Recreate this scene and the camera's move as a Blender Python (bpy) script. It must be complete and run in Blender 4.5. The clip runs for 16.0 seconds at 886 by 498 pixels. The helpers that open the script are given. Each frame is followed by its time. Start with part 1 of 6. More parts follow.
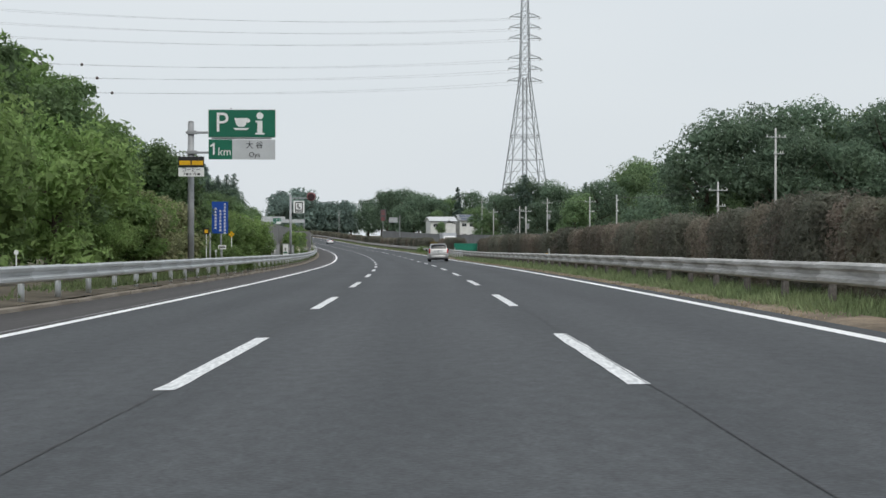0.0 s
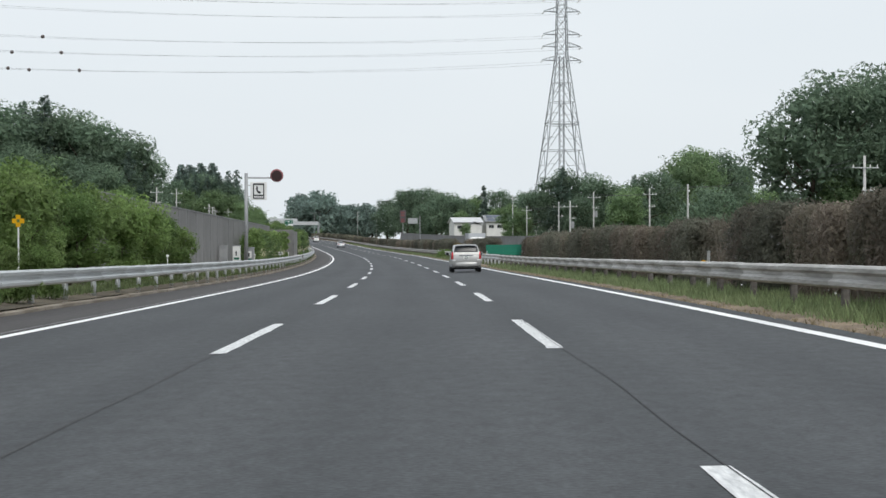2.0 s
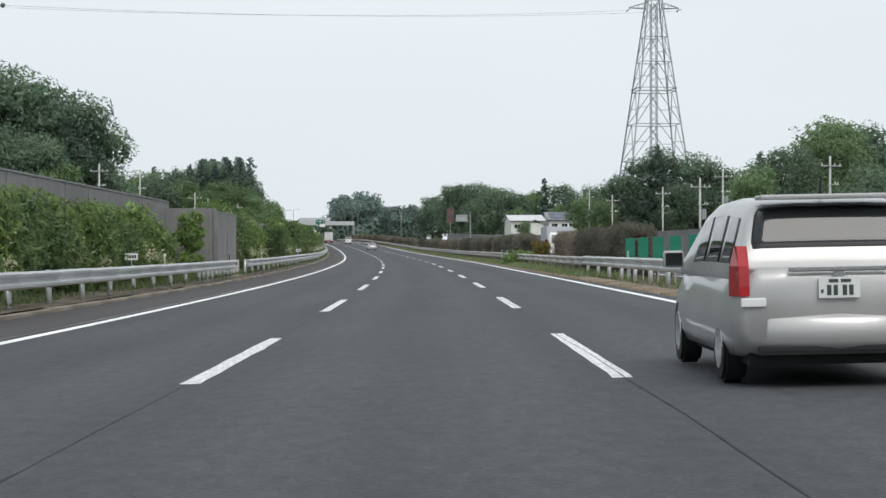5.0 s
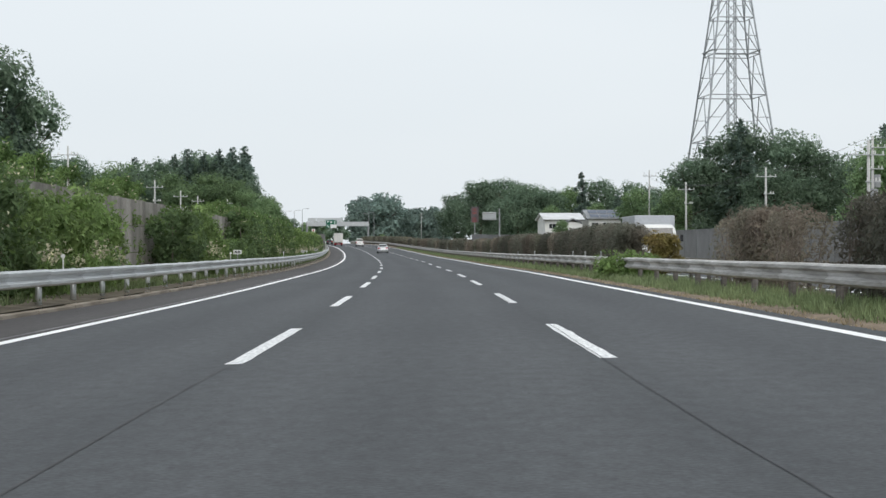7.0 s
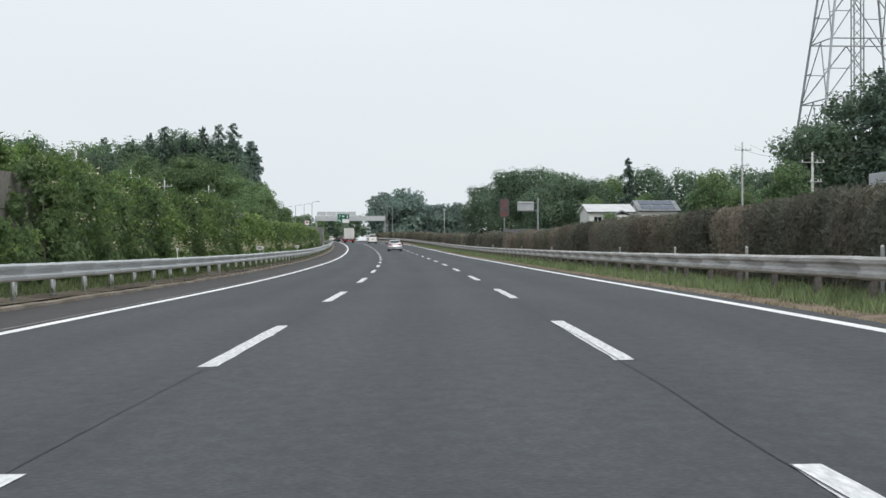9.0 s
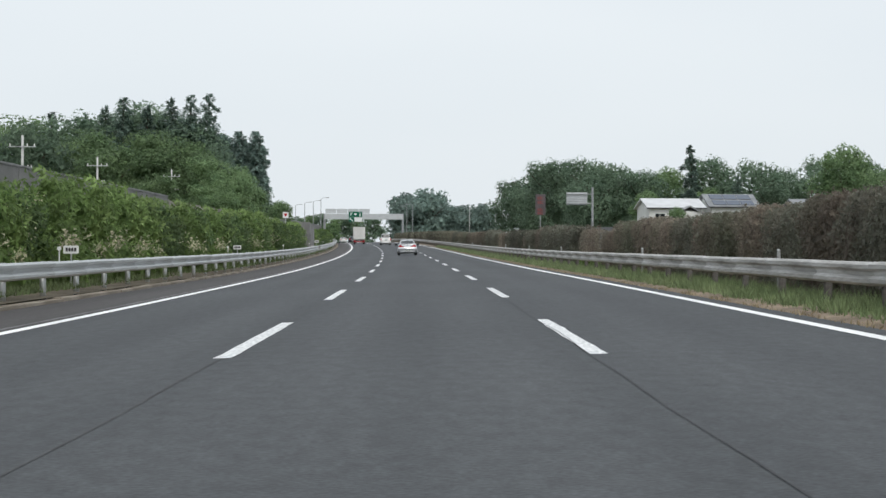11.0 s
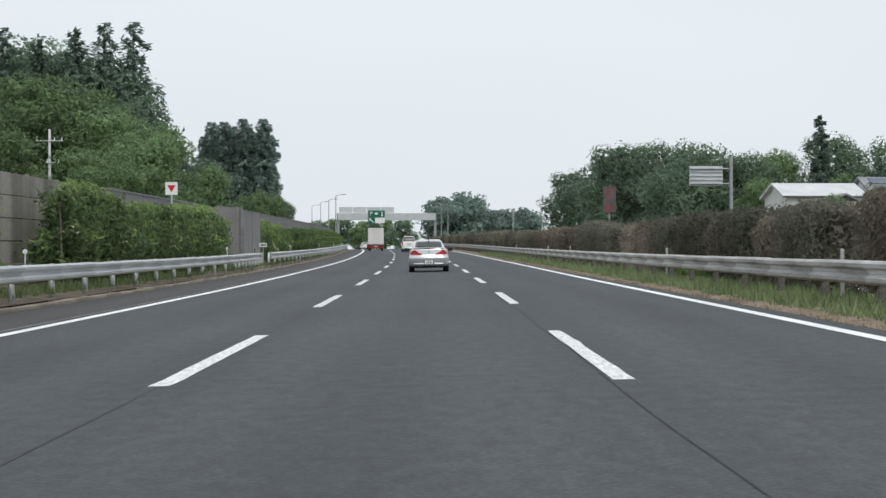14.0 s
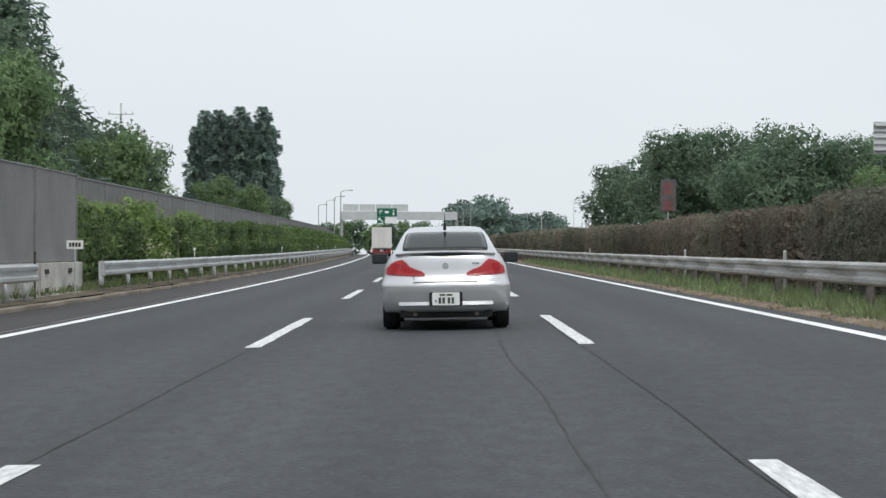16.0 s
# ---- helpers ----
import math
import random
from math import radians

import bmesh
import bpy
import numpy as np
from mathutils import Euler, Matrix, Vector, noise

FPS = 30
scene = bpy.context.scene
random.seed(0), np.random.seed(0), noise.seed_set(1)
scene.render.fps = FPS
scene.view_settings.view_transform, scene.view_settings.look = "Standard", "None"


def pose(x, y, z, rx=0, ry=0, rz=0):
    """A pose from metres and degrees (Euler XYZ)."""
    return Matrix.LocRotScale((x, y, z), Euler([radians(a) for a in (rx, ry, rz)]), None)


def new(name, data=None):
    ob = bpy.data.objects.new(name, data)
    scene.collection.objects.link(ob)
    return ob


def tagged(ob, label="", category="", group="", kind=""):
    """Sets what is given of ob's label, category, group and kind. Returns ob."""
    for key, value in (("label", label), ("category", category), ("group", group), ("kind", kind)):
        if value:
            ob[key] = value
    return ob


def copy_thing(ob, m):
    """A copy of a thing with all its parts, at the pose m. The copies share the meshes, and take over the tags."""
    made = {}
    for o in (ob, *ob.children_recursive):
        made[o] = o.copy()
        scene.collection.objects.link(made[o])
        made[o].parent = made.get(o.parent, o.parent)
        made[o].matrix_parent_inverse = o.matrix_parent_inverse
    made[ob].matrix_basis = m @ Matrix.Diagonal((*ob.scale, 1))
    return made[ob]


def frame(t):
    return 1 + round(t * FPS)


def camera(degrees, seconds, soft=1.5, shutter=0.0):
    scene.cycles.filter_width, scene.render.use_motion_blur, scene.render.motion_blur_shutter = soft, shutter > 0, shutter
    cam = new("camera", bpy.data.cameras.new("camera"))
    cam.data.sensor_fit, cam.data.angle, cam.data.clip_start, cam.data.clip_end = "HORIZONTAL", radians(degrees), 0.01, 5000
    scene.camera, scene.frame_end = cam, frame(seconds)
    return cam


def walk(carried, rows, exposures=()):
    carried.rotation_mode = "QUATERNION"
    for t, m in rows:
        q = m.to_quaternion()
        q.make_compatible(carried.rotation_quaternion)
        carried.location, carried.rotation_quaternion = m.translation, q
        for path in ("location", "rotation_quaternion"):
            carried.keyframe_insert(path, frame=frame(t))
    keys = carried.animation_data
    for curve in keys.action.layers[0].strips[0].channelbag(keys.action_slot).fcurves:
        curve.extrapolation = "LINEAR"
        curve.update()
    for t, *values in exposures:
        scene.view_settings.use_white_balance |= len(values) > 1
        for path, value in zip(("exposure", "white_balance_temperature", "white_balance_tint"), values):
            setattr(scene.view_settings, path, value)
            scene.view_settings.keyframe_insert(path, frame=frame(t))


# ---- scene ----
cam = camera(26.0, 16.0, 1.5)
PATH = [
    (0.0, pose(-0.626, -10.775, 1.740, 89.637, -0.075, -4.899)),
    (0.5, pose(0.487, 2.516, 1.640, 89.657, -0.149, -4.845)),
    (1.0, pose(1.587, 15.783, 1.549, 89.786, 0.008, -4.676)),
    (1.5, pose(2.675, 29.662, 1.458, 89.771, 0.093, -4.490)),
    (2.0, pose(3.685, 43.239, 1.368, 89.760, 0.068, -4.188)),
    (2.5, pose(4.634, 56.797, 1.277, 89.755, 0.079, -3.863)),
    (3.0, pose(5.547, 71.157, 1.182, 89.660, 0.116, -3.572)),
    (3.5, pose(6.362, 85.151, 1.089, 89.802, 0.184, -3.319)),
    (6.0, pose(9.714, 156.346, 0.653, 89.894, 0.006, -2.321)),
    (6.5, pose(10.258, 170.659, 0.603, 89.832, 0.070, -2.118)),
    (7.0, pose(10.730, 184.993, 0.560, 89.998, 0.125, -2.082)),
    (7.5, pose(11.214, 199.788, 0.522, 89.922, -0.043, -1.896)),
    (8.0, pose(11.546, 214.091, 0.493, 90.065, -0.196, -1.832)),
    (8.5, pose(11.983, 228.560, 0.469, 89.975, -0.108, -1.604)),
    (9.0, pose(12.345, 243.536, 0.426, 89.940, 0.106, -1.384)),
    (11.5, pose(13.336, 319.045, 0.413, 90.050, -0.159, -0.510)),
    (12.0, pose(13.425, 332.812, 0.436, 90.076, -0.023, -0.330)),
    (12.5, pose(13.466, 346.683, 0.462, 90.099, -0.066, -0.145)),
    (13.0, pose(13.443, 360.502, 0.488, 90.120, -0.098, 0.063)),
    (13.5, pose(13.381, 374.456, 0.515, 90.123, 0.118, 0.271)),
    (14.0, pose(13.316, 388.557, 0.549, 90.227, 0.060, 0.426)),
    (14.5, pose(13.145, 402.282, 0.598, 90.273, -0.044, 0.597)),
    (15.0, pose(12.964, 415.645, 0.657, 90.290, -0.004, 0.763)),
    (15.5, pose(12.779, 428.986, 0.721, 90.294, 0.094, 0.932)),
    (16.0, pose(12.552, 442.843, 0.794, 90.379, -0.192, 1.033)),
]
walk(cam, PATH, [(0.0, -0.1), (0.6, 0.01), (1.2, 0.05), (9.0, 0.06), (16.0, 0.03)])

# ---- light: a bright overcast sky and a very soft sun ----
world = bpy.data.worlds.new("overcast")
scene.world = world
world.use_nodes = True
wn, wl = world.node_tree.nodes, world.node_tree.links
sky = wn.new("ShaderNodeTexSky")
sky.sky_type, sky.sun_disc = 'NISHITA', False
sky.sun_elevation, sky.sun_rotation = radians(52), radians(160)
sky.air_density, sky.dust_density, sky.ozone_density = 1.0, 3.0, 1.0
SKY_STRENGTH = 0.10
cloud = wn.new("ShaderNodeMix")
cloud.data_type = 'RGBA'
cloud.inputs["Factor"].default_value = 0.9
coord = wn.new("ShaderNodeTexCoord")
stretch = wn.new("ShaderNodeMapping")
stretch.inputs["Scale"].default_value = (1.0, 1.0, 3.5)
bank = wn.new("ShaderNodeTexNoise")
bank.inputs["Scale"].default_value, bank.inputs["Detail"].default_value = 1.6, 3.0
tone = wn.new("ShaderNodeValToRGB")
tone.color_ramp.elements[0].position, tone.color_ramp.elements[1].position = 0.3, 0.75
tone.color_ramp.elements[0].color = (7.55, 8.2, 8.75, 1)
tone.color_ramp.elements[1].color = (8.5, 9.0, 9.35, 1)
wl.new(coord.outputs["Generated"], stretch.inputs["Vector"])
wl.new(stretch.outputs["Vector"], bank.inputs["Vector"])
wl.new(bank.outputs["Fac"], tone.inputs["Fac"])
wl.new(sky.outputs["Color"], cloud.inputs["A"])
wl.new(tone.outputs["Color"], cloud.inputs["B"])
wl.new(cloud.outputs["Result"], wn["Background"].inputs["Color"])
wn["Background"].inputs["Strength"].default_value = SKY_STRENGTH
sun = bpy.data.lights.new("sun", 'SUN')
sun.energy, sun.angle, sun.color = 1.5, radians(30), (1.0, 0.97, 0.92)
sun_ob = new("sun", sun)
sun_ob.rotation_euler = Euler((radians(38), 0, radians(20)))
scene.view_settings.exposure = 0.0

# ---- materials ----
def material(name, base, rough=0.7, metal=0.0, vary=0.25, scale=4.0, fine=60.0, bump=0.15, tint=None, per_object=0.0, per_leaf=0.0,
             stain=None, spec=0.4, clear=0.0, stretch=None):
    """A surface with coarse stains and fine grain in colour, gloss and relief."""
    m = bpy.data.materials.new(name)
    m.use_nodes = True
    nt = m.node_tree
    N, L = nt.nodes, nt.links
    bsdf = N["Principled BSDF"]
    bsdf.inputs["Roughness"].default_value = rough
    bsdf.inputs["Metallic"].default_value = metal
    bsdf.inputs["Specular IOR Level"].default_value = spec
    bsdf.inputs["Coat Weight"].default_value = clear
    bsdf.inputs["Coat Roughness"].default_value = 0.06
    tc = N.new("ShaderNodeTexCoord")
    big, small = N.new("ShaderNodeTexNoise"), N.new("ShaderNodeTexNoise")
    big.inputs["Scale"].default_value, big.inputs["Detail"].default_value = scale, 5
    small.inputs["Scale"].default_value, small.inputs["Detail"].default_value = fine, 3
    where = tc.outputs["Object"]
    if stretch:
        squash = N.new("ShaderNodeMapping")
        squash.inputs["Scale"].default_value = stretch
        L.new(where, squash.inputs["Vector"])
        where = squash.outputs["Vector"]
    L.new(where, big.inputs["Vector"])
    L.new(where, small.inputs["Vector"])
    ramp = N.new("ShaderNodeValToRGB")
    dark = stain or tuple(c * (1 - vary) for c in base)
    light = tint or tuple(min(1, c * (1 + vary)) for c in base)
    ramp.color_ramp.elements[0].position, ramp.color_ramp.elements[1].position = 0.32, 0.68
    ramp.color_ramp.elements[0].color, ramp.color_ramp.elements[1].color = (*dark, 1), (*light, 1)
    L.new(big.outputs["Fac"], ramp.inputs["Fac"])
    grain = N.new("ShaderNodeMix")
    grain.data_type, grain.blend_type = 'RGBA', 'OVERLAY'
    grain.inputs["Factor"].default_value = min(1, vary * 1.6)
    L.new(ramp.outputs["Color"], grain.inputs["A"])
    L.new(small.outputs["Fac"], grain.inputs["B"])
    out = grain.outputs["Result"]
    for amount, node_type, socket in ((per_object, "ShaderNodeObjectInfo", "Random"), (per_leaf, "ShaderNodeNewGeometry", "Random Per Island")):
        if amount:
            info, span, mul = N.new(node_type), N.new("ShaderNodeMapRange"), N.new("ShaderNodeMix")
            span.inputs["To Min"].default_value, span.inputs["To Max"].default_value = 1 - amount, 1 + amount
            mul.data_type, mul.blend_type = 'RGBA', 'MULTIPLY'
            mul.inputs["Factor"].default_value = 1
            L.new(info.outputs[socket], span.inputs["Value"])
            L.new(out, mul.inputs["A"])
            L.new(span.outputs["Result"], mul.inputs["B"])
            out = mul.outputs["Result"]
    L.new(out, bsdf.inputs["Base Color"])
    if bump:
        b = N.new("ShaderNodeBump")
        b.inputs["Strength"].default_value, b.inputs["Distance"].default_value = bump, 0.01
        L.new(small.outputs["Fac"], b.inputs["Height"])
        L.new(b.outputs["Normal"], bsdf.inputs["Normal"])
    return m


def leafy(name, base, tint, per_leaf=0.35, scale=0.35, per_object=0.2):
    m = material(name, base, 0.6, vary=0.3, scale=scale, fine=2.0, bump=0, tint=tint, stain=base, per_object=per_object, per_leaf=per_leaf, spec=0.25)
    b = m.node_tree.nodes["Principled BSDF"]
    # thin leaves let some light through
    N, L = m.node_tree.nodes, m.node_tree.links
    colour = b.inputs["Base Color"].links[0].from_socket
    back, mix = N.new("ShaderNodeBsdfTranslucent"), N.new("ShaderNodeMixShader")
    mix.inputs["Fac"].default_value = 0.5
    L.new(colour, back.inputs["Color"])
    L.new(b.outputs["BSDF"], mix.inputs[1])
    L.new(back.outputs["BSDF"], mix.inputs[2])
    L.new(mix.outputs["Shader"], N["Material Output"].inputs["Surface"])
    return m


def asphalt_material(name, base, light):
    """Worn asphalt: aggregate speckle, patches, and paler wheel tracks along the lanes (UV: metres across and along)."""
    m = bpy.data.materials.new(name)
    m.use_nodes = True
    N, L = m.node_tree.nodes, m.node_tree.links
    bsdf = N["Principled BSDF"]
    uv = N.new("ShaderNodeUVMap")
    uv.uv_map = "metres"
    squash = N.new("ShaderNodeMapping")
    squash.inputs["Scale"].default_value = (1.0, 0.045, 1.0)
    L.new(uv.outputs["UV"], squash.inputs["Vector"])
    streak, patch, speck, blotch = (N.new("ShaderNodeTexNoise") for _ in range(4))
    for node, sc, det in ((streak, 1.1, 3), (patch, 0.12, 4), (speck, 26.0, 4), (blotch, 7.0, 3)):
        node.inputs["Scale"].default_value, node.inputs["Detail"].default_value = sc, det
    L.new(squash.outputs["Vector"], streak.inputs["Vector"])
    L.new(uv.outputs["UV"], patch.inputs["Vector"])
    L.new(uv.outputs["UV"], speck.inputs["Vector"])
    grit = N.new("ShaderNodeMapping")
    grit.inputs["Scale"].default_value = (1.0, 0.4, 1.0)
    L.new(uv.outputs["UV"], grit.inputs["Vector"])
    L.new(grit.outputs["Vector"], blotch.inputs["Vector"])
    wave = N.new("ShaderNodeTexWave")
    wave.bands_direction = 'X'
    wave.inputs["Scale"].default_value = 0.1745
    wave.inputs["Distortion"].default_value, wave.inputs["Detail"].default_value = 0.6, 1.0
    L.new(uv.outputs["UV"], wave.inputs["Vector"])
    mixes = []
    for src, amount in ((streak, 0.45), (patch, 0.4), (wave, 0.16)):
        mx = N.new("ShaderNodeMath")
        mx.operation = 'MULTIPLY_ADD'
        mx.inputs[1].default_value = amount
        L.new(src.outputs["Fac"] if src is not wave else wave.outputs["Fac"], mx.inputs[0])
        if mixes:
            L.new(mixes[-1].outputs[0], mx.inputs[2])
        else:
            mx.inputs[2].default_value = 0
        mixes.append(mx)
    ramp = N.new("ShaderNodeValToRGB")
    ramp.color_ramp.elements[0].position, ramp.color_ramp.elements[1].position = 0.28, 0.72
    ramp.color_ramp.elements[0].color, ramp.color_ramp.elements[1].color = (*base, 1), (*light, 1)
    L.new(mixes[-1].outputs[0], ramp.inputs["Fac"])
    grain = N.new("ShaderNodeMix")
    grain.data_type, grain.blend_type = 'RGBA', 'OVERLAY'
    grain.inputs["Factor"].default_value = 0.8
    L.new(ramp.outputs["Color"], grain.inputs["A"])
    L.new(speck.outputs["Fac"], grain.inputs["B"])
    worn = N.new("ShaderNodeMix")
    worn.data_type, worn.blend_type = 'RGBA', 'OVERLAY'
    worn.inputs["Factor"].default_value = 0.5
    L.new(grain.outputs["Result"], worn.inputs["A"])
    L.new(blotch.outputs["Fac"], worn.inputs["B"])
    L.new(worn.outputs["Result"], bsdf.inputs["Base Color"])
    bsdf.inputs["Roughness"].default_value = 0.78
    bsdf.inputs["Specular IOR Level"].default_value = 0.35
    b = N.new("ShaderNodeBump")
    b.inputs["Strength"].default_value, b.inputs["Distance"].default_value = 0.5, 0.006
    L.new(speck.outputs["Fac"], b.inputs["Height"])
    L.new(b.outputs["Normal"], bsdf.inputs["Normal"])
    return m


ASPHALT = asphalt_material("asphalt", (0.043, 0.047, 0.052), (0.07, 0.075, 0.081))
SHOULDER = asphalt_material("shoulder_asphalt", (0.046, 0.042, 0.043), (0.072, 0.067, 0.067))
PAINT = material("road_paint", (0.9, 0.9, 0.9), 0.6, vary=0.1, scale=2.5, fine=30, bump=0.3, stain=(0.78, 0.79, 0.79), stretch=(1.0, 0.12, 1.0))
OLD_PAINT = material("old_line_paint", (0.22, 0.22, 0.22), 0.7, vary=0.35, scale=3, fine=30, bump=0.3, stain=(0.09, 0.09, 0.095), stretch=(1.0, 0.15, 1.0))
WORN_PAINT = material("worn_lane_paint", (0.84, 0.85, 0.85), 0.6, vary=0.2, scale=14, fine=60, bump=0.3, tint=(0.88, 0.89, 0.89), stain=(0.5, 0.51, 0.52), stretch=(1.8, 0.22, 1.0), per_object=0.06)
TAR = material("joint_tar", (0.028, 0.028, 0.03), 0.7, vary=0.4, scale=2, fine=30, tint=(0.05, 0.052, 0.055))
CONCRETE = material("concrete", (0.47, 0.46, 0.43), 0.85, vary=0.25, scale=0.9, fine=22, bump=0.3, stain=(0.29, 0.275, 0.25), per_object=0.08)
KERB = material("kerb_concrete", (0.25, 0.22, 0.18), 0.9, vary=0.22, scale=0.5, fine=24, bump=0.4, stain=(0.15, 0.125, 0.095), per_object=0.06)
ZINC = material("galvanised_steel", (0.6, 0.62, 0.63), 0.42, 0.7, vary=0.12, scale=1.2, fine=14, bump=0.02, stain=(0.44, 0.45, 0.45), per_object=0.05, stretch=(1.0, 0.08, 1.0))
ZINC_OLD = material("weathered_steel", (0.48, 0.475, 0.465), 0.62, 0.35, vary=0.25, scale=3, fine=22, bump=0.03, stain=(0.25, 0.235, 0.215), per_object=0.08, stretch=(1.0, 0.1, 1.0))
ACOUSTIC = material("acoustic_panel", (0.225, 0.222, 0.22), 0.75, 0.1, vary=0.14, scale=0.6, fine=14, bump=0.15, per_object=0.07)
POST_DARK = material("old_post_steel", (0.15, 0.14, 0.13), 0.75, 0.3, vary=0.4, scale=3, fine=25, per_object=0.12)
WALL_POST = material("wall_post_steel", (0.24, 0.24, 0.24), 0.55, 0.5, vary=0.2, scale=1.5, fine=15)
VERGE_SOIL = material("verge_soil", (0.13, 0.11, 0.08), 0.95, vary=0.4, scale=0.8, fine=14, bump=0.5)
EARTH = material("earth", (0.2, 0.155, 0.11), 0.95, vary=0.4, scale=0.8, fine=14, bump=0.5)
MEADOW = material("rough_grass_ground", (0.075, 0.085, 0.035), 0.95, vary=0.45, scale=0.12, fine=5, bump=0.4, tint=(0.13, 0.12, 0.06))
GRASS = leafy("grass_blades", (0.18, 0.243, 0.118), (0.265, 0.325, 0.168))
DRY_GRASS = leafy("dry_grass_blades", (0.33, 0.265, 0.165), (0.44, 0.365, 0.24))
LEAF_DARK = leafy("leaf_dark", (0.1, 0.165, 0.075), (0.15, 0.215, 0.095))
LEAF_MID = leafy("leaf_mid", (0.12, 0.2, 0.068), (0.185, 0.265, 0.09))
LEAF_LIGHT = leafy("leaf_light", (0.17, 0.265, 0.088), (0.235, 0.325, 0.12))
# tree leaves: blue raised so that the colour itself looks hazy
TREE_DARK = leafy("tree_leaf_dark", (0.132, 0.198, 0.138), (0.187, 0.259, 0.171))
TREE_MID = leafy("tree_leaf_mid", (0.138, 0.217, 0.111), (0.201, 0.286, 0.138))
# darker than grass_blades: shade behind the kerb is worked into the colour
WEED_GREEN = leafy("weed_leaves", (0.12, 0.16, 0.075), (0.17, 0.21, 0.1))
# pale blue-green: the haze of distance is mixed into this leaf colour
LEAF_HAZED = leafy("hazed_leaves", (0.21, 0.287, 0.259), (0.266, 0.35, 0.308))
LEAF_CONIFER = leafy("conifer_needles", (0.14, 0.202, 0.168), (0.179, 0.246, 0.202))
HEDGE_BROWN = leafy("hedge_brown_leaves", (0.255, 0.205, 0.17), (0.195, 0.195, 0.145), 0.22, 0.5, 0.32)
HEDGE_DARK = leafy("hedge_dark_leaves", (0.14, 0.155, 0.118), (0.2, 0.178, 0.145), 0.22, 0.5, 0.32)
HEDGE_OCHRE = leafy("hedge_ochre_leaves", (0.25, 0.235, 0.075), (0.3, 0.22, 0.085), 0.5, 1.2)
WALL_CONCRETE = material("weathered_plank_concrete", (0.25, 0.235, 0.212), 0.88, vary=0.35, scale=0.5, fine=16, bump=0.35, stain=(0.13, 0.12, 0.105), per_object=0.14, stretch=(1.0, 1.0, 0.35))
HEDGE_MIXED = leafy("hedge_mixed_leaves", (0.16, 0.178, 0.125), (0.24, 0.195, 0.16), 0.22, 0.6, 0.32)
LEAF_PALE = leafy("pale_bush_leaves", (0.24, 0.27, 0.13), (0.36, 0.36, 0.21), 0.4, 0.8)
FLOWER = leafy("pale_blossom", (0.5, 0.48, 0.32), (0.6, 0.56, 0.42))
TWIG = material("twigs", (0.17, 0.145, 0.125), 0.9, vary=0.3, scale=3, fine=20, bump=0.3, per_object=0.1)
BARK = material("bark", (0.09, 0.07, 0.055), 0.9, vary=0.35, scale=2, fine=18, bump=0.5)

# ---- the road's line: its middle lane's centre ----
YS = np.arange(-120.0, 2400.0, 1.0)
_c = [0.01266, -0.07223, -1.08556, 7.89555, 0.03061]
SLOPE = np.polyval(np.polyder(_c), YS / 100) / 100
_i = int(np.searchsorted(YS, 470.0))
SLOPE[_i:] = SLOPE[_i] - 1.6e-4 * np.minimum(YS[_i:] - 470.0, 420.0)
XS = np.concatenate([[0], np.cumsum((SLOPE[1:] + SLOPE[:-1]) / 2)])
XS -= np.interp(0.0, YS, XS)
ARC = np.concatenate([[0], np.cumsum(np.hypot(np.diff(XS), 1.0))])
ARC -= np.interp(0.0, YS, ARC)


LEVELS = [1.103, 0.861, 0.617, 0.422, 0.221, 0.022, -0.184, -0.364, -0.463, -0.539, -0.582, -0.575, -0.621, -0.606, -0.547, -0.491, -0.36, -0.206, 0.005, 0.223, 0.47, 0.74, 1.02, 1.28, 1.52, 1.73, 1.9, 2.04, 2.15, 2.23, 2.28, 2.3, 2.3]
CROSSFALL = 0.018


def grade(s):
    """The road's height along its line: a shallow dip, smooth between levels 30 m apart."""
    u = (s + 60.0) / 30.0
    i = min(max(int(round(u)), 1), len(LEVELS) - 2)
    d = min(max(u - i, -0.5), 0.5)
    return LEVELS[i - 1] * 0.5 * (0.5 - d) ** 2 + LEVELS[i] * (0.75 - d * d) + LEVELS[i + 1] * 0.5 * (0.5 + d) ** 2


def slope(s):
    return float(np.interp(s, YS, SLOPE))


def at(s, q, z=0.0):
    """A place s metres on and q metres to the right of the middle lane's centre."""
    k = slope(s)
    c = 1 / math.sqrt(1 + k * k)
    return Vector((float(np.interp(s, YS, XS)) + q * c, s - q * k * c, z + grade(s)))


def along(s, q, z=0.0, turn=0.0, scale=1.0):
    """The pose of a thing that faces along the road."""
    return Matrix.Translation(at(s, q, z)) @ pose(0, 0, 0, 0, 0, math.degrees(math.atan(-slope(s))) + turn) @ Matrix.Scale(scale, 4)


def level(s, q, z=0.0, turn=0.0):
    """As along(), but tilted with the road's rise."""
    rise = math.degrees(math.atan((grade(s + 2) - grade(s - 2)) / 4))
    return along(s, q, z) @ pose(0, 0, 0, rise, 0, 0) @ pose(0, 0, 0, 0, 0, turn)


def mesh_of(name, bm, mat, smooth=False):
    me = bpy.data.meshes.new(name)
    bm.to_mesh(me)
    bm.free()
    if mat:
        me.materials.append(mat)
    if smooth:
        me.polygons.foreach_set("use_smooth", [True] * len(me.polygons))
    return me


def part(name, bm, mat, parent=None, label="", smooth=False):
    ob = new(name, bm if isinstance(bm, bpy.types.Mesh) else mesh_of(name, bm, mat, smooth))
    ob.parent = parent
    if label:
        tagged(ob, label)
    return ob


def thing(name, m, label, category, group="", kind=""):
    ob = new(name)
    ob.empty_display_size = 0.2
    ob.matrix_basis = m
    return tagged(ob, label, category, group, kind)


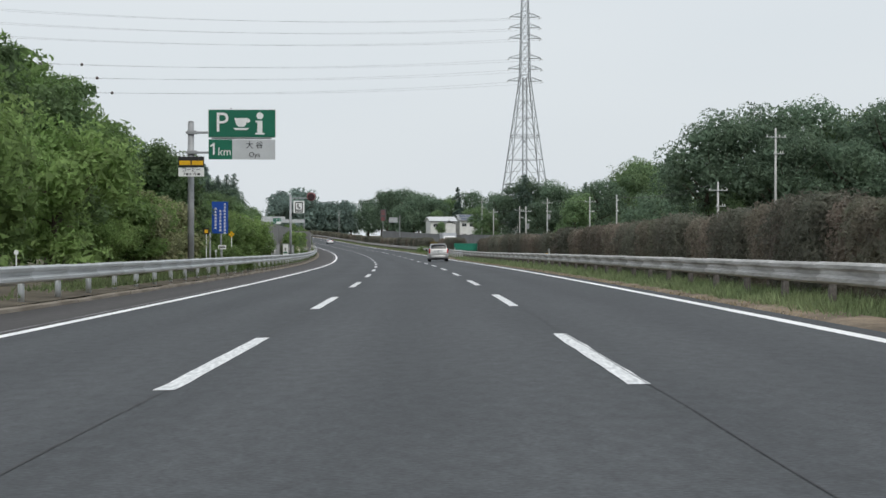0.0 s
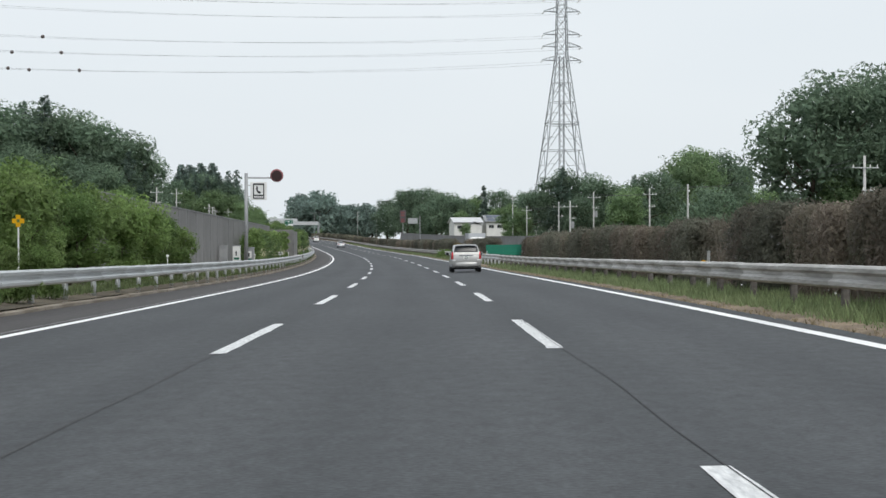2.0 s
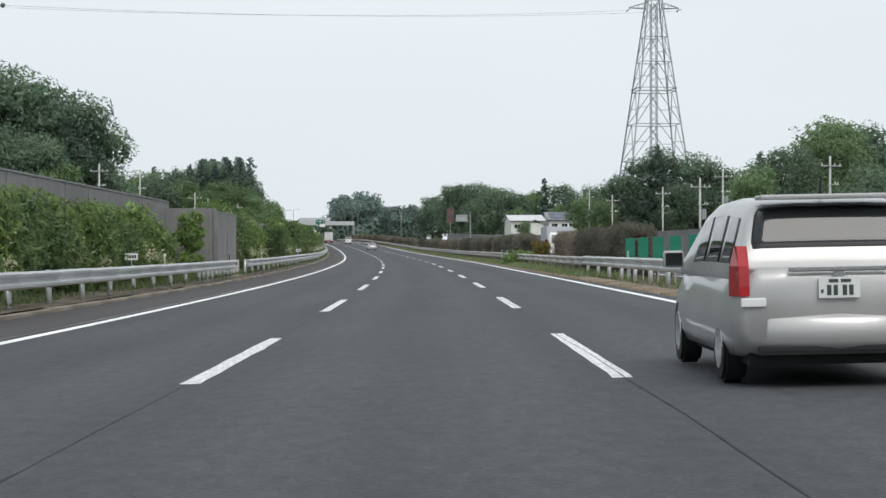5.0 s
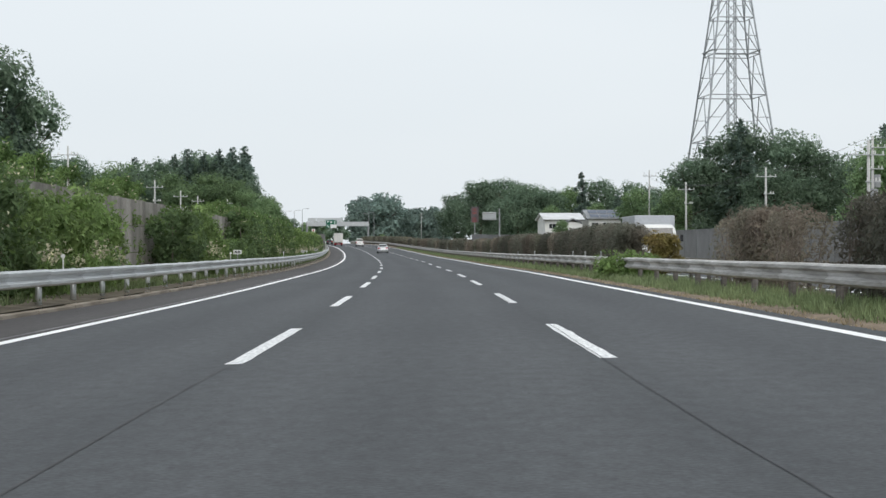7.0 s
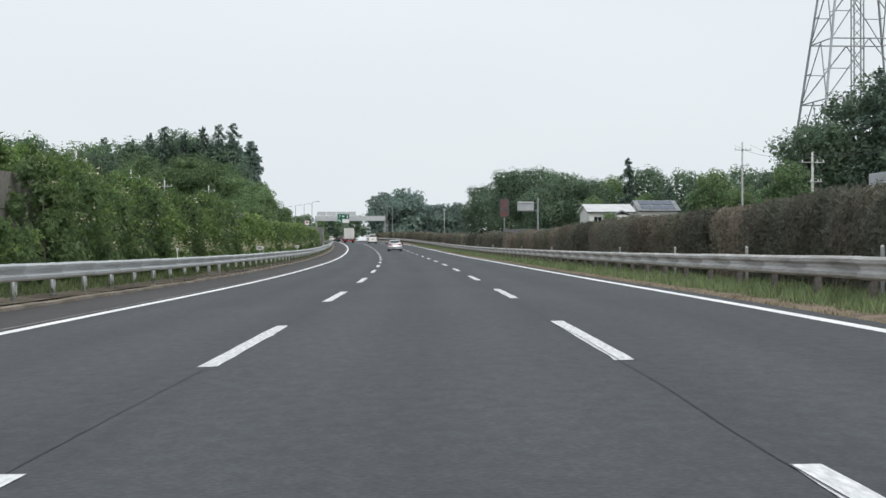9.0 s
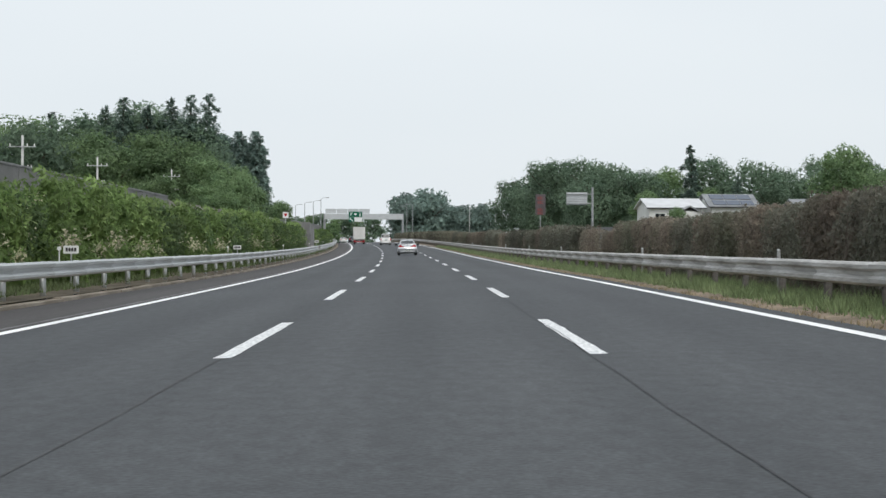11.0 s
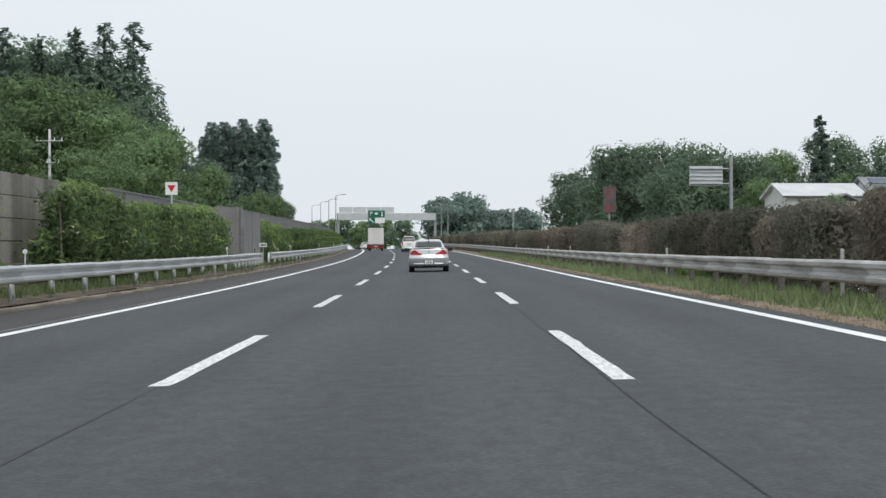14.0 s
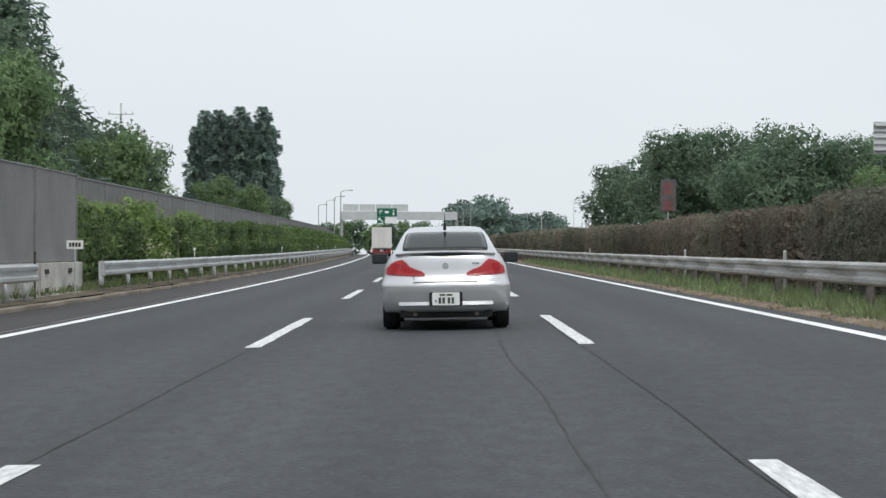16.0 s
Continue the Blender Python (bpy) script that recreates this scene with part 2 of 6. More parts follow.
def box(bm, size, centre=(0, 0, 0), bevel=0.0, turn=None):
    m = Matrix.Translation(centre) @ (turn or Matrix.Identity(4)) @ Matrix.Diagonal((*size, 1))
    made = bmesh.ops.create_cube(bm, size=1, matrix=m)["verts"]
    if bevel:
        edges = {e for v in made for e in v.link_edges}
        bmesh.ops.bevel(bm, geom=list(edges), offset=bevel, segments=2, affect='EDGES', profile=0.7)
    return bm


def boxes(*specs):
    bm = bmesh.new()
    for spec in specs:
        box(bm, *spec)
    return bm


def tube(bm, a, b, r1, r2=None, n=8):
    a, b = Vector(a), Vector(b)
    d = b - a
    m = Matrix.Translation((a + b) / 2) @ d.to_track_quat('Z', 'Y').to_matrix().to_4x4()
    bmesh.ops.create_cone(bm, cap_ends=True, segments=n, radius1=r1, radius2=r1 if r2 is None else r2, depth=d.length, matrix=m)
    return bm


def tubes(*specs):
    bm = bmesh.new()
    for spec in specs:
        tube(bm, *spec)
    return bm


def strip(name, outline, s0, s1, step, mat, parent=None, label="", uv=False, wobble=0.0, drift=None):
    """A band swept along the road; outline: (q, z) from side to side."""
    stations = np.linspace(s0, s1, max(2, int((s1 - s0) / step) + 1))
    verts, faces, uvs, n = [], [], [], len(outline)
    for s in stations:
        for q, z in outline:
            dq = wobble * noise.noise(Vector((s * 0.21, outline[0][0], 3.3))) if wobble else 0
            dq += drift(s) if drift else 0
            verts.append(at(s, q + dq, z))
            uvs.append((q, float(np.interp(s, YS, ARC))))
    for i in range(len(stations) - 1):
        for j in range(n - 1):
            k = i * n + j
            faces.append((k, k + 1, k + n + 1, k + n))
    me = bpy.data.meshes.new(name)
    me.from_pydata(verts, [], faces)
    me.materials.append(mat)
    if uv:
        layer = me.uv_layers.new(name="metres")
        for loop in me.loops:
            layer.data[loop.index].uv = uvs[loop.vertex_index]
    me.update()
    return part(name, me, None, parent, label)


def ball():
    bm = bmesh.new()
    bmesh.ops.create_icosphere(bm, subdivisions=2, radius=1.0)
    v = np.array([p.co for p in bm.verts])
    f = np.array([[p.index for p in q.verts] for q in bm.faces])
    bm.free()
    return v, f


BALL_V, BALL_F = ball()


def leaves(name, centres, normals, sizes, mat, stretch=1.5, seed=0, loose=0.9, cores=(), axis=None):
    """Many small leaves, each a triangle of its own, turned roughly to its normal, round lumpy dense cores (x, y, z, radius, half height)."""
    rng = np.random.default_rng(seed)
    n = len(centres)
    nm = normals + rng.normal(0, loose, (n, 3))
    nm /= np.linalg.norm(nm, axis=1)[:, None] + 1e-9
    ax = rng.normal(0, 1, (n, 3))
    v = np.cross(nm, ax if axis is None else axis + 0.3 * ax)
    v /= np.linalg.norm(v, axis=1)[:, None] + 1e-9
    u = np.cross(v, nm)
    s = np.asarray(sizes).reshape(-1, 1) * rng.uniform(0.6, 1.35, (n, 1))
    pts = np.stack([centres - u * s * stretch / 2, centres + u * s * stretch / 2 + v * s * 0.2, centres + v * s * 0.75 - nm * s * 0.2], 1).reshape(-1, 3)
    for c in cores:
        # inner foliage: loose facets, each an island of its own
        tri = BALL_V[BALL_F] * rng.uniform(0.8, 1.15, (len(BALL_F), 1, 1))
        mid = tri.mean(1, keepdims=True)
        tri = mid + (tri - mid) * rng.uniform(0.8, 1.5, (len(BALL_F), 1, 1)) + rng.normal(0, 0.16, tri.shape)
        pts = np.concatenate([pts, (np.asarray(c[:3]) + tri * np.array([c[3], c[3], c[4]])).reshape(-1, 3)])
    idx = np.arange(len(pts))
    me = bpy.data.meshes.new(name)
    me.vertices.add(len(pts))
    me.vertices.foreach_set("co", pts.ravel())
    me.loops.add(len(idx))
    me.loops.foreach_set("vertex_index", idx)
    me.polygons.add(len(idx) // 3)
    me.polygons.foreach_set("loop_start", np.arange(0, len(idx), 3))
    me.polygons.foreach_set("loop_total", np.full(len(idx) // 3, 3))
    me.materials.append(mat)
    me.update(calc_edges=True)
    return me


def blob_points(blobs, n, rng, depth=0.25):
    """Points and outward normals on the skins of many overlapping lumps, with some depth."""
    blobs = np.asarray(blobs, float)
    area = blobs[:, 3] * blobs[:, 4]
    pick = rng.choice(len(blobs), n, p=area / area.sum())
    d = rng.normal(0, 1, (n, 3))
    d /= np.linalg.norm(d, axis=1)[:, None]
    rad = np.stack([blobs[pick, 3], blobs[pick, 3], blobs[pick, 4]], 1)
    lump = 1 + 0.22 * np.sin(d[:, 0] * 7 + pick) * np.sin(d[:, 1] * 6 + 2 * pick) * np.cos(d[:, 2] * 8)
    p = blobs[pick, :3] + d * rad * (lump * (1 - depth * rng.random(n) ** 2))[:, None]
    inside = np.zeros(n, bool)
    for k, b in enumerate(blobs):
        e = (p - b[:3]) / np.array([b[3], b[3], b[4]])
        inside |= ((e ** 2).sum(1) < 0.5) & (pick != k)
    return p[~inside], d[~inside]


# ---- vegetation kinds ----
def trunk_mesh(h, r, limbs, rng, spread, lean=0.0):
    bm = bmesh.new()
    last, z, rad = Vector((0, 0, -0.3)), 0.0, r
    for i in range(4):
        z = h * (i + 1) / 4
        nxt = Vector((rng.normal(0, 0.02 * h) + lean * z, rng.normal(0, 0.02 * h), z))
        tube(bm, last, nxt, rad, rad * 0.72, 8)
        last, rad = nxt, rad * 0.72
    for i in range(limbs):
        a = rng.uniform(0, 6.28)
        z0 = h * rng.uniform(0.45, 0.95)
        tip = Vector((math.cos(a) * spread, math.sin(a) * spread, z0 + spread * rng.uniform(0.3, 0.9)))
        mid = Vector((tip.x * 0.5, tip.y * 0.5, z0 + (tip.z - z0) * 0.35))
        tube(bm, (0, 0, z0), mid, r * 0.38, r * 0.22, 6)
        tube(bm, mid, tip, r * 0.22, r * 0.06, 6)
    return bm


def broadleaf(height, width, mat, leaf, count, seed, label, low=0.25, lumps=16, thin_back=True, core=0.55):
    """A trunk with limbs and a billowing crown: lumps that carry smaller lumps, a skin of leaves and coarser leaves within."""
    rng = np.random.default_rng(seed)
    ob = thing("tree", Matrix.Translation((0, 0, -900)), label, "tree")
    part("trunk", trunk_mesh(height * 0.62, height * 0.024 + 0.03, 7, rng, width * 0.3), BARK, ob, "brown bark trunk with limbs")
    big = [(0, 0, height * 0.6, width * 0.3, height * 0.28)]
    for i in range(lumps):
        a, f = rng.uniform(0, 6.28), rng.uniform(low, 0.84)
        reach = width * 0.36 * math.sin(math.pi * (0.12 + 0.8 * f)) * rng.uniform(0.35, 1.0)
        r = width * rng.uniform(0.12, 0.21)
        big.append((math.cos(a) * reach, math.sin(a) * reach, f * height, r, r * rng.uniform(0.6, 0.85)))
    blobs = list(big)
    for x, y, z, r, h in big[1:]:
        for _ in range(3):
            d = rng.normal(0, 1, 3) + np.array([0, -0.4, 0.5])
            d /= np.linalg.norm(d)
            k = r * rng.uniform(0.34, 0.55)
            blobs.append((x + d[0] * r * 0.85, y + d[1] * r * 0.85, z + d[2] * h * 0.85, k, k * rng.uniform(0.55, 0.85)))
    p, d = blob_points(blobs, count, rng)
    if thin_back:
        front = ((d[:, 1] < 0.35) | (rng.random(len(p)) < 0.35)) & ((d[:, 2] > -0.25) | (rng.random(len(p)) < 0.4))
        p, d = p[front], d[front]
    inner = [(b[0], b[1], b[2], b[3] * (core + 0.15), b[4] * (core + 0.15)) for b in big]
    p2, d2 = blob_points(inner, count // 4, rng, 0.5)
    size = np.concatenate([np.full(len(p), leaf), np.full(len(p2), leaf * 2.1)])
    part("crown", leaves("crown", np.concatenate([p, p2]), np.concatenate([d, d2]) + np.array([0, 0, 0.35]), size, mat, 1.6, seed, 0.6), None, ob)
    return ob


def conifer(height, width, mat, leaf, count, seed, label, bare=0.15, ragged=0.6, taper=0.85, density=5.5):
    """A ragged conifer: a straight trunk and boughs of uneven reach, ascending near the top and drooping below, with sprays along them."""
    rng = np.random.default_rng(seed)
    ob = thing("conifer_tree", Matrix.Translation((0, 0, -900)), label, "tree")
    wood = tubes(((0, 0, -0.3), (0, 0, height * 0.98), height * 0.014 + 0.04, 0.02, 8))
    pts, nrm, axes, sizes = [], [], [], []
    boughs = int(height * density)
    for i in range(boughs):
        f = bare + (0.985 - bare) * (i + rng.uniform(-0.5, 0.5)) / boughs
        span = max(0.0, 1 - f) ** taper
        reach = width * 0.5 * span * rng.uniform(1 - ragged, 1.12) + 0.12
        a = i * 2.4 + rng.uniform(-0.7, 0.7)
        ca, sa = math.cos(a), math.sin(a)
        rise = 0.55 * f - 0.22 + rng.uniform(-0.08, 0.08)
        per = max(5, int(count / boughs * (0.3 + 1.3 * span)))
        t = rng.random(per) ** 0.7
        side = rng.normal(0, 0.16 * reach + 0.04, per) * (1.1 - t)
        z = f * height + rise * reach * t - 0.22 * reach * t ** 2 + rng.normal(0, 0.09 * reach + 0.06, per)
        pts.append(np.stack([ca * t * reach - sa * side, sa * t * reach + ca * side, z], 1))
        nrm.append(np.tile([ca * 0.25, sa * 0.25, 1.0], (per, 1)))
        axes.append(np.stack([ca - sa * side, sa + ca * side, rise - 0.5 * t], 1))
        sizes.append(np.full(per, leaf * (0.65 + 0.5 * span)))
        if i % 3 == 0 and reach > 0.8:
            tube(wood, (0, 0, f * height), (ca * reach * 0.8, sa * reach * 0.8, f * height + rise * reach * 0.8 - 0.14 * reach), 0.05, 0.012, 4)
    part("trunk", wood, BARK, ob)
    part("crown", leaves("crown", np.concatenate(pts), np.concatenate(nrm), np.concatenate(sizes), mat, 3.0, seed, 0.5, (), np.concatenate(axes)), None, ob)
    return ob


def hedge(length, height, depth, mat, leaf, count, seed, label, rough=0.12, gaps=0.0, thin=0.5, sway=0.0, dense=True):
    """A clipped hedge block with its foot at the origin, along y: stems, and a skin of leaves that thins out towards the foot."""
    rng = np.random.default_rng(seed)
    ob = thing("hedge", Matrix.Translation((0, 0, -900)), label, "hedge")
    wood = bmesh.new()
    for i in range(max(4, int(length * 2.4))):
        y, x = rng.uniform(-length / 2 + 0.2, length / 2 - 0.2), rng.normal(0, depth * 0.17)
        mid = Vector((x + rng.normal(0, 0.08), y + rng.normal(0, 0.1), height * 0.42))
        tube(wood, (x, y, -0.1), mid, 0.032, 0.022, 5)
        for _ in range(3):
            tube(wood, mid, mid + Vector((rng.normal(0, 0.2), rng.normal(0, 0.28), height * rng.uniform(0.25, 0.53))), 0.016, 0.006, 4)
    tagged(part("stem_thicket", wood, TWIG, ob, "bare grey-brown stems"), kind="stuff")
    u = rng.random((count, 3))
    face = rng.choice(5, count, p=[0.44, 0.12, 0.22, 0.16, 0.06])
    p = np.stack([(u[:, 0] - 0.5) * depth, (u[:, 1] - 0.5) * length, u[:, 2] * height], 1)
    n = np.zeros((count, 3))
    for k, (axis, val, sgn) in enumerate(((0, -depth / 2, -1), (0, depth / 2, 1), (2, height, 1), (1, -length / 2, -1), (1, length / 2, 1))):
        sel = face == k
        p[sel, axis] = val - sgn * np.abs(rng.normal(0, depth * 0.13, sel.sum()))
        n[sel, axis] = sgn
    wob = rough * (np.sin(p[:, 1] * 2.1 + seed) * np.sin(p[:, 2] * 3.1 + seed * 2) + 0.6 * np.sin(p[:, 1] * 5.3 + p[:, 2] * 4) + 0.4 * np.sin(p[:, 1] * 11 + p[:, 0] * 9))
    p += n * wob[:, None]
    # corners rounded off along the top and at both ends
    top = np.clip((p[:, 2] / height - 0.75) / 0.25, 0, 1) ** 2
    end = np.clip((np.abs(p[:, 1]) / (length / 2) - 1 + 0.7 / length) / (0.7 / length), 0, 1) ** 2
    p[:, 0] *= 1 - 0.3 * np.maximum(top, end)
    p[:, 1] *= 1 - 0.05 * top
    p[:, 2] -= 0.2 * end * np.clip(p[:, 2] / height, 0, 1)
    p[:, 2] += sway * np.sin(p[:, 1] * 1.3 + seed)
    keep = rng.random(count) < 1 - thin * np.clip(1 - p[:, 2] / (0.42 * height), 0, 1)
    keep &= p[:, 2] > 0.04 + 0.1 * rng.random(count)
    if gaps:
        keep &= (np.sin(p[:, 1] * 3.7 + seed) * np.sin(p[:, 2] * 4.3 + 1.7 * seed) + rng.normal(0, 0.25, count)) < 1 - gaps
    p, n = p[keep], n[keep]
    size = np.full(len(p), leaf)
    if dense:
        pick = rng.choice(len(p), count // 4)
        p2 = p[pick] * np.array([0.62, 0.97, 0.9]) + np.array([0, 0, 0.06])
        p, n, size = np.concatenate([p, p2]), np.concatenate([n, n[pick]]), np.concatenate([size, np.full(len(p2), leaf * 2.3)])
    part("foliage", leaves("foliage", p, n + np.array([0, 0, 0.25]), size, mat, 1.6, seed, 0.55), None, ob)
    return ob


def thicket(length, height, depth, mat, pale_mat, leaf, count, seed, label, blossom=0):
    """A loose leafy hedge along y: overlapping bushes of uneven height, lighter leaves on top, clusters of blossom."""
    rng = np.random.default_rng(seed)
    ob = thing("hedge", Matrix.Translation((0, 0, -900)), label, "hedge")
    wood = bmesh.new()
    blobs, y = [], -length / 2
    while y < length / 2:
        h = height * rng.uniform(0.72, 1.02)
        x = rng.normal(0, depth * 0.06)
        tube(wood, (x, y, -0.1), (x, y + rng.normal(0, 0.2), h * 0.8), 0.035, 0.012, 5)
        for f in (0.14, 0.32, 0.5, 0.68, 0.84):
            for _ in range(2):
                r = depth * rng.uniform(0.24, 0.4) * (1 - 0.25 * f)
                blobs.append((x + rng.normal(0, depth * 0.16), y + rng.normal(0, 0.28), f * h, r, r * rng.uniform(0.75, 1.1)))
        y += rng.uniform(0.6, 1.0)
    tagged(part("stem_thicket", wood, TWIG, ob), kind="stuff")
    p, d = blob_points(blobs, count, rng, 0.35)
    hit = (p[:, 2] > 0.03) & ((d[:, 0] > -0.45) | (rng.random(len(p)) < 0.3))
    p, d = p[hit], d[hit]
    # upward-facing and higher leaves get the lighter material
    pale_top = (d[:, 2] + 0.9 * (p[:, 2] / height - 0.5) + 0.55 * np.sin(p[:, 1] * 1.9 + seed) + rng.normal(0, 0.3, len(p))) > 0.62
    part("foliage", leaves("foliage", p[~pale_top], d[~pale_top] + np.array([0, 0, 0.3]), leaf, mat, 1.7, seed, 0.6, [(b[0], b[1], b[2], b[3] * 0.5, b[4] * 0.55) for b in blobs[::2]]), None, ob)
    tagged(part("young_growth", leaves("young_growth", p[pale_top], d[pale_top] + np.array([0, 0, 0.3]), leaf, pale_mat, 1.9, seed + 1, 0.8), None, ob), "lighter green leaves, mostly towards the top", kind="stuff")
    if blossom:
        c = p[rng.choice(len(p), 18)]
        c = c[(c[:, 2] > height * 0.25)]
        pick = c[rng.integers(0, len(c), blossom)] + rng.normal(0, 0.14, (blossom, 3)) * np.array([1, 1, 0.8])
        part("blossom", leaves("blossom", pick, np.tile([0, 0, 1.0], (blossom, 1)), leaf * 0.85, FLOWER, 1.2, seed + 5, 1.0), None, ob, "clusters of pale cream blossom")
    return ob


def plant(proto, s, q, scale=1.0, turn=0.0, z=0.0, group="", label="", used=set()):
    """The first call moves the kind itself into place, later ones copy it."""
    m = along(s, q, z, turn, scale)
    if proto.name in used:
        ob = copy_thing(proto, along(s, q, z, turn, scale / proto.scale[0]))
    else:
        used.add(proto.name)
        proto.matrix_basis = m
        ob = proto
    return tagged(ob, label, group=group)

# ---- ground, road, markings ----
def ground_sheet():
    verts, faces = [], []
    ys = [-120, -60, -20, 0, 20, 40, 60, 75] + list(range(100, 800, 25)) + [900, 1100, 1500, 2300, 4800]
    qs = [-4000, -900, -200, -60, -30, -9.0, -8.0, 6.3, 8.0, 9.6, 24, 40, 120, 900, 4000]
    for y in ys:
        for q in qs:
            c = at(min(y, 2300), 0)
            z = -0.1 if abs(q) > 8.5 else -0.4
            verts.append((c.x + q, y, grade(y) + z))
    n = len(qs)
    for i in range(len(ys) - 1):
        for j in range(n - 1):
            k = i * n + j
            faces.append((k, k + 1, k + n + 1, k + n))
    me = bpy.data.meshes.new("ground")
    me.from_pydata(verts, [], faces)
    me.materials.append(MEADOW)
    return tagged(part("ground", me, None), "rough green and brown grassland beside the motorway", "ground", kind="structure")


ground_sheet()
road = tagged(strip("road", [(-5.25, -5.25 * CROSSFALL), (0, 0), (5.5, 5.5 * CROSSFALL)], -100, 1300, 4, ASPHALT, uv=True),
              "dark grey worn asphalt of a three-lane motorway", "road", kind="structure")
tagged(strip("road_shoulder", [(-7.5, -7.5 * CROSSFALL), (-5.25, -5.25 * CROSSFALL)], -100, 1300, 4, SHOULDER, uv=True),
                  "darker brownish asphalt hard shoulder", "road", kind="structure")
far_road = tagged(strip("opposite_road", [(10.2, 0.02), (22.5, 0.05)], -100, 1300, 6, ASPHALT, uv=True),
                  "grey asphalt of the opposite carriageway behind the median hedge", "road", kind="structure")
MEDIAN = strip("median_strip", [(5.5, 0.095), (5.62, 0.13), (6.2, 0.16), (6.6, 0.1), (7.6, 0.08), (9.2, 0.08), (10.2, 0.0)], -100, 1000, 5, EARTH)
tagged(MEDIAN, "raised earth strip of the central reservation with dry edge", "ground", kind="structure")
VERGE = strip("verge_strip", [(-13.5, 0.02), (-9.5, 0.02), (-8.4, 0.0), (-7.7, -0.04)], -100, 1000, 5, VERGE_SOIL)
tagged(VERGE, "earth verge behind the kerb", "ground", kind="structure")

LIFT = 0.005
for q, w, lab in ((-5.35, 0.2, "solid white edge line"), (5.03, 0.2, "solid white edge line along the median")):
    strip("edge_line", [(q - w / 2, LIFT + (q - w / 2) * CROSSFALL), (q + w / 2, LIFT + (q + w / 2) * CROSSFALL)], -60, 1200, 4, PAINT, road, lab)
strip("edge_line", [(-5.68, LIFT - 5.68 * CROSSFALL), (-5.62, LIFT - 5.62 * CROSSFALL)], -60, 800, 4, OLD_PAINT, road, "thin worn older edge line")
strip("edge_line", [(10.7, 0.03), (10.9, 0.03)], -60, 900, 6, PAINT, far_road)
for q in (14.4, 18.0):
    strip("lane_line", [(q - 0.07, 0.045), (q + 0.07, 0.045)], -60, 900, 6, PAINT, far_road)
DASH, FIRST = 8.75, 32.41


def dash_mesh(seed):
    rng = np.random.default_rng(seed)
    bm = bmesh.new()
    n = 12
    rows = []
    for i in range(n + 1):
        y = DASH / 2 - DASH * i / n
        rows.append([bm.verts.new((x + rng.normal(0, 0.006), y, 0)) for x in (-0.085, 0.085)])
    for a, b in zip(rows, rows[1:]):
        bm.faces.new((a[0], a[1], b[1], b[0]))
    return mesh_of("lane_dash", bm, WORN_PAINT)


DASHES = [dash_mesh(i) for i in range(4)]
for side, phase in ((1, 0.0), (-1, 0.23)):
    for k in range(-5, 46):
        # the pattern is out of step for a few marks
        s = float(np.interp(FIRST + 20 * k + phase, ARC, YS)) - {12: 3.4, 13: 3.1, 14: 2.0, 15: 0.4}.get(k, 0.0)
        ob = part("lane_dash", DASHES[(k * 2 + side) % 4], None, road)
        ob.matrix_basis = level(s - DASH / 2, 1.8 * side, LIFT + 1.8 * side * CROSSFALL) @ pose(0, 0, 0, 0, -1.03, 0)
strip("tar_joint", [(-1.82, 0.0035 - 1.81 * CROSSFALL), (-1.797, 0.0035 - 1.81 * CROSSFALL)], -30, 620, 1.5, TAR, road, "dark tar-filled joint", wobble=0.04)
# the right-hand joint strays from under the dashes to their inner edge
strip("tar_joint", [(-0.0045, 0.0085 + 1.75 * CROSSFALL), (0.0045, 0.0085 + 1.75 * CROSSFALL)], -30, 620, 1.5, TAR, road, "dark tar-filled joint", wobble=0.05,
      drift=lambda s: float(np.interp(s, (0, 100, 195, 355, 450), (1.88, 1.86, 1.75, 1.71, 1.7))))
strip("tar_joint", [(0.9, 0.02), (0.92, 0.02)], 430, 520, 1.5, TAR, road, wobble=0.12)

def cross_crack(s, q0, q1, lean, width=0.012, seed=0):
    """A ragged crack across the lane, with gaps."""
    r = random.Random(seed)
    bm = bmesh.new()
    q, last = q0, None
    while q < q1:
        p = at(s + lean * (q - q0) + r.uniform(-0.05, 0.05), q, 0.0045 + q * CROSSFALL)
        w = width * r.uniform(0.2, 1.6)
        row = [bm.verts.new(p + Vector((0, -w, 0))), bm.verts.new(p + Vector((0, w, 0)))]
        if last and r.random() < 0.86:
            bm.faces.new((last[0], row[0], row[1], last[1]))
        last = row
        q += r.uniform(0.05, 0.16)
    tagged(part("crack", bm, TAR, road), "dark ragged crack across the lane")


cross_crack(441.9, -1.7, 1.75, -0.57, 0.03, 3)
for s_, a, b, k in ((214.4, -1.45, -0.7, 5), (214.2, -0.3, 0.0, 6), (213.8, 0.9, 1.25, 7), (211.7, -1.0, 1.3, 8), (300, -1.6, 0.4, 9), (330, -1.2, 1.2, 10), (120, -1.0, 1.5, 11)):
    cross_crack(s_, a, b, -0.1, 0.012, k)

# kerb of low concrete blocks along the shoulder
kerb = thing("kerb", Matrix.Identity(4), "low worn concrete kerb along the hard shoulder", "kerb", kind="structure")
KB = mesh_of("kerb_block", boxes(((0.26, 3.94, 0.2), (0, 0, -0.02), 0.025)), KERB)
for i in range(170):
    s = 2 + i * 3.97
    ob = part("kerb_block", KB, None, kerb)
    ob.matrix_basis = level(s, -7.6 + 0.015 * math.sin(i * 2.7), -0.135 - 0.008 * (i % 3)) @ pose(0, 0, 0, 0.2 * math.sin(i), 0, 0.25 * math.sin(i * 1.7))


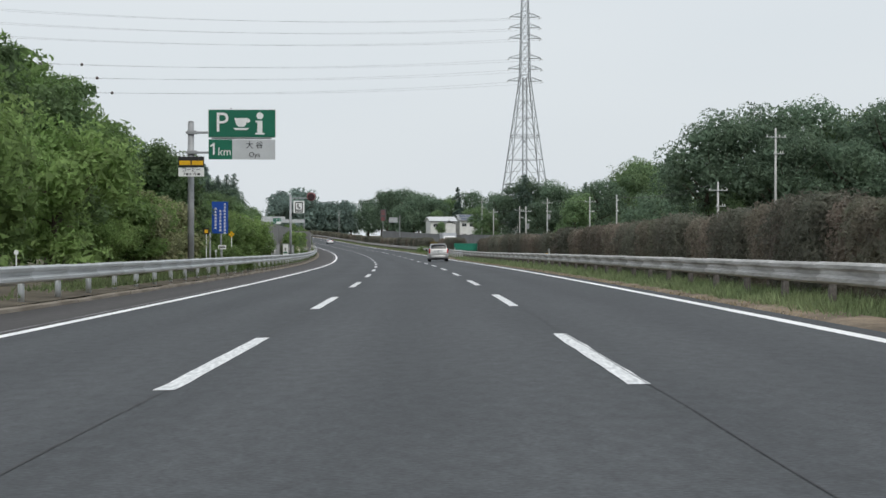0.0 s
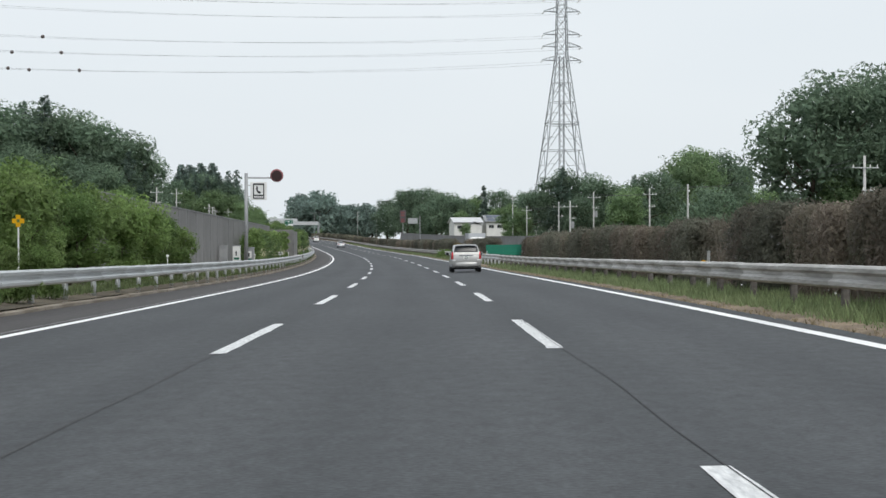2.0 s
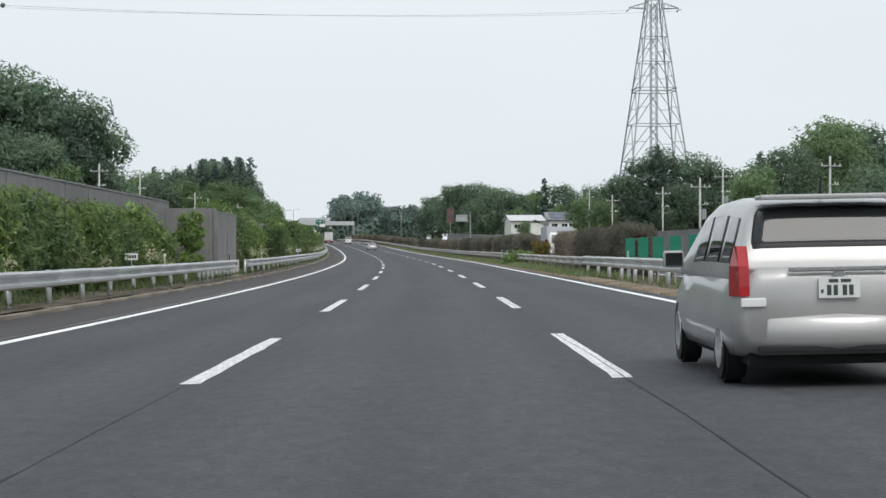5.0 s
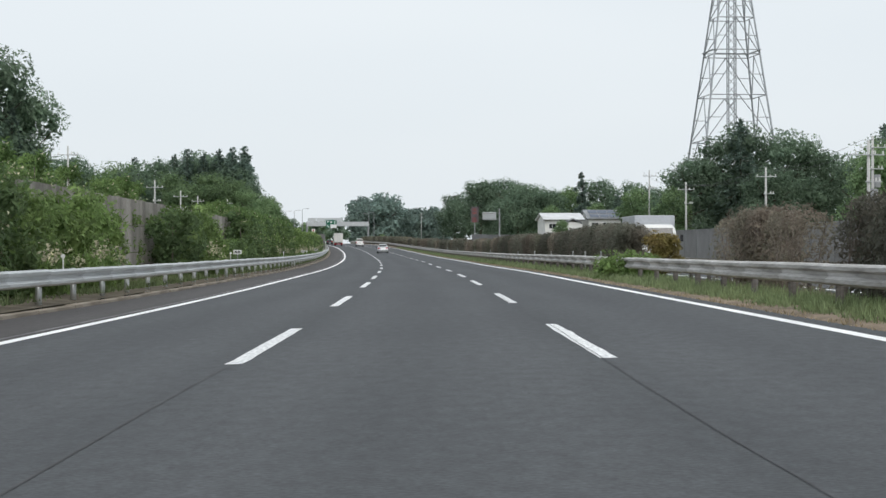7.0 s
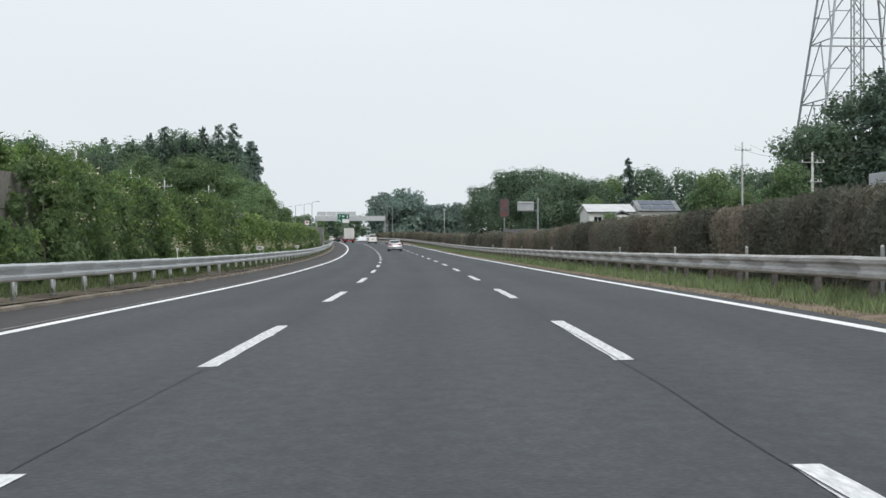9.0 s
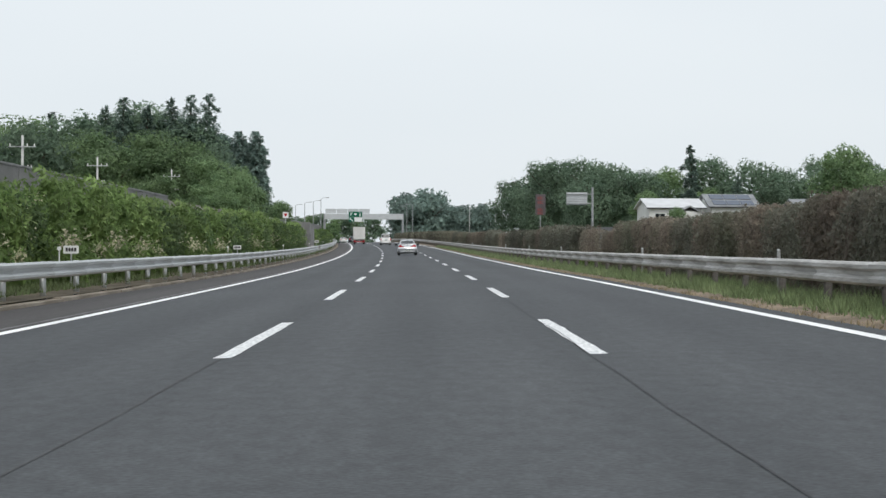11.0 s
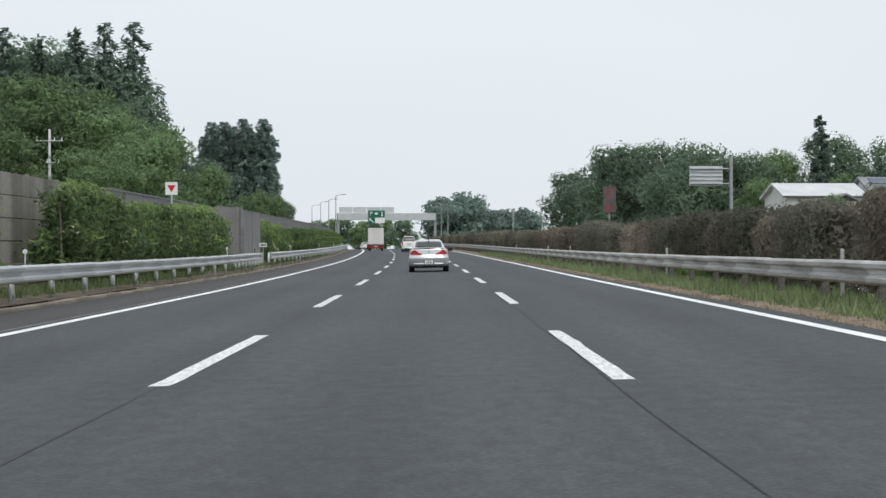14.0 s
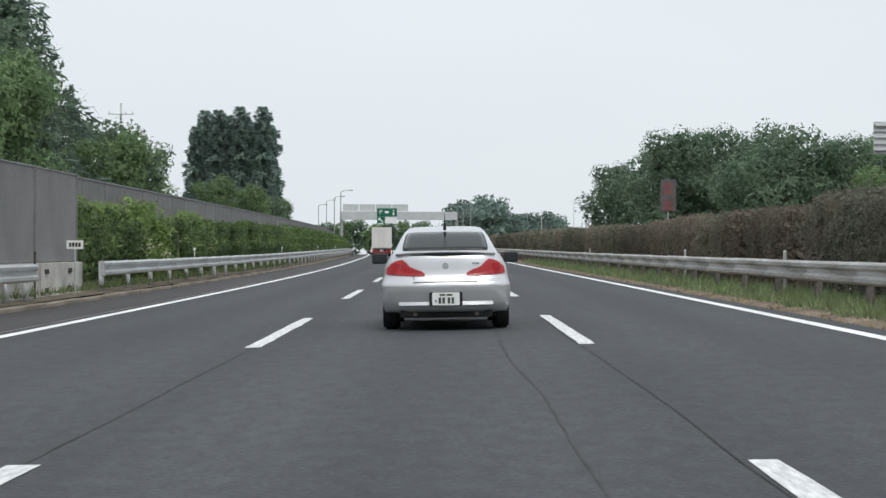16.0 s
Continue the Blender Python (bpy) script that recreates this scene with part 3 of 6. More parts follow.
# ---- guardrails ----
def beam_mesh(length, mat, name="beam", curl=0.0):
    """A W-shaped crash-barrier beam along y, 0.35 m high, its face towards +x."""
    prof = [(0.0, 0.175), (0.05, 0.16), (0.085, 0.13), (0.085, 0.075), (0.02, 0.03), (0.02, -0.03), (0.085, -0.075), (0.085, -0.13), (0.05, -0.16), (0.0, -0.175)]
    bm = bmesh.new()
    rows = []
    for y in (-length / 2, length / 2):
        rows.append([bm.verts.new((x, y, z)) for x, z in prof] + [bm.verts.new((x - 0.006, y, z)) for x, z in reversed(prof)])
    n = len(rows[0])
    for j in range(n):
        bm.faces.new((rows[0][j], rows[0][(j + 1) % n], rows[1][(j + 1) % n], rows[1][j]))
    for r in rows:
        bm.faces.new(r)
    bmesh.ops.recalc_face_normals(bm, faces=bm.faces)
    return mesh_of(name, bm, mat)


POST = mesh_of("post", tubes(((0, 0, -0.3), (0, 0, 0.78), 0.07, 0.07, 10), ((0, 0, 0.78), (0, 0, 0.8), 0.075, 0.05, 10)), ZINC, True)
POST_OLD = mesh_of("post", tubes(((0, 0, -0.3), (0, 0, 0.76), 0.07, 0.07, 10), ((0, 0, 0.76), (0, 0, 0.79), 0.075, 0.05, 10)), POST_DARK, True)
BLOCKOUT = mesh_of("bracket", boxes(((0.16, 0.08, 0.24), (0.1, 0, 0.0), 0.0)), POST_DARK)


def guardrail(s0, s1, q, side, top, mat, post, label, z=0.0, step=4.0, lead=0.0):
    """side: +1 when the face looks to +q. A post and a beam for each bay."""
    rail = thing("guardrail", Matrix.Identity(4), label, "guardrail", "guardrails beside the road")
    n = max(1, int(round((s1 - s0) / step)))
    bay = (s1 - s0) / n
    beam = beam_mesh(bay + 0.12, mat)
    for i in range(n + 1):
        s = s0 + i * bay
        ob = part("post", post, None, rail)
        ob.matrix_basis = along(s, q, z + top - 0.8) @ pose(0, 0, 0, 0.6 * math.sin(i * 3.1), 0.8 * math.sin(i * 1.3), 0)
        ob = part("bracket", BLOCKOUT, None, rail)
        ob.matrix_basis = along(s, q, z + top - 0.175, 0 if side > 0 else 180)
        if i < n:
            ob = part("beam", beam, None, rail)
            ob.matrix_basis = level(s + bay / 2, q + side * 0.18, z + top - 0.175, 0 if side > 0 else 180) @ pose(0, 0, 0.004 * math.sin(i * 2.3), 0.05 * math.sin(i * 1.9), 0.15 * math.sin(i * 0.9), 0)
    if lead:
        tip = beam_mesh(lead, mat, "rail_end")
        part("rail_end", tip, None, rail).matrix_basis = level(s0 - lead / 2 - 0.05, q + side * 0.17, z + top - 0.175, 0 if side > 0 else 180)
        part("end_cap", boxes(((0.1, 0.16, 0.36), (0.03, 0, 0), 0.03)), mat, rail).matrix_basis = level(s0 - lead - 0.1, q + side * 0.17, z + top - 0.175, 0 if side > 0 else 180)
    return rail


guardrail(-20, 197.0, -8.0, 1, 0.71, ZINC, POST, "grey galvanised steel guardrail on round posts beside the shoulder")
guardrail(197.0, 209.3, -8.0, 1, 0.71, ZINC, POST, "end of the galvanised steel guardrail on closely set posts", 0.0, 1.6)
guardrail(216.9, 470.8, -8.0, 1, 0.71, ZINC, POST, "grey galvanised steel guardrail on round posts beside the shoulder", lead=0.8)
guardrail(470.8, 480.8, -8.0, 1, 0.71, ZINC, POST, "end of the galvanised steel guardrail on closely set posts", 0.0, 1.6)
guardrail(489.4, 801.4, -8.0, 1, 0.71, ZINC, POST, "grey galvanised steel guardrail on round posts beside the shoulder", lead=0.8)
guardrail(-20, 168, 6.75, -1, 0.86, ZINC_OLD, POST_OLD, "stained old steel guardrail along the grassy median", 0.0)
guardrail(168, 204, 6.75, -1, 0.86, ZINC, POST, "bright newer steel guardrail at the gap in the median", 0.03, 4.0)
guardrail(204, 800, 6.75, -1, 0.86, ZINC_OLD, POST_OLD, "stained old steel guardrail along the grassy median", 0.0)
guardrail(-20, 700, 9.5, 1, 0.8, ZINC_OLD, POST_OLD, "grey steel guardrail of the opposite carriageway behind the hedge", 0.0)

TRIM_DARK = material("dark_rusty_iron", (0.06, 0.05, 0.045), 0.8, 0.3, vary=0.4, scale=4, fine=30)
# ---- noise walls ----
PANEL = {}


def panel_mesh(length, height):
    key = (round(length, 2), round(height, 2))
    if key not in PANEL:
        bm = boxes(((0.1, length - 0.05, height), (0, 0, height / 2), 0.012))
        PANEL[key] = mesh_of("panel", bm, ACOUSTIC)
    return PANEL[key]


def noise_wall(s0, s1, q, height, label, bay=4.0, kerb_h=0.3, q1=None):
    wall = thing("noise_wall", Matrix.Identity(4), label, "noise barrier", kind="structure")
    n = max(1, int(round((s1 - s0) / bay)))
    step = (s1 - s0) / n
    pm = panel_mesh(step, height - kerb_h)
    post = mesh_of("wall_post", boxes(((0.13, 0.015, height), (0, 0.04, height / 2), 0), ((0.13, 0.015, height), (0, -0.04, height / 2), 0), ((0.02, 0.07, height), (0, 0, height / 2), 0)), WALL_POST)
    base = mesh_of("wall_base", boxes(((0.34, step - 0.02, kerb_h + 0.3), (0, 0, kerb_h / 2 - 0.15), 0.01)), CONCRETE)
    cap = mesh_of("wall_cap", boxes(((0.15, step - 0.02, 0.06), (0, 0, height), 0.01)), WALL_POST)
    for i in range(n + 1):
        s = s0 + i * step
        qq = q if q1 is None else q + (q1 - q) * i / n
        part("wall_post", post, None, wall).matrix_basis = along(s, qq, 0.05)
        if i < n:
            for nm, me, dz in (("panel", pm, kerb_h), ("wall_base", base, 0), ("wall_cap", cap, 0.03)):
                part(nm, me, None, wall).matrix_basis = level(s + step / 2, qq, 0.05 + dz)
    return wall


noise_wall(108, 208, -10.5, 3.08, "grey acoustic panel noise wall on a concrete base")
def plank_wall(s0, s1, q, height, label, bay=4.0, rows=5):
    """Upright concrete posts with concrete planks stacked between them."""
    wall = thing("plank_wall", Matrix.Identity(4), label, "wall", kind="structure")
    n = max(1, int(round((s1 - s0) / bay)))
    step, rise = (s1 - s0) / n, height / rows
    plank = mesh_of("plank", boxes(((0.11, step - 0.16, rise - 0.022), (0, 0, 0), 0.014)), WALL_CONCRETE)
    post = mesh_of("wall_post", boxes(((0.15, 0.17, height + 0.35), (0, 0, height / 2 - 0.15), 0.012)), WALL_CONCRETE)
    for i in range(n + 1):
        part("wall_post", post, None, wall).matrix_basis = along(s0 + i * step, q, 0.05)
        for j in range(rows if i < n else 0):
            part("plank", plank, None, wall).matrix_basis = level(s0 + (i + 0.5) * step, q + 0.006 * ((i * 3 + j * 5) % 4), 0.05 + (j + 0.5) * rise)
    return wall


plank_wall(216.4, 312.4, -10.6, 2.95, "stained concrete panel wall half hidden by hedges", 6.0, 3)
noise_wall(312.6, 387.0, -10.6, 3.08, "grey acoustic panel noise wall half hidden by hedges")
plank_wall(387.2, 452.5, -10.6, 2.95, "tan weathered concrete plank wall between hedges")
noise_wall(452.7, 478.6, -10.6, 2.95, "grey acoustic panel noise wall behind a hedge")
noise_wall(488.2, 720, -10.5, 3.02, "grey acoustic panel noise wall behind a hedge")
noise_wall(60, 600, 24.2, 2.6, "long grey noise wall beyond the opposite carriageway", 6.0)


def parapet_wall(s0, s1, q0=-10.5):
    """Over an underpass: a concrete parapet close to the road that carries tall panels, with a ribbed wall back to the line."""
    wall = thing("parapet_wall", Matrix.Identity(4), "concrete parapet with grey noise panels over an underpass", "noise barrier", kind="structure")
    n, q, cut = 2, -8.4, (s1 - s0)
    step = cut / n
    pm = panel_mesh(step, 2.0)
    post = mesh_of("wall_post", boxes(((0.16, 0.02, 2.05), (0, 0.04, 1.025), 0), ((0.16, 0.02, 2.05), (0, -0.04, 1.025), 0), ((0.02, 0.06, 2.05), (0, 0, 1.025), 0)), WALL_POST)
    base = mesh_of("parapet", boxes(((0.42, step - 0.015, 1.1), (0, 0, 0.15), 0.02)), CONCRETE)
    for i in range(n + 1):
        part("wall_post", post, None, wall).matrix_basis = along(s0 + i * step, q, 0.7)
        if i < n:
            part("panel", pm, None, wall).matrix_basis = level(s0 + (i + 0.5) * step, q, 0.72)
            part("parapet", base, None, wall, "pale stained concrete parapet").matrix_basis = level(s0 + (i + 0.5) * step, q, 0.0)
    part("wall_cap", boxes(((0.13, cut, 0.04), (0, 0, 2.74), 0.01)), WALL_POST, wall).matrix_basis = level((s0 + s1) / 2, q)
    # the wall that runs back, of upright ribs
    ribs = bmesh.new()
    depth = q - q0
    for i in range(int(depth / 0.16)):
        box(ribs, (0.1, 0.09 if i % 2 else 0.05, 2.95), (q0 - q + 0.1 + i * 0.16, 0, 1.4))
    box(ribs, (depth, 0.04, 2.95), ((q0 - q) / 2, 0.02, 1.4))
    part("ribbed_panel", ribs, ACOUSTIC, wall).matrix_basis = along(s0 + 0.05, q)
    for y in (s1 - 1.6, s1 - 4.2):
        for z in (0.12, 0.52):
            part("bolt_plate", boxes(((0.03, 0.34, 0.1), (0.225, 0, z), 0.006)), TRIM_DARK, wall).matrix_basis = along(y, q)
    part("drain_pipe", tubes(((0.26, 0, -0.25), (0.26, 0, 0.95), 0.022, 0.022, 8)), TRIM_DARK, wall).matrix_basis = along(s1 - 5.6, q)
    return wall


parapet_wall(207.2, 216.0)
parapet_wall(478.6, 488.0)

# ---- plants ----
HB = [hedge(5.0, 1.93, 1.25, HEDGE_BROWN, 0.073, 6800, 11, "dry brown clipped median hedge with bare stems below", 0.08, 0.1, 0.75),
      hedge(5.0, 1.95, 1.35, HEDGE_DARK, 0.073, 6800, 12, "dark brownish green clipped median hedge block", 0.1, 0.05),
      hedge(5.0, 2.0, 1.45, HEDGE_DARK, 0.073, 7200, 13, "dense dark clipped hedge block on the median", 0.12, 0.0, 0.3),
      hedge(4.0, 1.85, 1.0, HEDGE_BROWN, 0.06, 3600, 14, "thin half-bare brown shrubs on the median", 0.16, 0.25, 0.6, dense=False),
      hedge(3.4, 1.9, 1.3, HEDGE_BROWN, 0.07, 5400, 15, "short brown clipped hedge block with a mottled top", 0.1, 0.08, 0.6, 0.05),
      hedge(6.2, 1.92, 1.3, HEDGE_MIXED, 0.073, 7700, 16, "mottled brown and green clipped median hedge", 0.1, 0.06, 0.65)]
HB_LEN = (5.0, 5.0, 5.0, 4.0, 3.4, 6.2)
rng = random.Random(4)


def hedge_row(s0, s1, kinds, q=8.3, z=0.06, sc=1.0, gap=0.3):
    """Blocks one after another, each with its own height and a narrow gap to the next."""
    s = s0
    while s < s1 - 1:
        k = rng.choice(kinds)
        size = sc * rng.uniform(0.94, 1.05)
        length = HB_LEN[k] * size
        if s + length > s1 + 0.6:
            k = 3 if k == 3 else 4
            size = min(1.05, max(0.82, (s1 - s) / HB_LEN[k]))
            length = HB_LEN[k] * size
            if s + length > s1 + 1.0:
                break
        plant(HB[k], s + length / 2, q + rng.uniform(-0.15, 0.15), size, rng.uniform(-1.5, 1.5), z, "median hedge")
        s += length + gap * rng.uniform(0.1, 1.5)


hedge_row(-10, 88, [0, 5, 4, 1, 2])
hedge_row(89, 95, [3])
hedge_row(96, 104, [2], sc=1.0)
hedge_row(106, 165, [0, 5, 1, 2])
hedge_row(199, 222, [2, 1, 2], gap=0.25)
hedge_row(225, 238, [3, 4, 3], gap=0.4)
hedge_row(258, 290, [2, 1, 2])
hedge_row(290, 384, [0, 5, 4, 2, 1])
hedge_row(390, 397, [3], gap=0.4)
hedge_row(398, 423, [2, 1])
hedge_row(425, 433, [2, 1])
hedge_row(433.5, 441.5, [2])
hedge_row(442, 448, [1])
hedge_row(448.8, 455, [2])
hedge_row(455.8, 466, [3])
hedge_row(466.8, 483, [1, 2])
hedge_row(484, 560, [0, 5, 1, 4, 5])
HB_FAR = hedge(12.0, 2.05, 1.4, HEDGE_MIXED, 0.14, 6000, 17, "long brown clipped median hedge", 0.12, 0.05, 0.3)
for i in range(17):
    plant(HB_FAR, 566 + 12.2 * i, 8.3, 1, 0, 0.06, "median hedge")

# left: hedges before the noise wall; full, low and flowering kinds
HG = [thicket(6.0, 2.5, 1.6, LEAF_DARK, LEAF_LIGHT, 0.098, 9400, 21, "loose green roadside hedge in front of the noise wall", 60),
      thicket(6.0, 2.7, 1.7, LEAF_MID, LEAF_LIGHT, 0.098, 9400, 22, "bright green loose hedge with clusters of cream blossom", 900),
      thicket(5.0, 2.45, 1.5, LEAF_DARK, LEAF_MID, 0.095, 9000, 23, "dark green roadside hedge in front of the noise wall"),
      thicket(6.0, 3.3, 1.8, LEAF_DARK, LEAF_MID, 0.1, 12500, 24, "tall overgrown roadside hedge topping the noise wall", 260)]
HG_LEN = (6.0, 6.0, 5.0, 6.0)


def green_row(s0, s1, kinds, q=-9.55, sc=1.0):
    s = s0
    while s < s1 - 1.5:
        k = rng.choice(kinds)
        size = sc * rng.uniform(0.93, 1.06)
        length = HG_LEN[k] * size
        if s + length > s1 + 0.8:
            size = max(0.75, (s1 - s) / HG_LEN[k])
            length = HG_LEN[k] * size
            if s + length > s1 + 1.2:
                break
        plant(HG[k], s + length / 2, q + rng.uniform(-0.12, 0.12), size, rng.uniform(-2, 2), 0.03, "roadside hedge")
        s += length * rng.uniform(0.93, 1.03)


green_row(164, 197, [1, 0, 1])
green_row(217, 244.5, [3, 3, 1], sc=1.04)
green_row(258.5, 276, [1, 2, 1], sc=1.2)
green_row(276, 290, [2], sc=0.7)
green_row(293, 352, [3, 3, 1], sc=1.04)
green_row(352, 431, [0, 1, 2, 0, 1], sc=1.12)
green_row(439, 477.5, [0, 1, 2, 0], sc=1.1)
green_row(490, 510, [0, 1], sc=0.93)
green_row(515, 575, [2, 2, 0], sc=0.98)
HG_FAR = thicket(12.0, 2.5, 1.6, LEAF_DARK, LEAF_MID, 0.17, 6000, 25, "long dark green roadside hedge")
for i in range(15):
    plant(HG_FAR, 579 + 11.6 * i, -9.55, 1, 0, 0.03, "roadside hedge")
CREEPER = thicket(4.5, 4.5, 1.15, LEAF_MID, LEAF_LIGHT, 0.1, 5200, 26, "green creeper growing over the top of the concrete wall", 60)
for s, sc in ((233.5, 1.02), (237.6, 1.0), (243.0, 0.97), (254.5, 1.0), (258.6, 0.97), (291.5, 1.0), (295.8, 1.03), (300.2, 0.98), (304.5, 1.0)):
    plant(CREEPER, s, -11.1, sc, 3 * math.sin(s), 0.03, "creepers on the wall")
NARROW = broadleaf(3.0, 1.7, LEAF_LIGHT, 0.09, 6500, 34, "narrow bright green bush before the noise wall", 0.1, 22, True, 0.4)
plant(NARROW, 205.8, -9.3, 1.03)
# the median's odd bushes
ROUND = broadleaf(2.15, 2.1, HEDGE_OCHRE, 0.075, 9000, 35, "round ochre and olive bush on the median", 0.16, 24, True, 0.5)
plant(ROUND, 251.0, 8.4, 0.88)
WEED = broadleaf(0.95, 2.6, LEAF_LIGHT, 0.075, 5200, 36, "low green weedy bush growing through the guardrail", 0.2, 22, True, 0.3)
for s, q, sc in ((246.5, 6.7, 1.0), (249.5, 6.8, 0.85), (386, 7.6, 0.7), (440, 7.4, 0.6), (75, -8.3, 0.5), (78.5, -8.2, 0.55), (81, -8.35, 0.45), (84, -8.2, 0.5), (88, -8.3, 0.4)):
    plant(WEED, s, q, sc, 40 * s)
# shrubs and low trees on the verge before the wall
SH = [broadleaf(4.6, 5.0, LEAF_LIGHT, 0.11, 9500, 31, "bright green leafy roadside shrub", 0.05, 20),
      broadleaf(5.4, 4.6, LEAF_MID, 0.11, 9500, 32, "green leafy roadside shrub tree", 0.08, 18),
      broadleaf(7.0, 3.4, LEAF_DARK, 0.11, 7500, 33, "slender dark green roadside tree", 0.18, 22)]
for k, s, q, sc in ((1, 24, -12.0, 1.3), (0, 33, -11.6, 1.25), (1, 42, -12.2, 1.3), (0, 50, -11.4, 1.2), (2, 56, -12.0, 1.15), (1, 61, -12.4, 1.25), (0, 66, -11.2, 0.8), (1, 70, -13, 1.3),
                    (2, 78, -11.6, 1.0), (2, 83, -10.9, 0.95), (2, 87, -12.2, 0.95), (0, 92, -11.2, 0.8), (0, 97, -11.0, 0.85), (1, 101, -11.6, 0.75), (0, 106, -11.0, 0.8), (0, 111, -10.8, 0.75), (0, 116, -10.2, 0.62), (1, 122, -10.0, 0.55), (0, 127, -10.0, 0.52), (0, 112, -10.2, 0.75),
                    (1, 36, -17, 1.5), (2, 60, -15.5, 1.45), (1, 64, -14.2, 1.65), (1, 55, -16.5, 1.9), (2, 52, -17, 1.4), (1, 72, -17, 1.5), (1, 92, -16, 1.2), (1, 108, -15.5, 1.1), (0, 80, -9.6, 0.3), (0, 88, -9.7, 0.32), (0, 94, -9.7, 0.3), (1, 79, -14.2, 1.5), (1, 82, -17.3, 2.0), (1, 86, -20.5, 2.4)):
    plant(SH[k], s, q, sc, rng.uniform(-70, 40), 0, "shrubs on the verge")
for i in range(15):
    plant(SH[i % 2], 58 + 4.2 * i, -10.9 + 0.5 * math.sin(i * 2.4), 0.5 + 0.12 * math.sin(i * 1.9), 50 * i % 90, 0, "shrubs on the verge")
PALE = broadleaf(3.5, 3.8, LEAF_PALE, 0.12, 8000, 37, "pale yellow-green flowering bush beside the sign pole", 0.1, 24, True, 0.45)
for s, q, sc in ((71.5, -10.6, 1.0), (67.5, -10.9, 1.05), (63.5, -10.4, 0.85)):
    plant(PALE, s, q, sc, 37 * s % 80, 0, "shrubs on the verge")
# woods
BT = [broadleaf(14, 12, TREE_DARK, 0.225, 11500, 41, "large dark green broadleaf tree", 0.18, 26),
      broadleaf(13, 11, TREE_MID, 0.225, 11000, 42, "large green broadleaf tree", 0.15, 24),
      broadleaf(11, 12, TREE_DARK, 0.24, 9500, 43, "wide dark green broadleaf tree", 0.12, 24),
      broadleaf(12, 9, TREE_MID, 0.22, 9500, 44, "rounded green broadleaf tree", 0.14, 22)]
CT = [conifer(19, 14.5, LEAF_CONIFER, 0.26, 9000, 51, "tall ragged dark green conifer", 0.12, 0.7, 0.82, 5.2),
      conifer(17, 12.0, LEAF_CONIFER, 0.24, 8000, 52, "slim ragged dark green conifer", 0.12, 0.7, 0.85, 5.2),
      conifer(30, 8.0, LEAF_HAZED, 0.42, 9000, 53, "very tall bushy cedar, haze put into its pale blue-green colour", 0.06, 0.6, 0.3, 6.0)]
# far hill broadleaves take the same leaf colour with haze in it
HT = [broadleaf(14, 12, LEAF_HAZED, 0.5, 2600, 45, "far tree on a wooded hill, haze put into its leaf colour", 0.15, 22),
      broadleaf(12, 11, LEAF_HAZED, 0.5, 2600, 46, "far rounded tree on a wooded hill, haze put into its leaf colour", 0.12, 22)]
WT = [broadleaf(18, 15, TREE_DARK, 0.26, 16500, 47, "tall dense dark green tree with a ragged crown", 0.12, 34, True, 0.48)]
PT = conifer(17, 6.8, LEAF_CONIFER, 0.3, 3600, 54, "tall open ragged pine with gaps between its boughs", 0.3, 0.5, 0.5, 2.0)
NT = [broadleaf(12, 10.5, TREE_MID, 0.18, 17500, 55, "green broadleaf tree behind the noise wall", 0.14, 15)]
FT = [broadleaf(11, 12, TREE_DARK, 0.5, 2400, 48, "distant wide dark green tree", 0.1, 20),
      broadleaf(13, 11, TREE_MID, 0.5, 2400, 49, "distant green broadleaf tree", 0.1, 20)]


def grove(cells, group):
    for kind, s, q, h in cells:
        proto = (BT + CT + HT + WT + FT + NT)[kind]
        tall = (14, 13, 11, 12, 19, 17, 30, 14, 12, 18, 11, 13, 12)[kind]
        plant(proto, s, q, 1.21 * h / tall if kind < 4 or kind > 6 else h / tall, rng.uniform(-25, 25), 0, group)


grove([(9, 225, 41, 16), (9, 229, 47, 17), (0, 232, 54, 18), (9, 222, 49.5, 14), (1, 236, 60, 18), (0, 226, 64, 18), (2, 238, 69, 17), (3, 222, 43, 8), (0, 221, 57, 13), (2, 220, 65, 12)], "trees by the opposite carriageway")
grove([(1, 360, 44, 10.5), (0, 368, 50, 12.5), (1, 382, 58, 16.5), (3, 392, 64, 17), (0, 405, 70, 17), (1, 420, 76, 16), (3, 440, 82, 15), (5, 372, 48, 13.5), (2, 350, 56, 9.5), (1, 455, 92, 13), (2, 470, 100, 12), (0, 330, 75, 10), (2, 345, 90, 11)], "wooded rise beside the opposite carriageway")
grove([(0, 404, 34.5, 10.3), (9, 406, 39.5, 13.6), (9, 405, 44.8, 13.0), (0, 407, 49.5, 11.2), (5, 402, 39.8, 16.0), (3, 400, 32, 7), (2, 420, 55, 11.5), (1, 428, 63, 11.5), (0, 398, 42, 9), (3, 470, 38.4, 8.6), (1, 475, 42.0, 7.6), (3, 566, 39.2, 5.0)], "trees round the pylon")
# mostly the bluer kinds here, whose leaf colour stands in for haze
for i in range(7):
    grove([((0, 2, 0, 2, 0, 0, 2)[i], 757 - 9 * (i % 3), 35.5 + 4.2 * i, 13.5 + 2.0 * math.sin(i * 2.1))], "wood beyond the opposite carriageway")
for i in range(1, 12):
    grove([((0, 2, 0, 3)[i % 4] if i < 6 else (0, 2)[i % 2], 668 - 3 * (i % 3), 35 + 7.0 * i, min(12.4 + 0.4 * i, 14.0) + 1.0 * math.sin(i * 1.9))], "wood beyond the opposite carriageway")
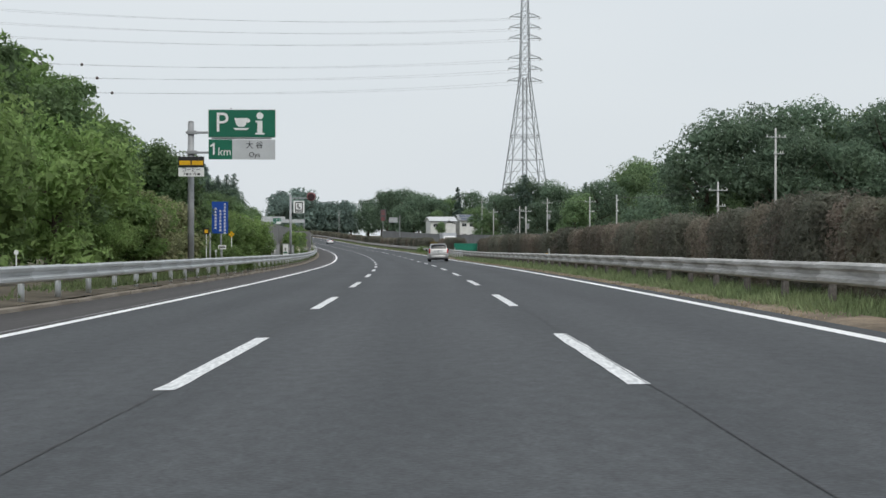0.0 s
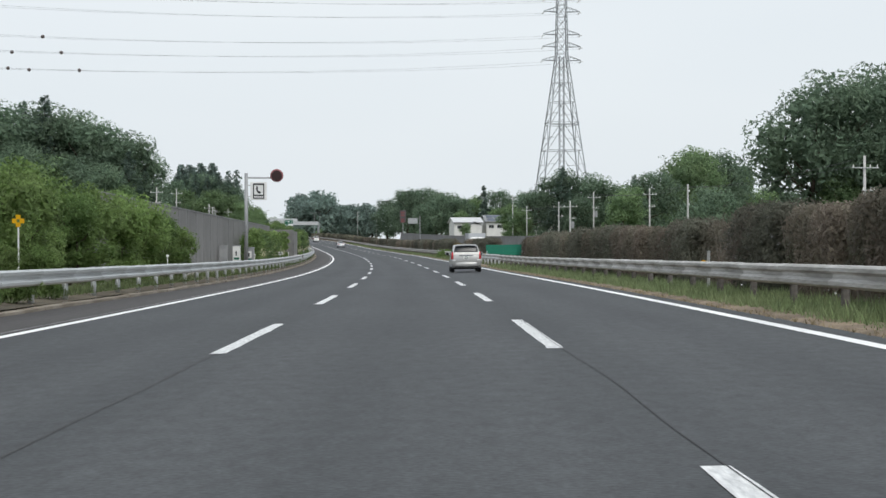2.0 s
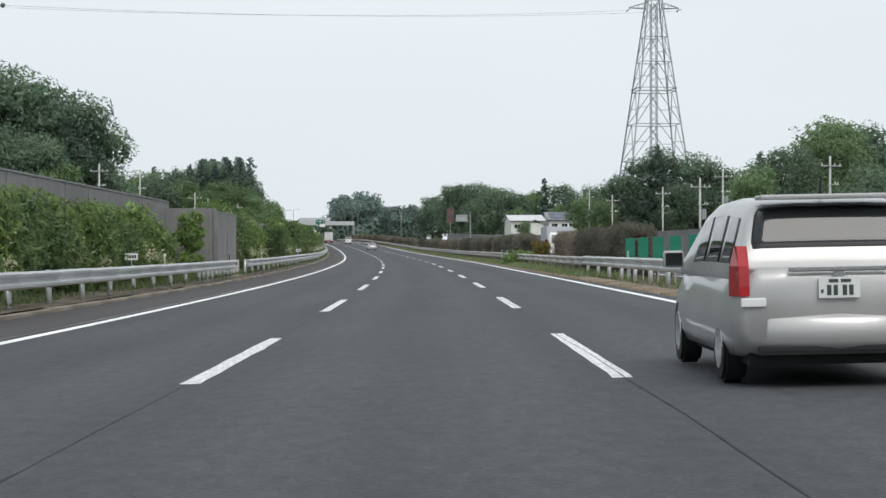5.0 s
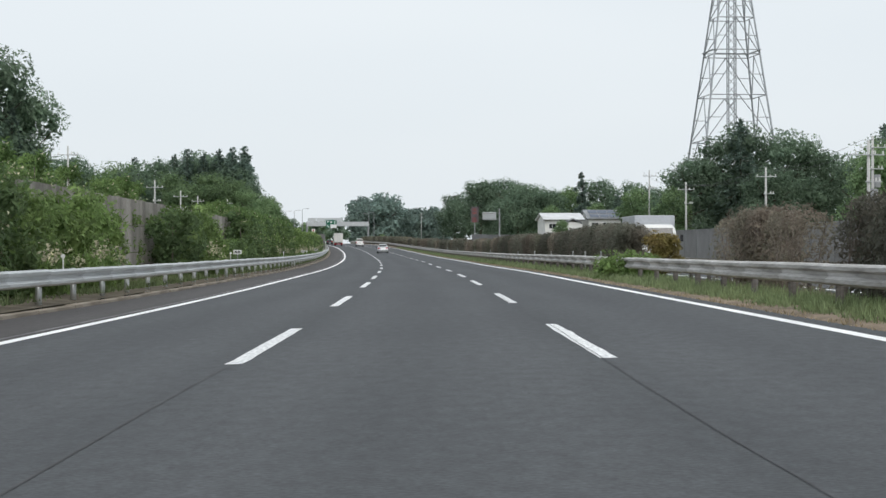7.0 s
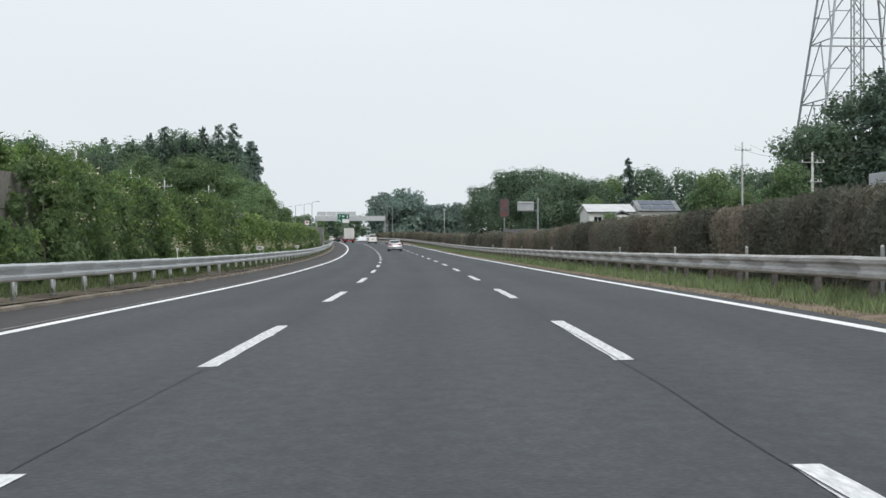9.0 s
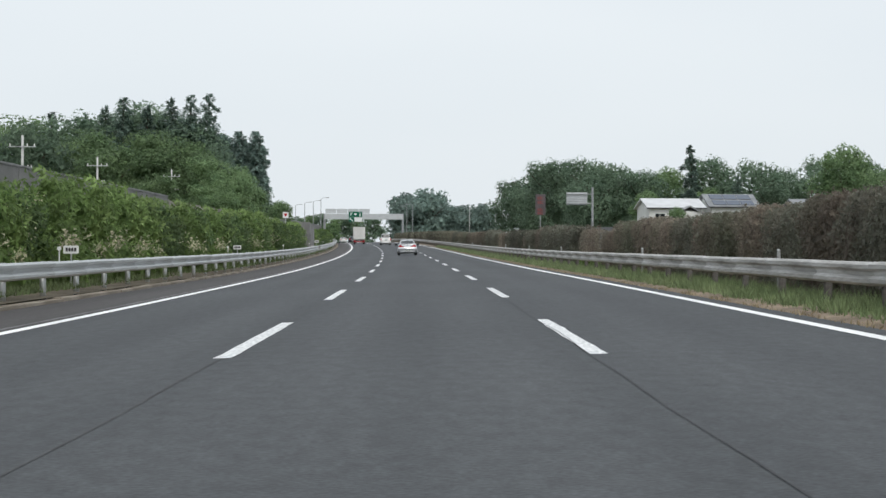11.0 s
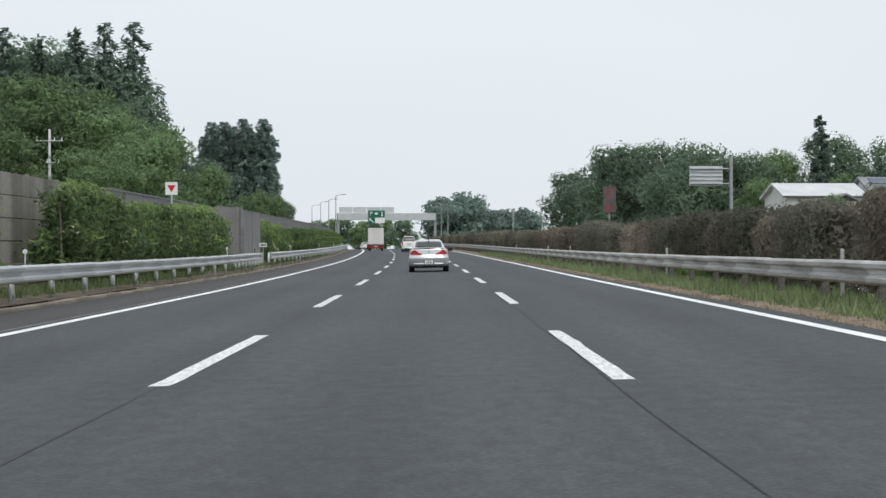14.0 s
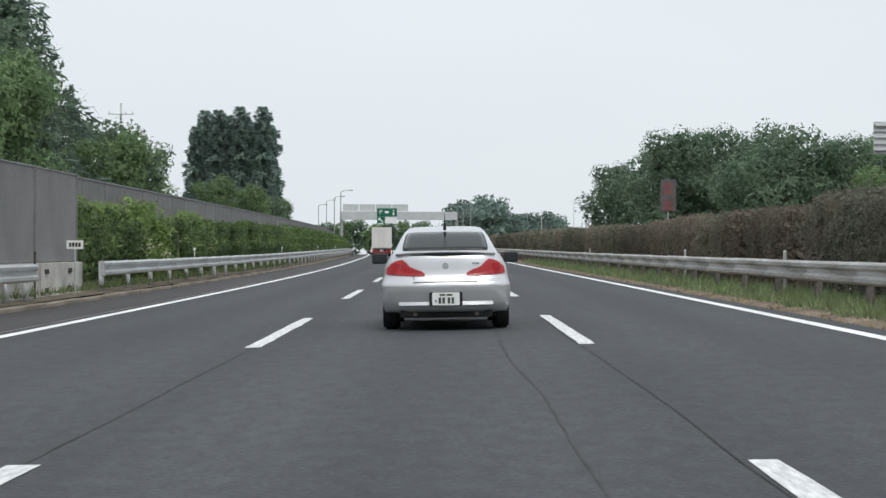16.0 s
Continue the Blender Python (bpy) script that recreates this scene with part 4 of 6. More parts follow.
grove([(0, 712, 38, 16), (0, 716, 43.5, 16.5), (2, 714, 50, 15), (1, 690, 55, 13), (5, 640, 63, 12.5), (3, 640, 47, 8.5), (1, 648, 58, 10), (0, 652, 72, 10), (0, 646, 86, 9.5), (3, 650, 98, 12), (1, 655, 110, 12)], "wood beyond the opposite carriageway")
plant(PT, 631, 53, 1.03, 20, 0, "wood beyond the opposite carriageway")
# a dome of trees: low at its near edge, rising away from the road
for i, (q, h) in enumerate(((-34.2, 11.5), (-36.8, 16.0), (-40.0, 19.4), (-44.0, 21.3), (-48.5, 22.6), (-53.5, 23.8), (-59, 24.5), (-66, 24), (-74, 23))):
    grove([((5, 9, 9, 0, 9, 9, 0, 9, 9)[i], 365 + 3 * math.sin(i * 2.0), q, h / (1.0 if i == 0 else 1.09)), ((0, 1, 9)[i % 3], 353 + 2 * math.sin(i * 3.1), q - 2.5, 0.66 * h), ((5, 4)[i % 2], 373, q - 0.5, h + 0.6 * math.sin(i * 1.7))], "dark wooded slope")
grove([(4, 362, -51.5, 26.2), (5, 366, -55.5, 25.5), (5, 361, -35.2, 14.2), (4, 358, -37.6, 16.8), (2, 356, -34.5, 7), (1, 376, -33.5, 8)], "dark wooded slope")
grove([(4, 548, -23.4, 19.7), (4, 546, -25.5, 19.4), (5, 547, -28.0, 19.1), (5, 546, -30.9, 18.1), (4, 547, -34.0, 19.1), (5, 549, -36.5, 18.2), (5, 556, -40, 17.5), (4, 560, -45, 18), (0, 552, -27.2, 15.2), (0, 553, -31, 16.0), (9, 553, -34.5, 16.6), (0, 552, -39.5, 15.4), (9, 556, -46, 13.4), (12, 534, -27, 12.6), (12, 525, -20.3, 9.5), (3, 515, -18.0, 7.4), (1, 527, -34, 11.5),
       (1, 540, -31, 12.6), (1, 538, -38, 13.5), (2, 530, -44, 13), (1, 545, -48, 15.5), (0, 550, -56, 16), (3, 556, -18.5, 7), (2, 562, -21, 8), (1, 575, -20, 7.5), (0, 565, -27, 12), (1, 560, -64, 15), (2, 566, -74, 14), (12, 505, -19.5, 6.2), (1, 502, -25, 7.5), (3, 600, -17, 6), (5, 572, -24, 12),
       (0, 548, -26, 14), (2, 540, -24, 11)], "wood behind the noise wall")
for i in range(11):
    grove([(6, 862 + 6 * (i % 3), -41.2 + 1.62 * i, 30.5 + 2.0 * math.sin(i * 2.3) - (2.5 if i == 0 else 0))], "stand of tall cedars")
grove([(3, 640, -17, 6.5), (1, 690, -20, 7), (2, 730, -22, 8), (3, 760, -20, 8), (0, 800, -30, 9), (2, 850, -26, 9)], "trees along the motorway")
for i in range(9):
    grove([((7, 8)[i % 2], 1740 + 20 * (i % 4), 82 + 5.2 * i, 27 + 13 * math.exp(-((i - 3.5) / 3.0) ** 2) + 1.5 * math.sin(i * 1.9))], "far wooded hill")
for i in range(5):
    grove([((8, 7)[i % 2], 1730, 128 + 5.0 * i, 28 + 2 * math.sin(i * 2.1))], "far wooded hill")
for i in range(7):
    grove([((10, 11)[i % 2], 1040 + 14 * (i % 3), -12 + 5.0 * i, 9.2 + 1.6 * math.sin(i * 2.2) ** 2)], "trees where the motorway bends away")
for i in range(26):
    grove([((10, 11)[i % 2], 1250 + 60 * (i % 5), -120 + 22 * i, 6 + 2 * math.sin(i * 2.2))], "far line of trees")


# ---- grass on the median and verge ----
def grass(name, s0, s1, q0, q1, n, lo, hi, mat, seed, label, patch=0.0, z=0.1):
    r = np.random.default_rng(seed)
    s, u = r.uniform(s0, s1, n), r.random(n)
    if patch:
        keep = np.sin(s * 0.35) + np.sin(s * 0.13 + 1) + r.normal(0, 0.5, n) > patch - 1
        s, u = s[keep], u[keep]
    n = len(s)
    k = np.interp(s, YS, SLOPE)
    q = q0 + (q1 - q0) * u
    x, y = np.interp(s, YS, XS) + q, s - q * k
    zz = z + np.array([grade(v) for v in s]) - 0.04
    h = r.uniform(lo, hi, n) * (0.6 + 0.4 * np.sin(s * 0.8) ** 2)
    a = r.uniform(0, 6.28, n)
    w = 0.016 + 0.012 * r.random(n)
    lean = r.normal(0, 0.35, (n, 2)) * h[:, None]
    v = np.stack([np.stack([x - np.cos(a) * w, y - np.sin(a) * w, zz], 1), np.stack([x + np.cos(a) * w, y + np.sin(a) * w, zz], 1), np.stack([x + lean[:, 0], y + lean[:, 1], zz + h], 1)], 1).reshape(-1, 3)
    me = bpy.data.meshes.new(name)
    me.vertices.add(3 * n)
    me.vertices.foreach_set("co", v.ravel())
    me.loops.add(3 * n)
    me.loops.foreach_set("vertex_index", np.arange(3 * n))
    me.polygons.add(n)
    me.polygons.foreach_set("loop_start", np.arange(0, 3 * n, 3))
    me.polygons.foreach_set("loop_total", np.full(n, 3))
    me.materials.append(mat)
    me.update(calc_edges=True)
    return tagged(part(name, me, None), label, "grass", kind="stuff")


for k, (a, b, n) in enumerate(((15, 168, 65000), (198, 560, 145000))):
    grass("grass", a, b, 5.85, 7.7, n, 0.09, 0.38, GRASS, 61 + 10 * k, "tall green grass on the median under the guardrail")
    grass("grass", a, b, 5.7, 6.1, n // 5, 0.05, 0.2, GRASS, 64 + 10 * k, "short green grass at the median's edge")
grass("grass", 168, 198, 6.2, 8.8, 2500, 0.06, 0.25, WEED_GREEN, 66, "sparse weeds in the bare gap of the median")
grass("dry_grass", 15, 560, 5.45, 5.9, 52000, 0.03, 0.13, DRY_GRASS, 62, "low straw-coloured dry grass at the road's edge")
grass("grass", 15, 560, -9.4, -7.8, 60000, 0.05, 0.26, WEED_GREEN, 63, "patchy green weeds behind the kerb", 0.1)

# ---- materials of the things ----
SIGN_GREEN = material("sign_green", (0.006, 0.13, 0.075), 0.45, vary=0.08, scale=1.5, fine=20, bump=0.02)
SIGN_WHITE = material("sign_white", (0.78, 0.79, 0.78), 0.5, vary=0.07, scale=1.5, fine=20, bump=0.02)
SIGN_GREY = material("sign_pale_grey", (0.5, 0.52, 0.53), 0.5, vary=0.07, scale=1.5, fine=20, bump=0.02)
SIGN_BLUE = material("sign_blue", (0.012, 0.075, 0.38), 0.45, vary=0.1, scale=1.5, fine=20, bump=0.02)
SIGN_BLACK = material("sign_black", (0.02, 0.021, 0.022), 0.5, vary=0.15, scale=3, fine=20, bump=0.02)
SIGN_RED = material("sign_red", (0.55, 0.02, 0.025), 0.45, vary=0.1, scale=3, fine=20, bump=0.02)
SIGN_YELLOW = material("sign_yellow", (0.75, 0.42, 0.01), 0.45, vary=0.1, scale=3, fine=20, bump=0.02)
POLE_GREY = material("painted_pole_grey", (0.34, 0.35, 0.36), 0.55, 0.3, vary=0.15, scale=2, fine=25, bump=0.05)
POLE_CONC = material("pole_concrete", (0.5, 0.5, 0.49), 0.85, vary=0.15, scale=1, fine=12)
LATTICE = material("lattice_steel", (0.36, 0.38, 0.4), 0.55, 0.45, vary=0.12, scale=0.4, fine=6, bump=0)
WIRE = material("cable", (0.1, 0.1, 0.11), 0.6, 0.3, vary=0.1, scale=1, fine=5, bump=0)
PORCELAIN = material("porcelain", (0.7, 0.7, 0.68), 0.35, vary=0.08, scale=3, fine=20)
RUBBER = material("tyre_rubber", (0.018, 0.018, 0.019), 0.85, vary=0.25, scale=5, fine=60)
TRIM = material("black_trim", (0.02, 0.02, 0.022), 0.5, vary=0.2, scale=5, fine=50, bump=0.05)
CHROME = material("bright_metal", (0.6, 0.61, 0.62), 0.22, 0.95, vary=0.05, scale=5, fine=40, bump=0.02)
LAMP_DARK = material("lamp_lens_dark_red", (0.03, 0.008, 0.009), 0.4, vary=0.15, scale=5, fine=40, clear=0.2)
RIM_RED = material("faded_red_rim", (0.3, 0.12, 0.13), 0.6, vary=0.15, scale=5, fine=40)
TAIL_RED = material("tail_lamp_red", (0.42, 0.02, 0.025), 0.25, vary=0.15, scale=12, fine=90, clear=0.4, bump=0.05)
PANE = material("dark_window_glass", (0.02, 0.024, 0.026), 0.08, vary=0.1, scale=2, fine=10, bump=0, spec=0.42)
PLASTER = material("house_white_wall", (0.72, 0.72, 0.7), 0.85, vary=0.08, scale=0.6, fine=10)
ROOF_PALE = material("pale_metal_roof", (0.6, 0.61, 0.62), 0.5, 0.1, vary=0.1, scale=0.5, fine=8)
ROOF_TILE = material("grey_roof", (0.23, 0.24, 0.25), 0.6, 0.1, vary=0.2, scale=0.6, fine=9)
SOLAR = material("solar_panel", (0.1, 0.12, 0.16), 0.25, 0.2, vary=0.1, scale=1, fine=8, bump=0)
BALLS = material("marker_ball", (0.12, 0.1, 0.1), 0.6, vary=0.1, scale=2, fine=8)


def paint(name, base, metal=0.5, rough=0.35):
    return material(name, base, rough, metal, vary=0.06, scale=1.2, fine=300, bump=0.01, clear=0.6)


SILVER = paint("silver_car_paint", (0.66, 0.67, 0.69), 0.55, 0.3)
CHAMPAGNE = paint("pale_silver_car_paint", (0.46, 0.46, 0.455), 0.4, 0.45)
WHITE_PAINT = paint("white_vehicle_paint", (0.78, 0.78, 0.76), 0.0, 0.4)
DARK_PAINT = paint("dark_car_paint", (0.03, 0.032, 0.04), 0.3)
BOX_WHITE = material("cargo_box_white", (0.66, 0.65, 0.62), 0.6, vary=0.08, scale=0.5, fine=8, bump=0.03)


def slab(points, thick, axis=Vector((0, 1, 0)), offset=0.0):
    """A flat plate from an outline in x and z, its face towards -y."""
    bm = bmesh.new()
    front = [bm.verts.new((x, offset, z)) for x, z in points]
    back = [bm.verts.new((x, offset + thick, z)) for x, z in points]
    bm.faces.new(front)
    bm.faces.new(list(reversed(back)))
    n = len(points)
    for i in range(n):
        bm.faces.new((front[i], back[i], back[(i + 1) % n], front[(i + 1) % n]))
    bmesh.ops.recalc_face_normals(bm, faces=bm.faces)
    return bm


def rect(x0, x1, z0, z1, r=0.0):
    if not r:
        return [(x0, z0), (x1, z0), (x1, z1), (x0, z1)]
    out = []
    for cx, cz, a0 in ((x1 - r, z0 + r, -90), (x1 - r, z1 - r, 0), (x0 + r, z1 - r, 90), (x0 + r, z0 + r, 180)):
        for k in range(4):
            a = radians(a0 + 30 * k)
            out.append((cx + r * math.cos(a), cz + r * math.sin(a)))
    return out


def disc(cx, cz, r, n=24, a0=0, a1=360):
    return [(cx + r * math.cos(radians(a0 + (a1 - a0) * k / n)), cz + r * math.sin(radians(a0 + (a1 - a0) * k / n))) for k in range(n if a1 - a0 >= 360 else n + 1)]


def words(text, x, z, size, mat, parent, y=-0.008, name="lettering", align='CENTER', thick=0.003):
    """Raised letters that face -y."""
    cu = bpy.data.curves.new(name, 'FONT')
    cu.body, cu.size, cu.align_x, cu.align_y, cu.extrude = text, size, align, 'CENTER', thick
    tmp = bpy.data.objects.new(name, cu)
    scene.collection.objects.link(tmp)
    me = bpy.data.meshes.new_from_object(tmp.evaluated_get(bpy.context.evaluated_depsgraph_get()))
    bpy.data.objects.remove(tmp)
    bpy.data.curves.remove(cu)
    me.materials.clear()
    me.materials.append(mat)
    ob = part(name, me, None, parent)
    ob.matrix_basis = pose(x, y, z, 90, 0, 0)
    return ob


def bars(rows, mat, parent, y=-0.006, name="lettering"):
    for x0, x1, z0, z1 in rows:
        part(name, slab(rect(x0, x1, z0, z1), 0.006, offset=y), mat, parent)


# ---- road signs ----
def service_sign():
    ob = thing("road_sign", along(63.2, 0.0), "green service-area sign on a cantilever arm reading 1km", "road sign")
    part("pole", tubes(((-8.55, 0, -0.1), (-8.55, 0, 5.95), 0.13, 0.12, 12), ((-8.55, 0, 5.95), (-8.55, 0, 6.0), 0.13, 0.05, 12)), POLE_GREY, ob, smooth=True)
    for z in (5.55, 4.78):
        part("arm", tubes(((-8.75, 0, z), (-5.5, 0.0, z), 0.045, 0.045, 8)), POLE_GREY, ob)
        part("clamp", boxes(((0.36, 0.34, 0.14), (-8.5, 0, z), 0.02)), POLE_GREY, ob)
    part("sign_frame", boxes(((0.06, 0.05, 1.9), (-7.0, 0.0, 5.55), 0.005), ((2.3, 0.05, 0.06), (-6.6, 0.0, 5.33), 0.005)), POLE_GREY, ob)
    top = part("panel", slab(rect(-7.66, -5.32, 5.37, 6.3), 0.03, offset=-0.1), SIGN_GREEN, ob, "green panel with white service symbols")
    part("border", slab(rect(-7.68, -5.3, 5.35, 6.32), 0.02, offset=-0.085), SIGN_WHITE, ob)
    low = part("panel", slab(rect(-7.66, -6.83, 4.54, 5.24), 0.03, offset=-0.1), SIGN_GREEN, ob, "small green distance panel")
    plate = part("panel", slab(rect(-6.83, -5.32, 4.54, 5.24), 0.03, offset=-0.098), SIGN_GREY, ob, "pale grey name panel")
    words("P", -7.2, 5.84, 0.95, SIGN_WHITE, top, -0.108)
    part("cup", slab([(-6.76, 6.02), (-6.7, 5.82), (-6.62, 5.72), (-6.42, 5.72), (-6.34, 5.82), (-6.28, 6.02)], 0.008, offset=-0.108), SIGN_WHITE, top)
    part("saucer", slab([(-6.8, 5.68), (-6.72, 5.61), (-6.32, 5.61), (-6.24, 5.68)], 0.008, offset=-0.108), SIGN_WHITE, top)
    part("cup_handle", slab(disc(-6.27, 5.93, 0.07, 12), 0.008, offset=-0.107), SIGN_WHITE, top)
    part("dot", slab(disc(-5.86, 6.1, 0.12), 0.008, offset=-0.108), SIGN_WHITE, top)
    part("stem", slab([(-6.02, 5.46), (-5.7, 5.46), (-5.7, 5.52), (-5.77, 5.52), (-5.77, 5.93), (-6.02, 5.93), (-6.02, 5.87), (-5.95, 5.87), (-5.95, 5.52), (-6.02, 5.52)], 0.008, offset=-0.108), SIGN_WHITE, top)
    words("1", -7.48, 4.88, 0.6, SIGN_WHITE, low, -0.108)
    part("lettering", slab([(-7.5, 5.085), (-7.6, 5.03), (-7.6, 4.97), (-7.5, 5.02)], 0.006, offset=-0.11), SIGN_WHITE, low)
    words("km", -7.1, 4.8, 0.38, SIGN_WHITE, low, -0.108)
    words("\u5927 \u8c37", -6.05, 5.03, 0.27, SIGN_BLACK, plate, -0.106)
    words("Oya", -6.05, 4.7, 0.24, SIGN_BLACK, plate, -0.106)
    for ch in ob.children:
        if ch.name.split(".")[0] in ("panel", "border"):
            up = ch.bound_box[0][2] > 5.3
            z0, z1, k = (5.37, 5.37, 1.129) if up else (4.54, 4.51, 1.1)
            ch.matrix_basis = Matrix.Translation((-5.3, 0, z1)) @ Matrix.Diagonal((1.094, 1, k, 1)) @ Matrix.Translation((5.32, 0, -z0))
    warn = thing("flash_sign", along(62.6, -8.47, -0.09), "yellow and black flash board over a white plate", "road sign")
    part("housing", boxes(((0.98, 0.1, 0.4), (0, 0, 4.48), 0.02)), SIGN_BLACK, warn)
    for x in (-0.24, 0.24):
        part("lamp", boxes(((0.43, 0.05, 0.17), (x, -0.04, 4.44), 0.015)), SIGN_YELLOW, warn)
    plate = part("plate", slab(rect(-0.49, 0.49, 3.92, 4.26), 0.02, offset=-0.02), SIGN_WHITE, warn)
    words("\u30b3\u30fc\u30d2\u30fc", 0.0, 4.17, 0.18, SIGN_BLACK, plate, -0.028)
    words("7", -0.26, 4.01, 0.15, SIGN_BLACK, plate, -0.028)
    words("19", 0.12, 4.01, 0.15, SIGN_BLACK, plate, -0.028)
    part("arrow", slab([(-0.06, 3.96), (0.02, 4.01), (-0.06, 4.06)], 0.006, offset=-0.028), SIGN_BLACK, plate)
    bars([(-0.2, -0.11, 3.97, 4.05), (0.24, 0.33, 3.97, 4.05)], SIGN_BLACK, plate, -0.026)
    part("bracket", boxes(((0.1, 0.6, 0.06), (0, 0.3, 4.3), 0.01)), POLE_GREY, warn)
    return ob


service_sign()

blue = thing("blue_sign", along(84.5, -9.35), "tall blue sign with white vertical lettering on a pole", "road sign")
part("pole", tubes(((0.0, 0.06, -0.1), (0.0, 0.06, 3.25), 0.05, 0.05, 10)), POLE_GREY, blue)
bp = part("panel", slab(rect(-0.37, 0.37, 1.95, 3.3, 0.03), 0.03), SIGN_BLUE, blue)
bp.matrix_basis = Matrix.Translation((-0.05, 0, 2.63)) @ Matrix.Diagonal((1.08, 1, 1.17, 1)) @ Matrix.Translation((0, 0, -2.63))
for col, (z0, z1) in ((0.22, (2.02, 3.24)), (0.02, (2.1, 2.95)), (-0.2, (2.15, 3.05))):
    z = z1
    while z > z0:
        bars([(col - 0.055, col + 0.055, z - 0.09, z - 0.06), (col - 0.045, col + 0.05, z - 0.045, z - 0.015), (col - 0.012, col + 0.012, z - 0.1, z)], SIGN_WHITE, bp)
        z -= 0.135

for s, q, kind in ((75.6, -9.2, 0), (89.0, -9.2, 1)):
    mk = thing("marker_post", along(s, q), "slim white post with a small yellow marker plate", "marker post", "small roadside marker posts")
    part("post", tubes(((0, 0, -0.1), (0, 0, 1.75), 0.022, 0.022, 8)), SIGN_WHITE, mk)
    if kind == 0:
        part("plate", slab(rect(-0.13, 0.13, 1.72, 2.0), 0.015, offset=-0.03), SIGN_BLACK, mk, "black plate")
        part("square", slab(rect(-0.08, 0.08, 1.78, 1.93), 0.006, offset=-0.037), SIGN_YELLOW, mk)
    else:
        for dx, dz in ((0, 0.09), (0.09, 0), (0, -0.09), (-0.09, 0)):
            part("petal", slab(rect(dx - 0.055, dx + 0.055, 1.83 + dz - 0.055, 1.83 + dz + 0.055), 0.012, offset=-0.03), SIGN_YELLOW, mk, "orange-yellow square petal")
tube_post = thing("marker_post", along(77.3, -9.2), "bare grey steel post beside the guardrail", "post", "small roadside marker posts")
part("post", tubes(((0, 0, -0.1), (0, 0, 1.8), 0.045, 0.045, 10)), ZINC, tube_post)


def small_plate(s, q, h):
    ob = thing("kilometre_plate", along(s, q), "small white plate with dark writing on a thin post", "marker plate", "small white marker plates")
    part("post", tubes(((0, 0, -0.1), (0, 0, h - 0.05), 0.02, 0.02, 8)), ZINC, ob)
    pl = part("plate", slab(rect(-0.19, 0.19, h - 0.1, h + 0.1, 0.02), 0.015, offset=-0.025), SIGN_WHITE, ob)
    bars([(-0.13 + 0.07 * i, -0.08 + 0.07 * i, h - 0.045, h + 0.045) for i in range(4)], SIGN_BLACK, pl, -0.03)


for s, q, h in ((81.3, -9.0, 1.15), (184, -8.5, 0.95), (273.3, -8.2, 1.02), (352, -8.5, 0.95), (398, -8.5, 0.95), (486.3, -8.05, 1.1)):
    small_plate(s, q, h)

POST_WHITE = material("aged_white_post", (0.4, 0.41, 0.41), 0.6, vary=0.2, scale=4, fine=30, per_object=0.1)
# delineators on the left guardrail and white posts on the median
for i in range(16):
    ob = thing("delineator", along(28 + 40 * i, -8.05), "thin white delineator with a round reflector on the guardrail", "delineator", "delineators along the guardrail")
    part("stick", tubes(((0, 0, 0.4), (0, 0, 0.95), 0.015, 0.015, 6)), SIGN_WHITE, ob)
    part("reflector", slab(disc(0, 0.98, 0.05, 12), 0.02, offset=-0.02), SIGN_WHITE, ob)
for s in (261, 267.6, 273.5, 286, 297.7, 312, 343, 366, 398, 421, 445, 482, 497.7, 530):
    ob = thing("median_post", along(s, 7.25), "short white post between guardrail and hedge", "post", "white posts on the median")
    part("post", tubes(((0, 0, -0.1), (0, 0, 1.0), 0.036, 0.036, 10)), POST_WHITE, ob)
    part("cap", tubes(((0, 0, 1.0), (0, 0, 1.03), 0.04, 0.02, 10)), ZINC, ob)
for s in (90, 196):
    ob = thing("median_marker", along(s, 7.3), "orange reflector on a short grey post on the median", "delineator", "orange reflectors on the median")
    part("post", tubes(((0.12, 0, -0.1), (0.12, 0, 1.1), 0.04, 0.04, 8)), ZINC, ob)
    part("reflector", slab(disc(0, 0.78, 0.09, 14), 0.03), SIGN_YELLOW, ob)

# glare boards in the hedge gap
for i in range(9):
    ob = thing("glare_board", along(164.5 + 4.0 * i, 7.55), "upright green anti-glare board on the median", "glare board", "green glare boards")
    part("board", slab(rect(-0.17, 0.17, 0.85, 1.55, 0.03), 0.03), material("glare_green", (0.01, 0.17, 0.11), 0.5, vary=0.15, scale=2, fine=20) if i == 0 else bpy.data.materials["glare_green"], ob)
    part("stand", tubes(((0, 0.04, 0), (0, 0.04, 1.3), 0.03, 0.03, 8)), ZINC, ob)

# ---- emergency telephone ----
tel = thing("emergency_phone_sign", along(155.4, -9.05), "emergency phone sign and round red lamp on a grey pole", "road sign")
part("pole", tubes(((0, 0.1, -0.1), (0, 0.1, 5.72), 0.11, 0.1, 12)), POLE_GREY, tel, smooth=True)
part("arm", tubes(((-0.1, 0.1, 5.45), (1.55, 0.1, 5.45), 0.045, 0.045, 8)), POLE_GREY, tel)
box_ = part("panel", boxes(((0.95, 0.22, 1.05), (0.72, 0.1, 4.68), 0.03)), SIGN_WHITE, tel, "white lit sign box")
part("frame", slab(rect(0.4, 1.06, 4.22, 5.12, 0.02), 0.01, offset=-0.02), SIGN_BLACK, box_)
part("field", slab(rect(0.47, 0.99, 4.46, 5.02), 0.01, offset=-0.028), SIGN_WHITE, box_)
part("handset", slab([(0.6, 4.96), (0.7, 4.94), (0.69, 4.82), (0.66, 4.78), (0.72, 4.66), (0.78, 4.68), (0.86, 4.6), (0.83, 4.53), (0.74, 4.52), (0.63, 4.62), (0.57, 4.8)], 0.008, offset=-0.034), SIGN_BLACK, box_)
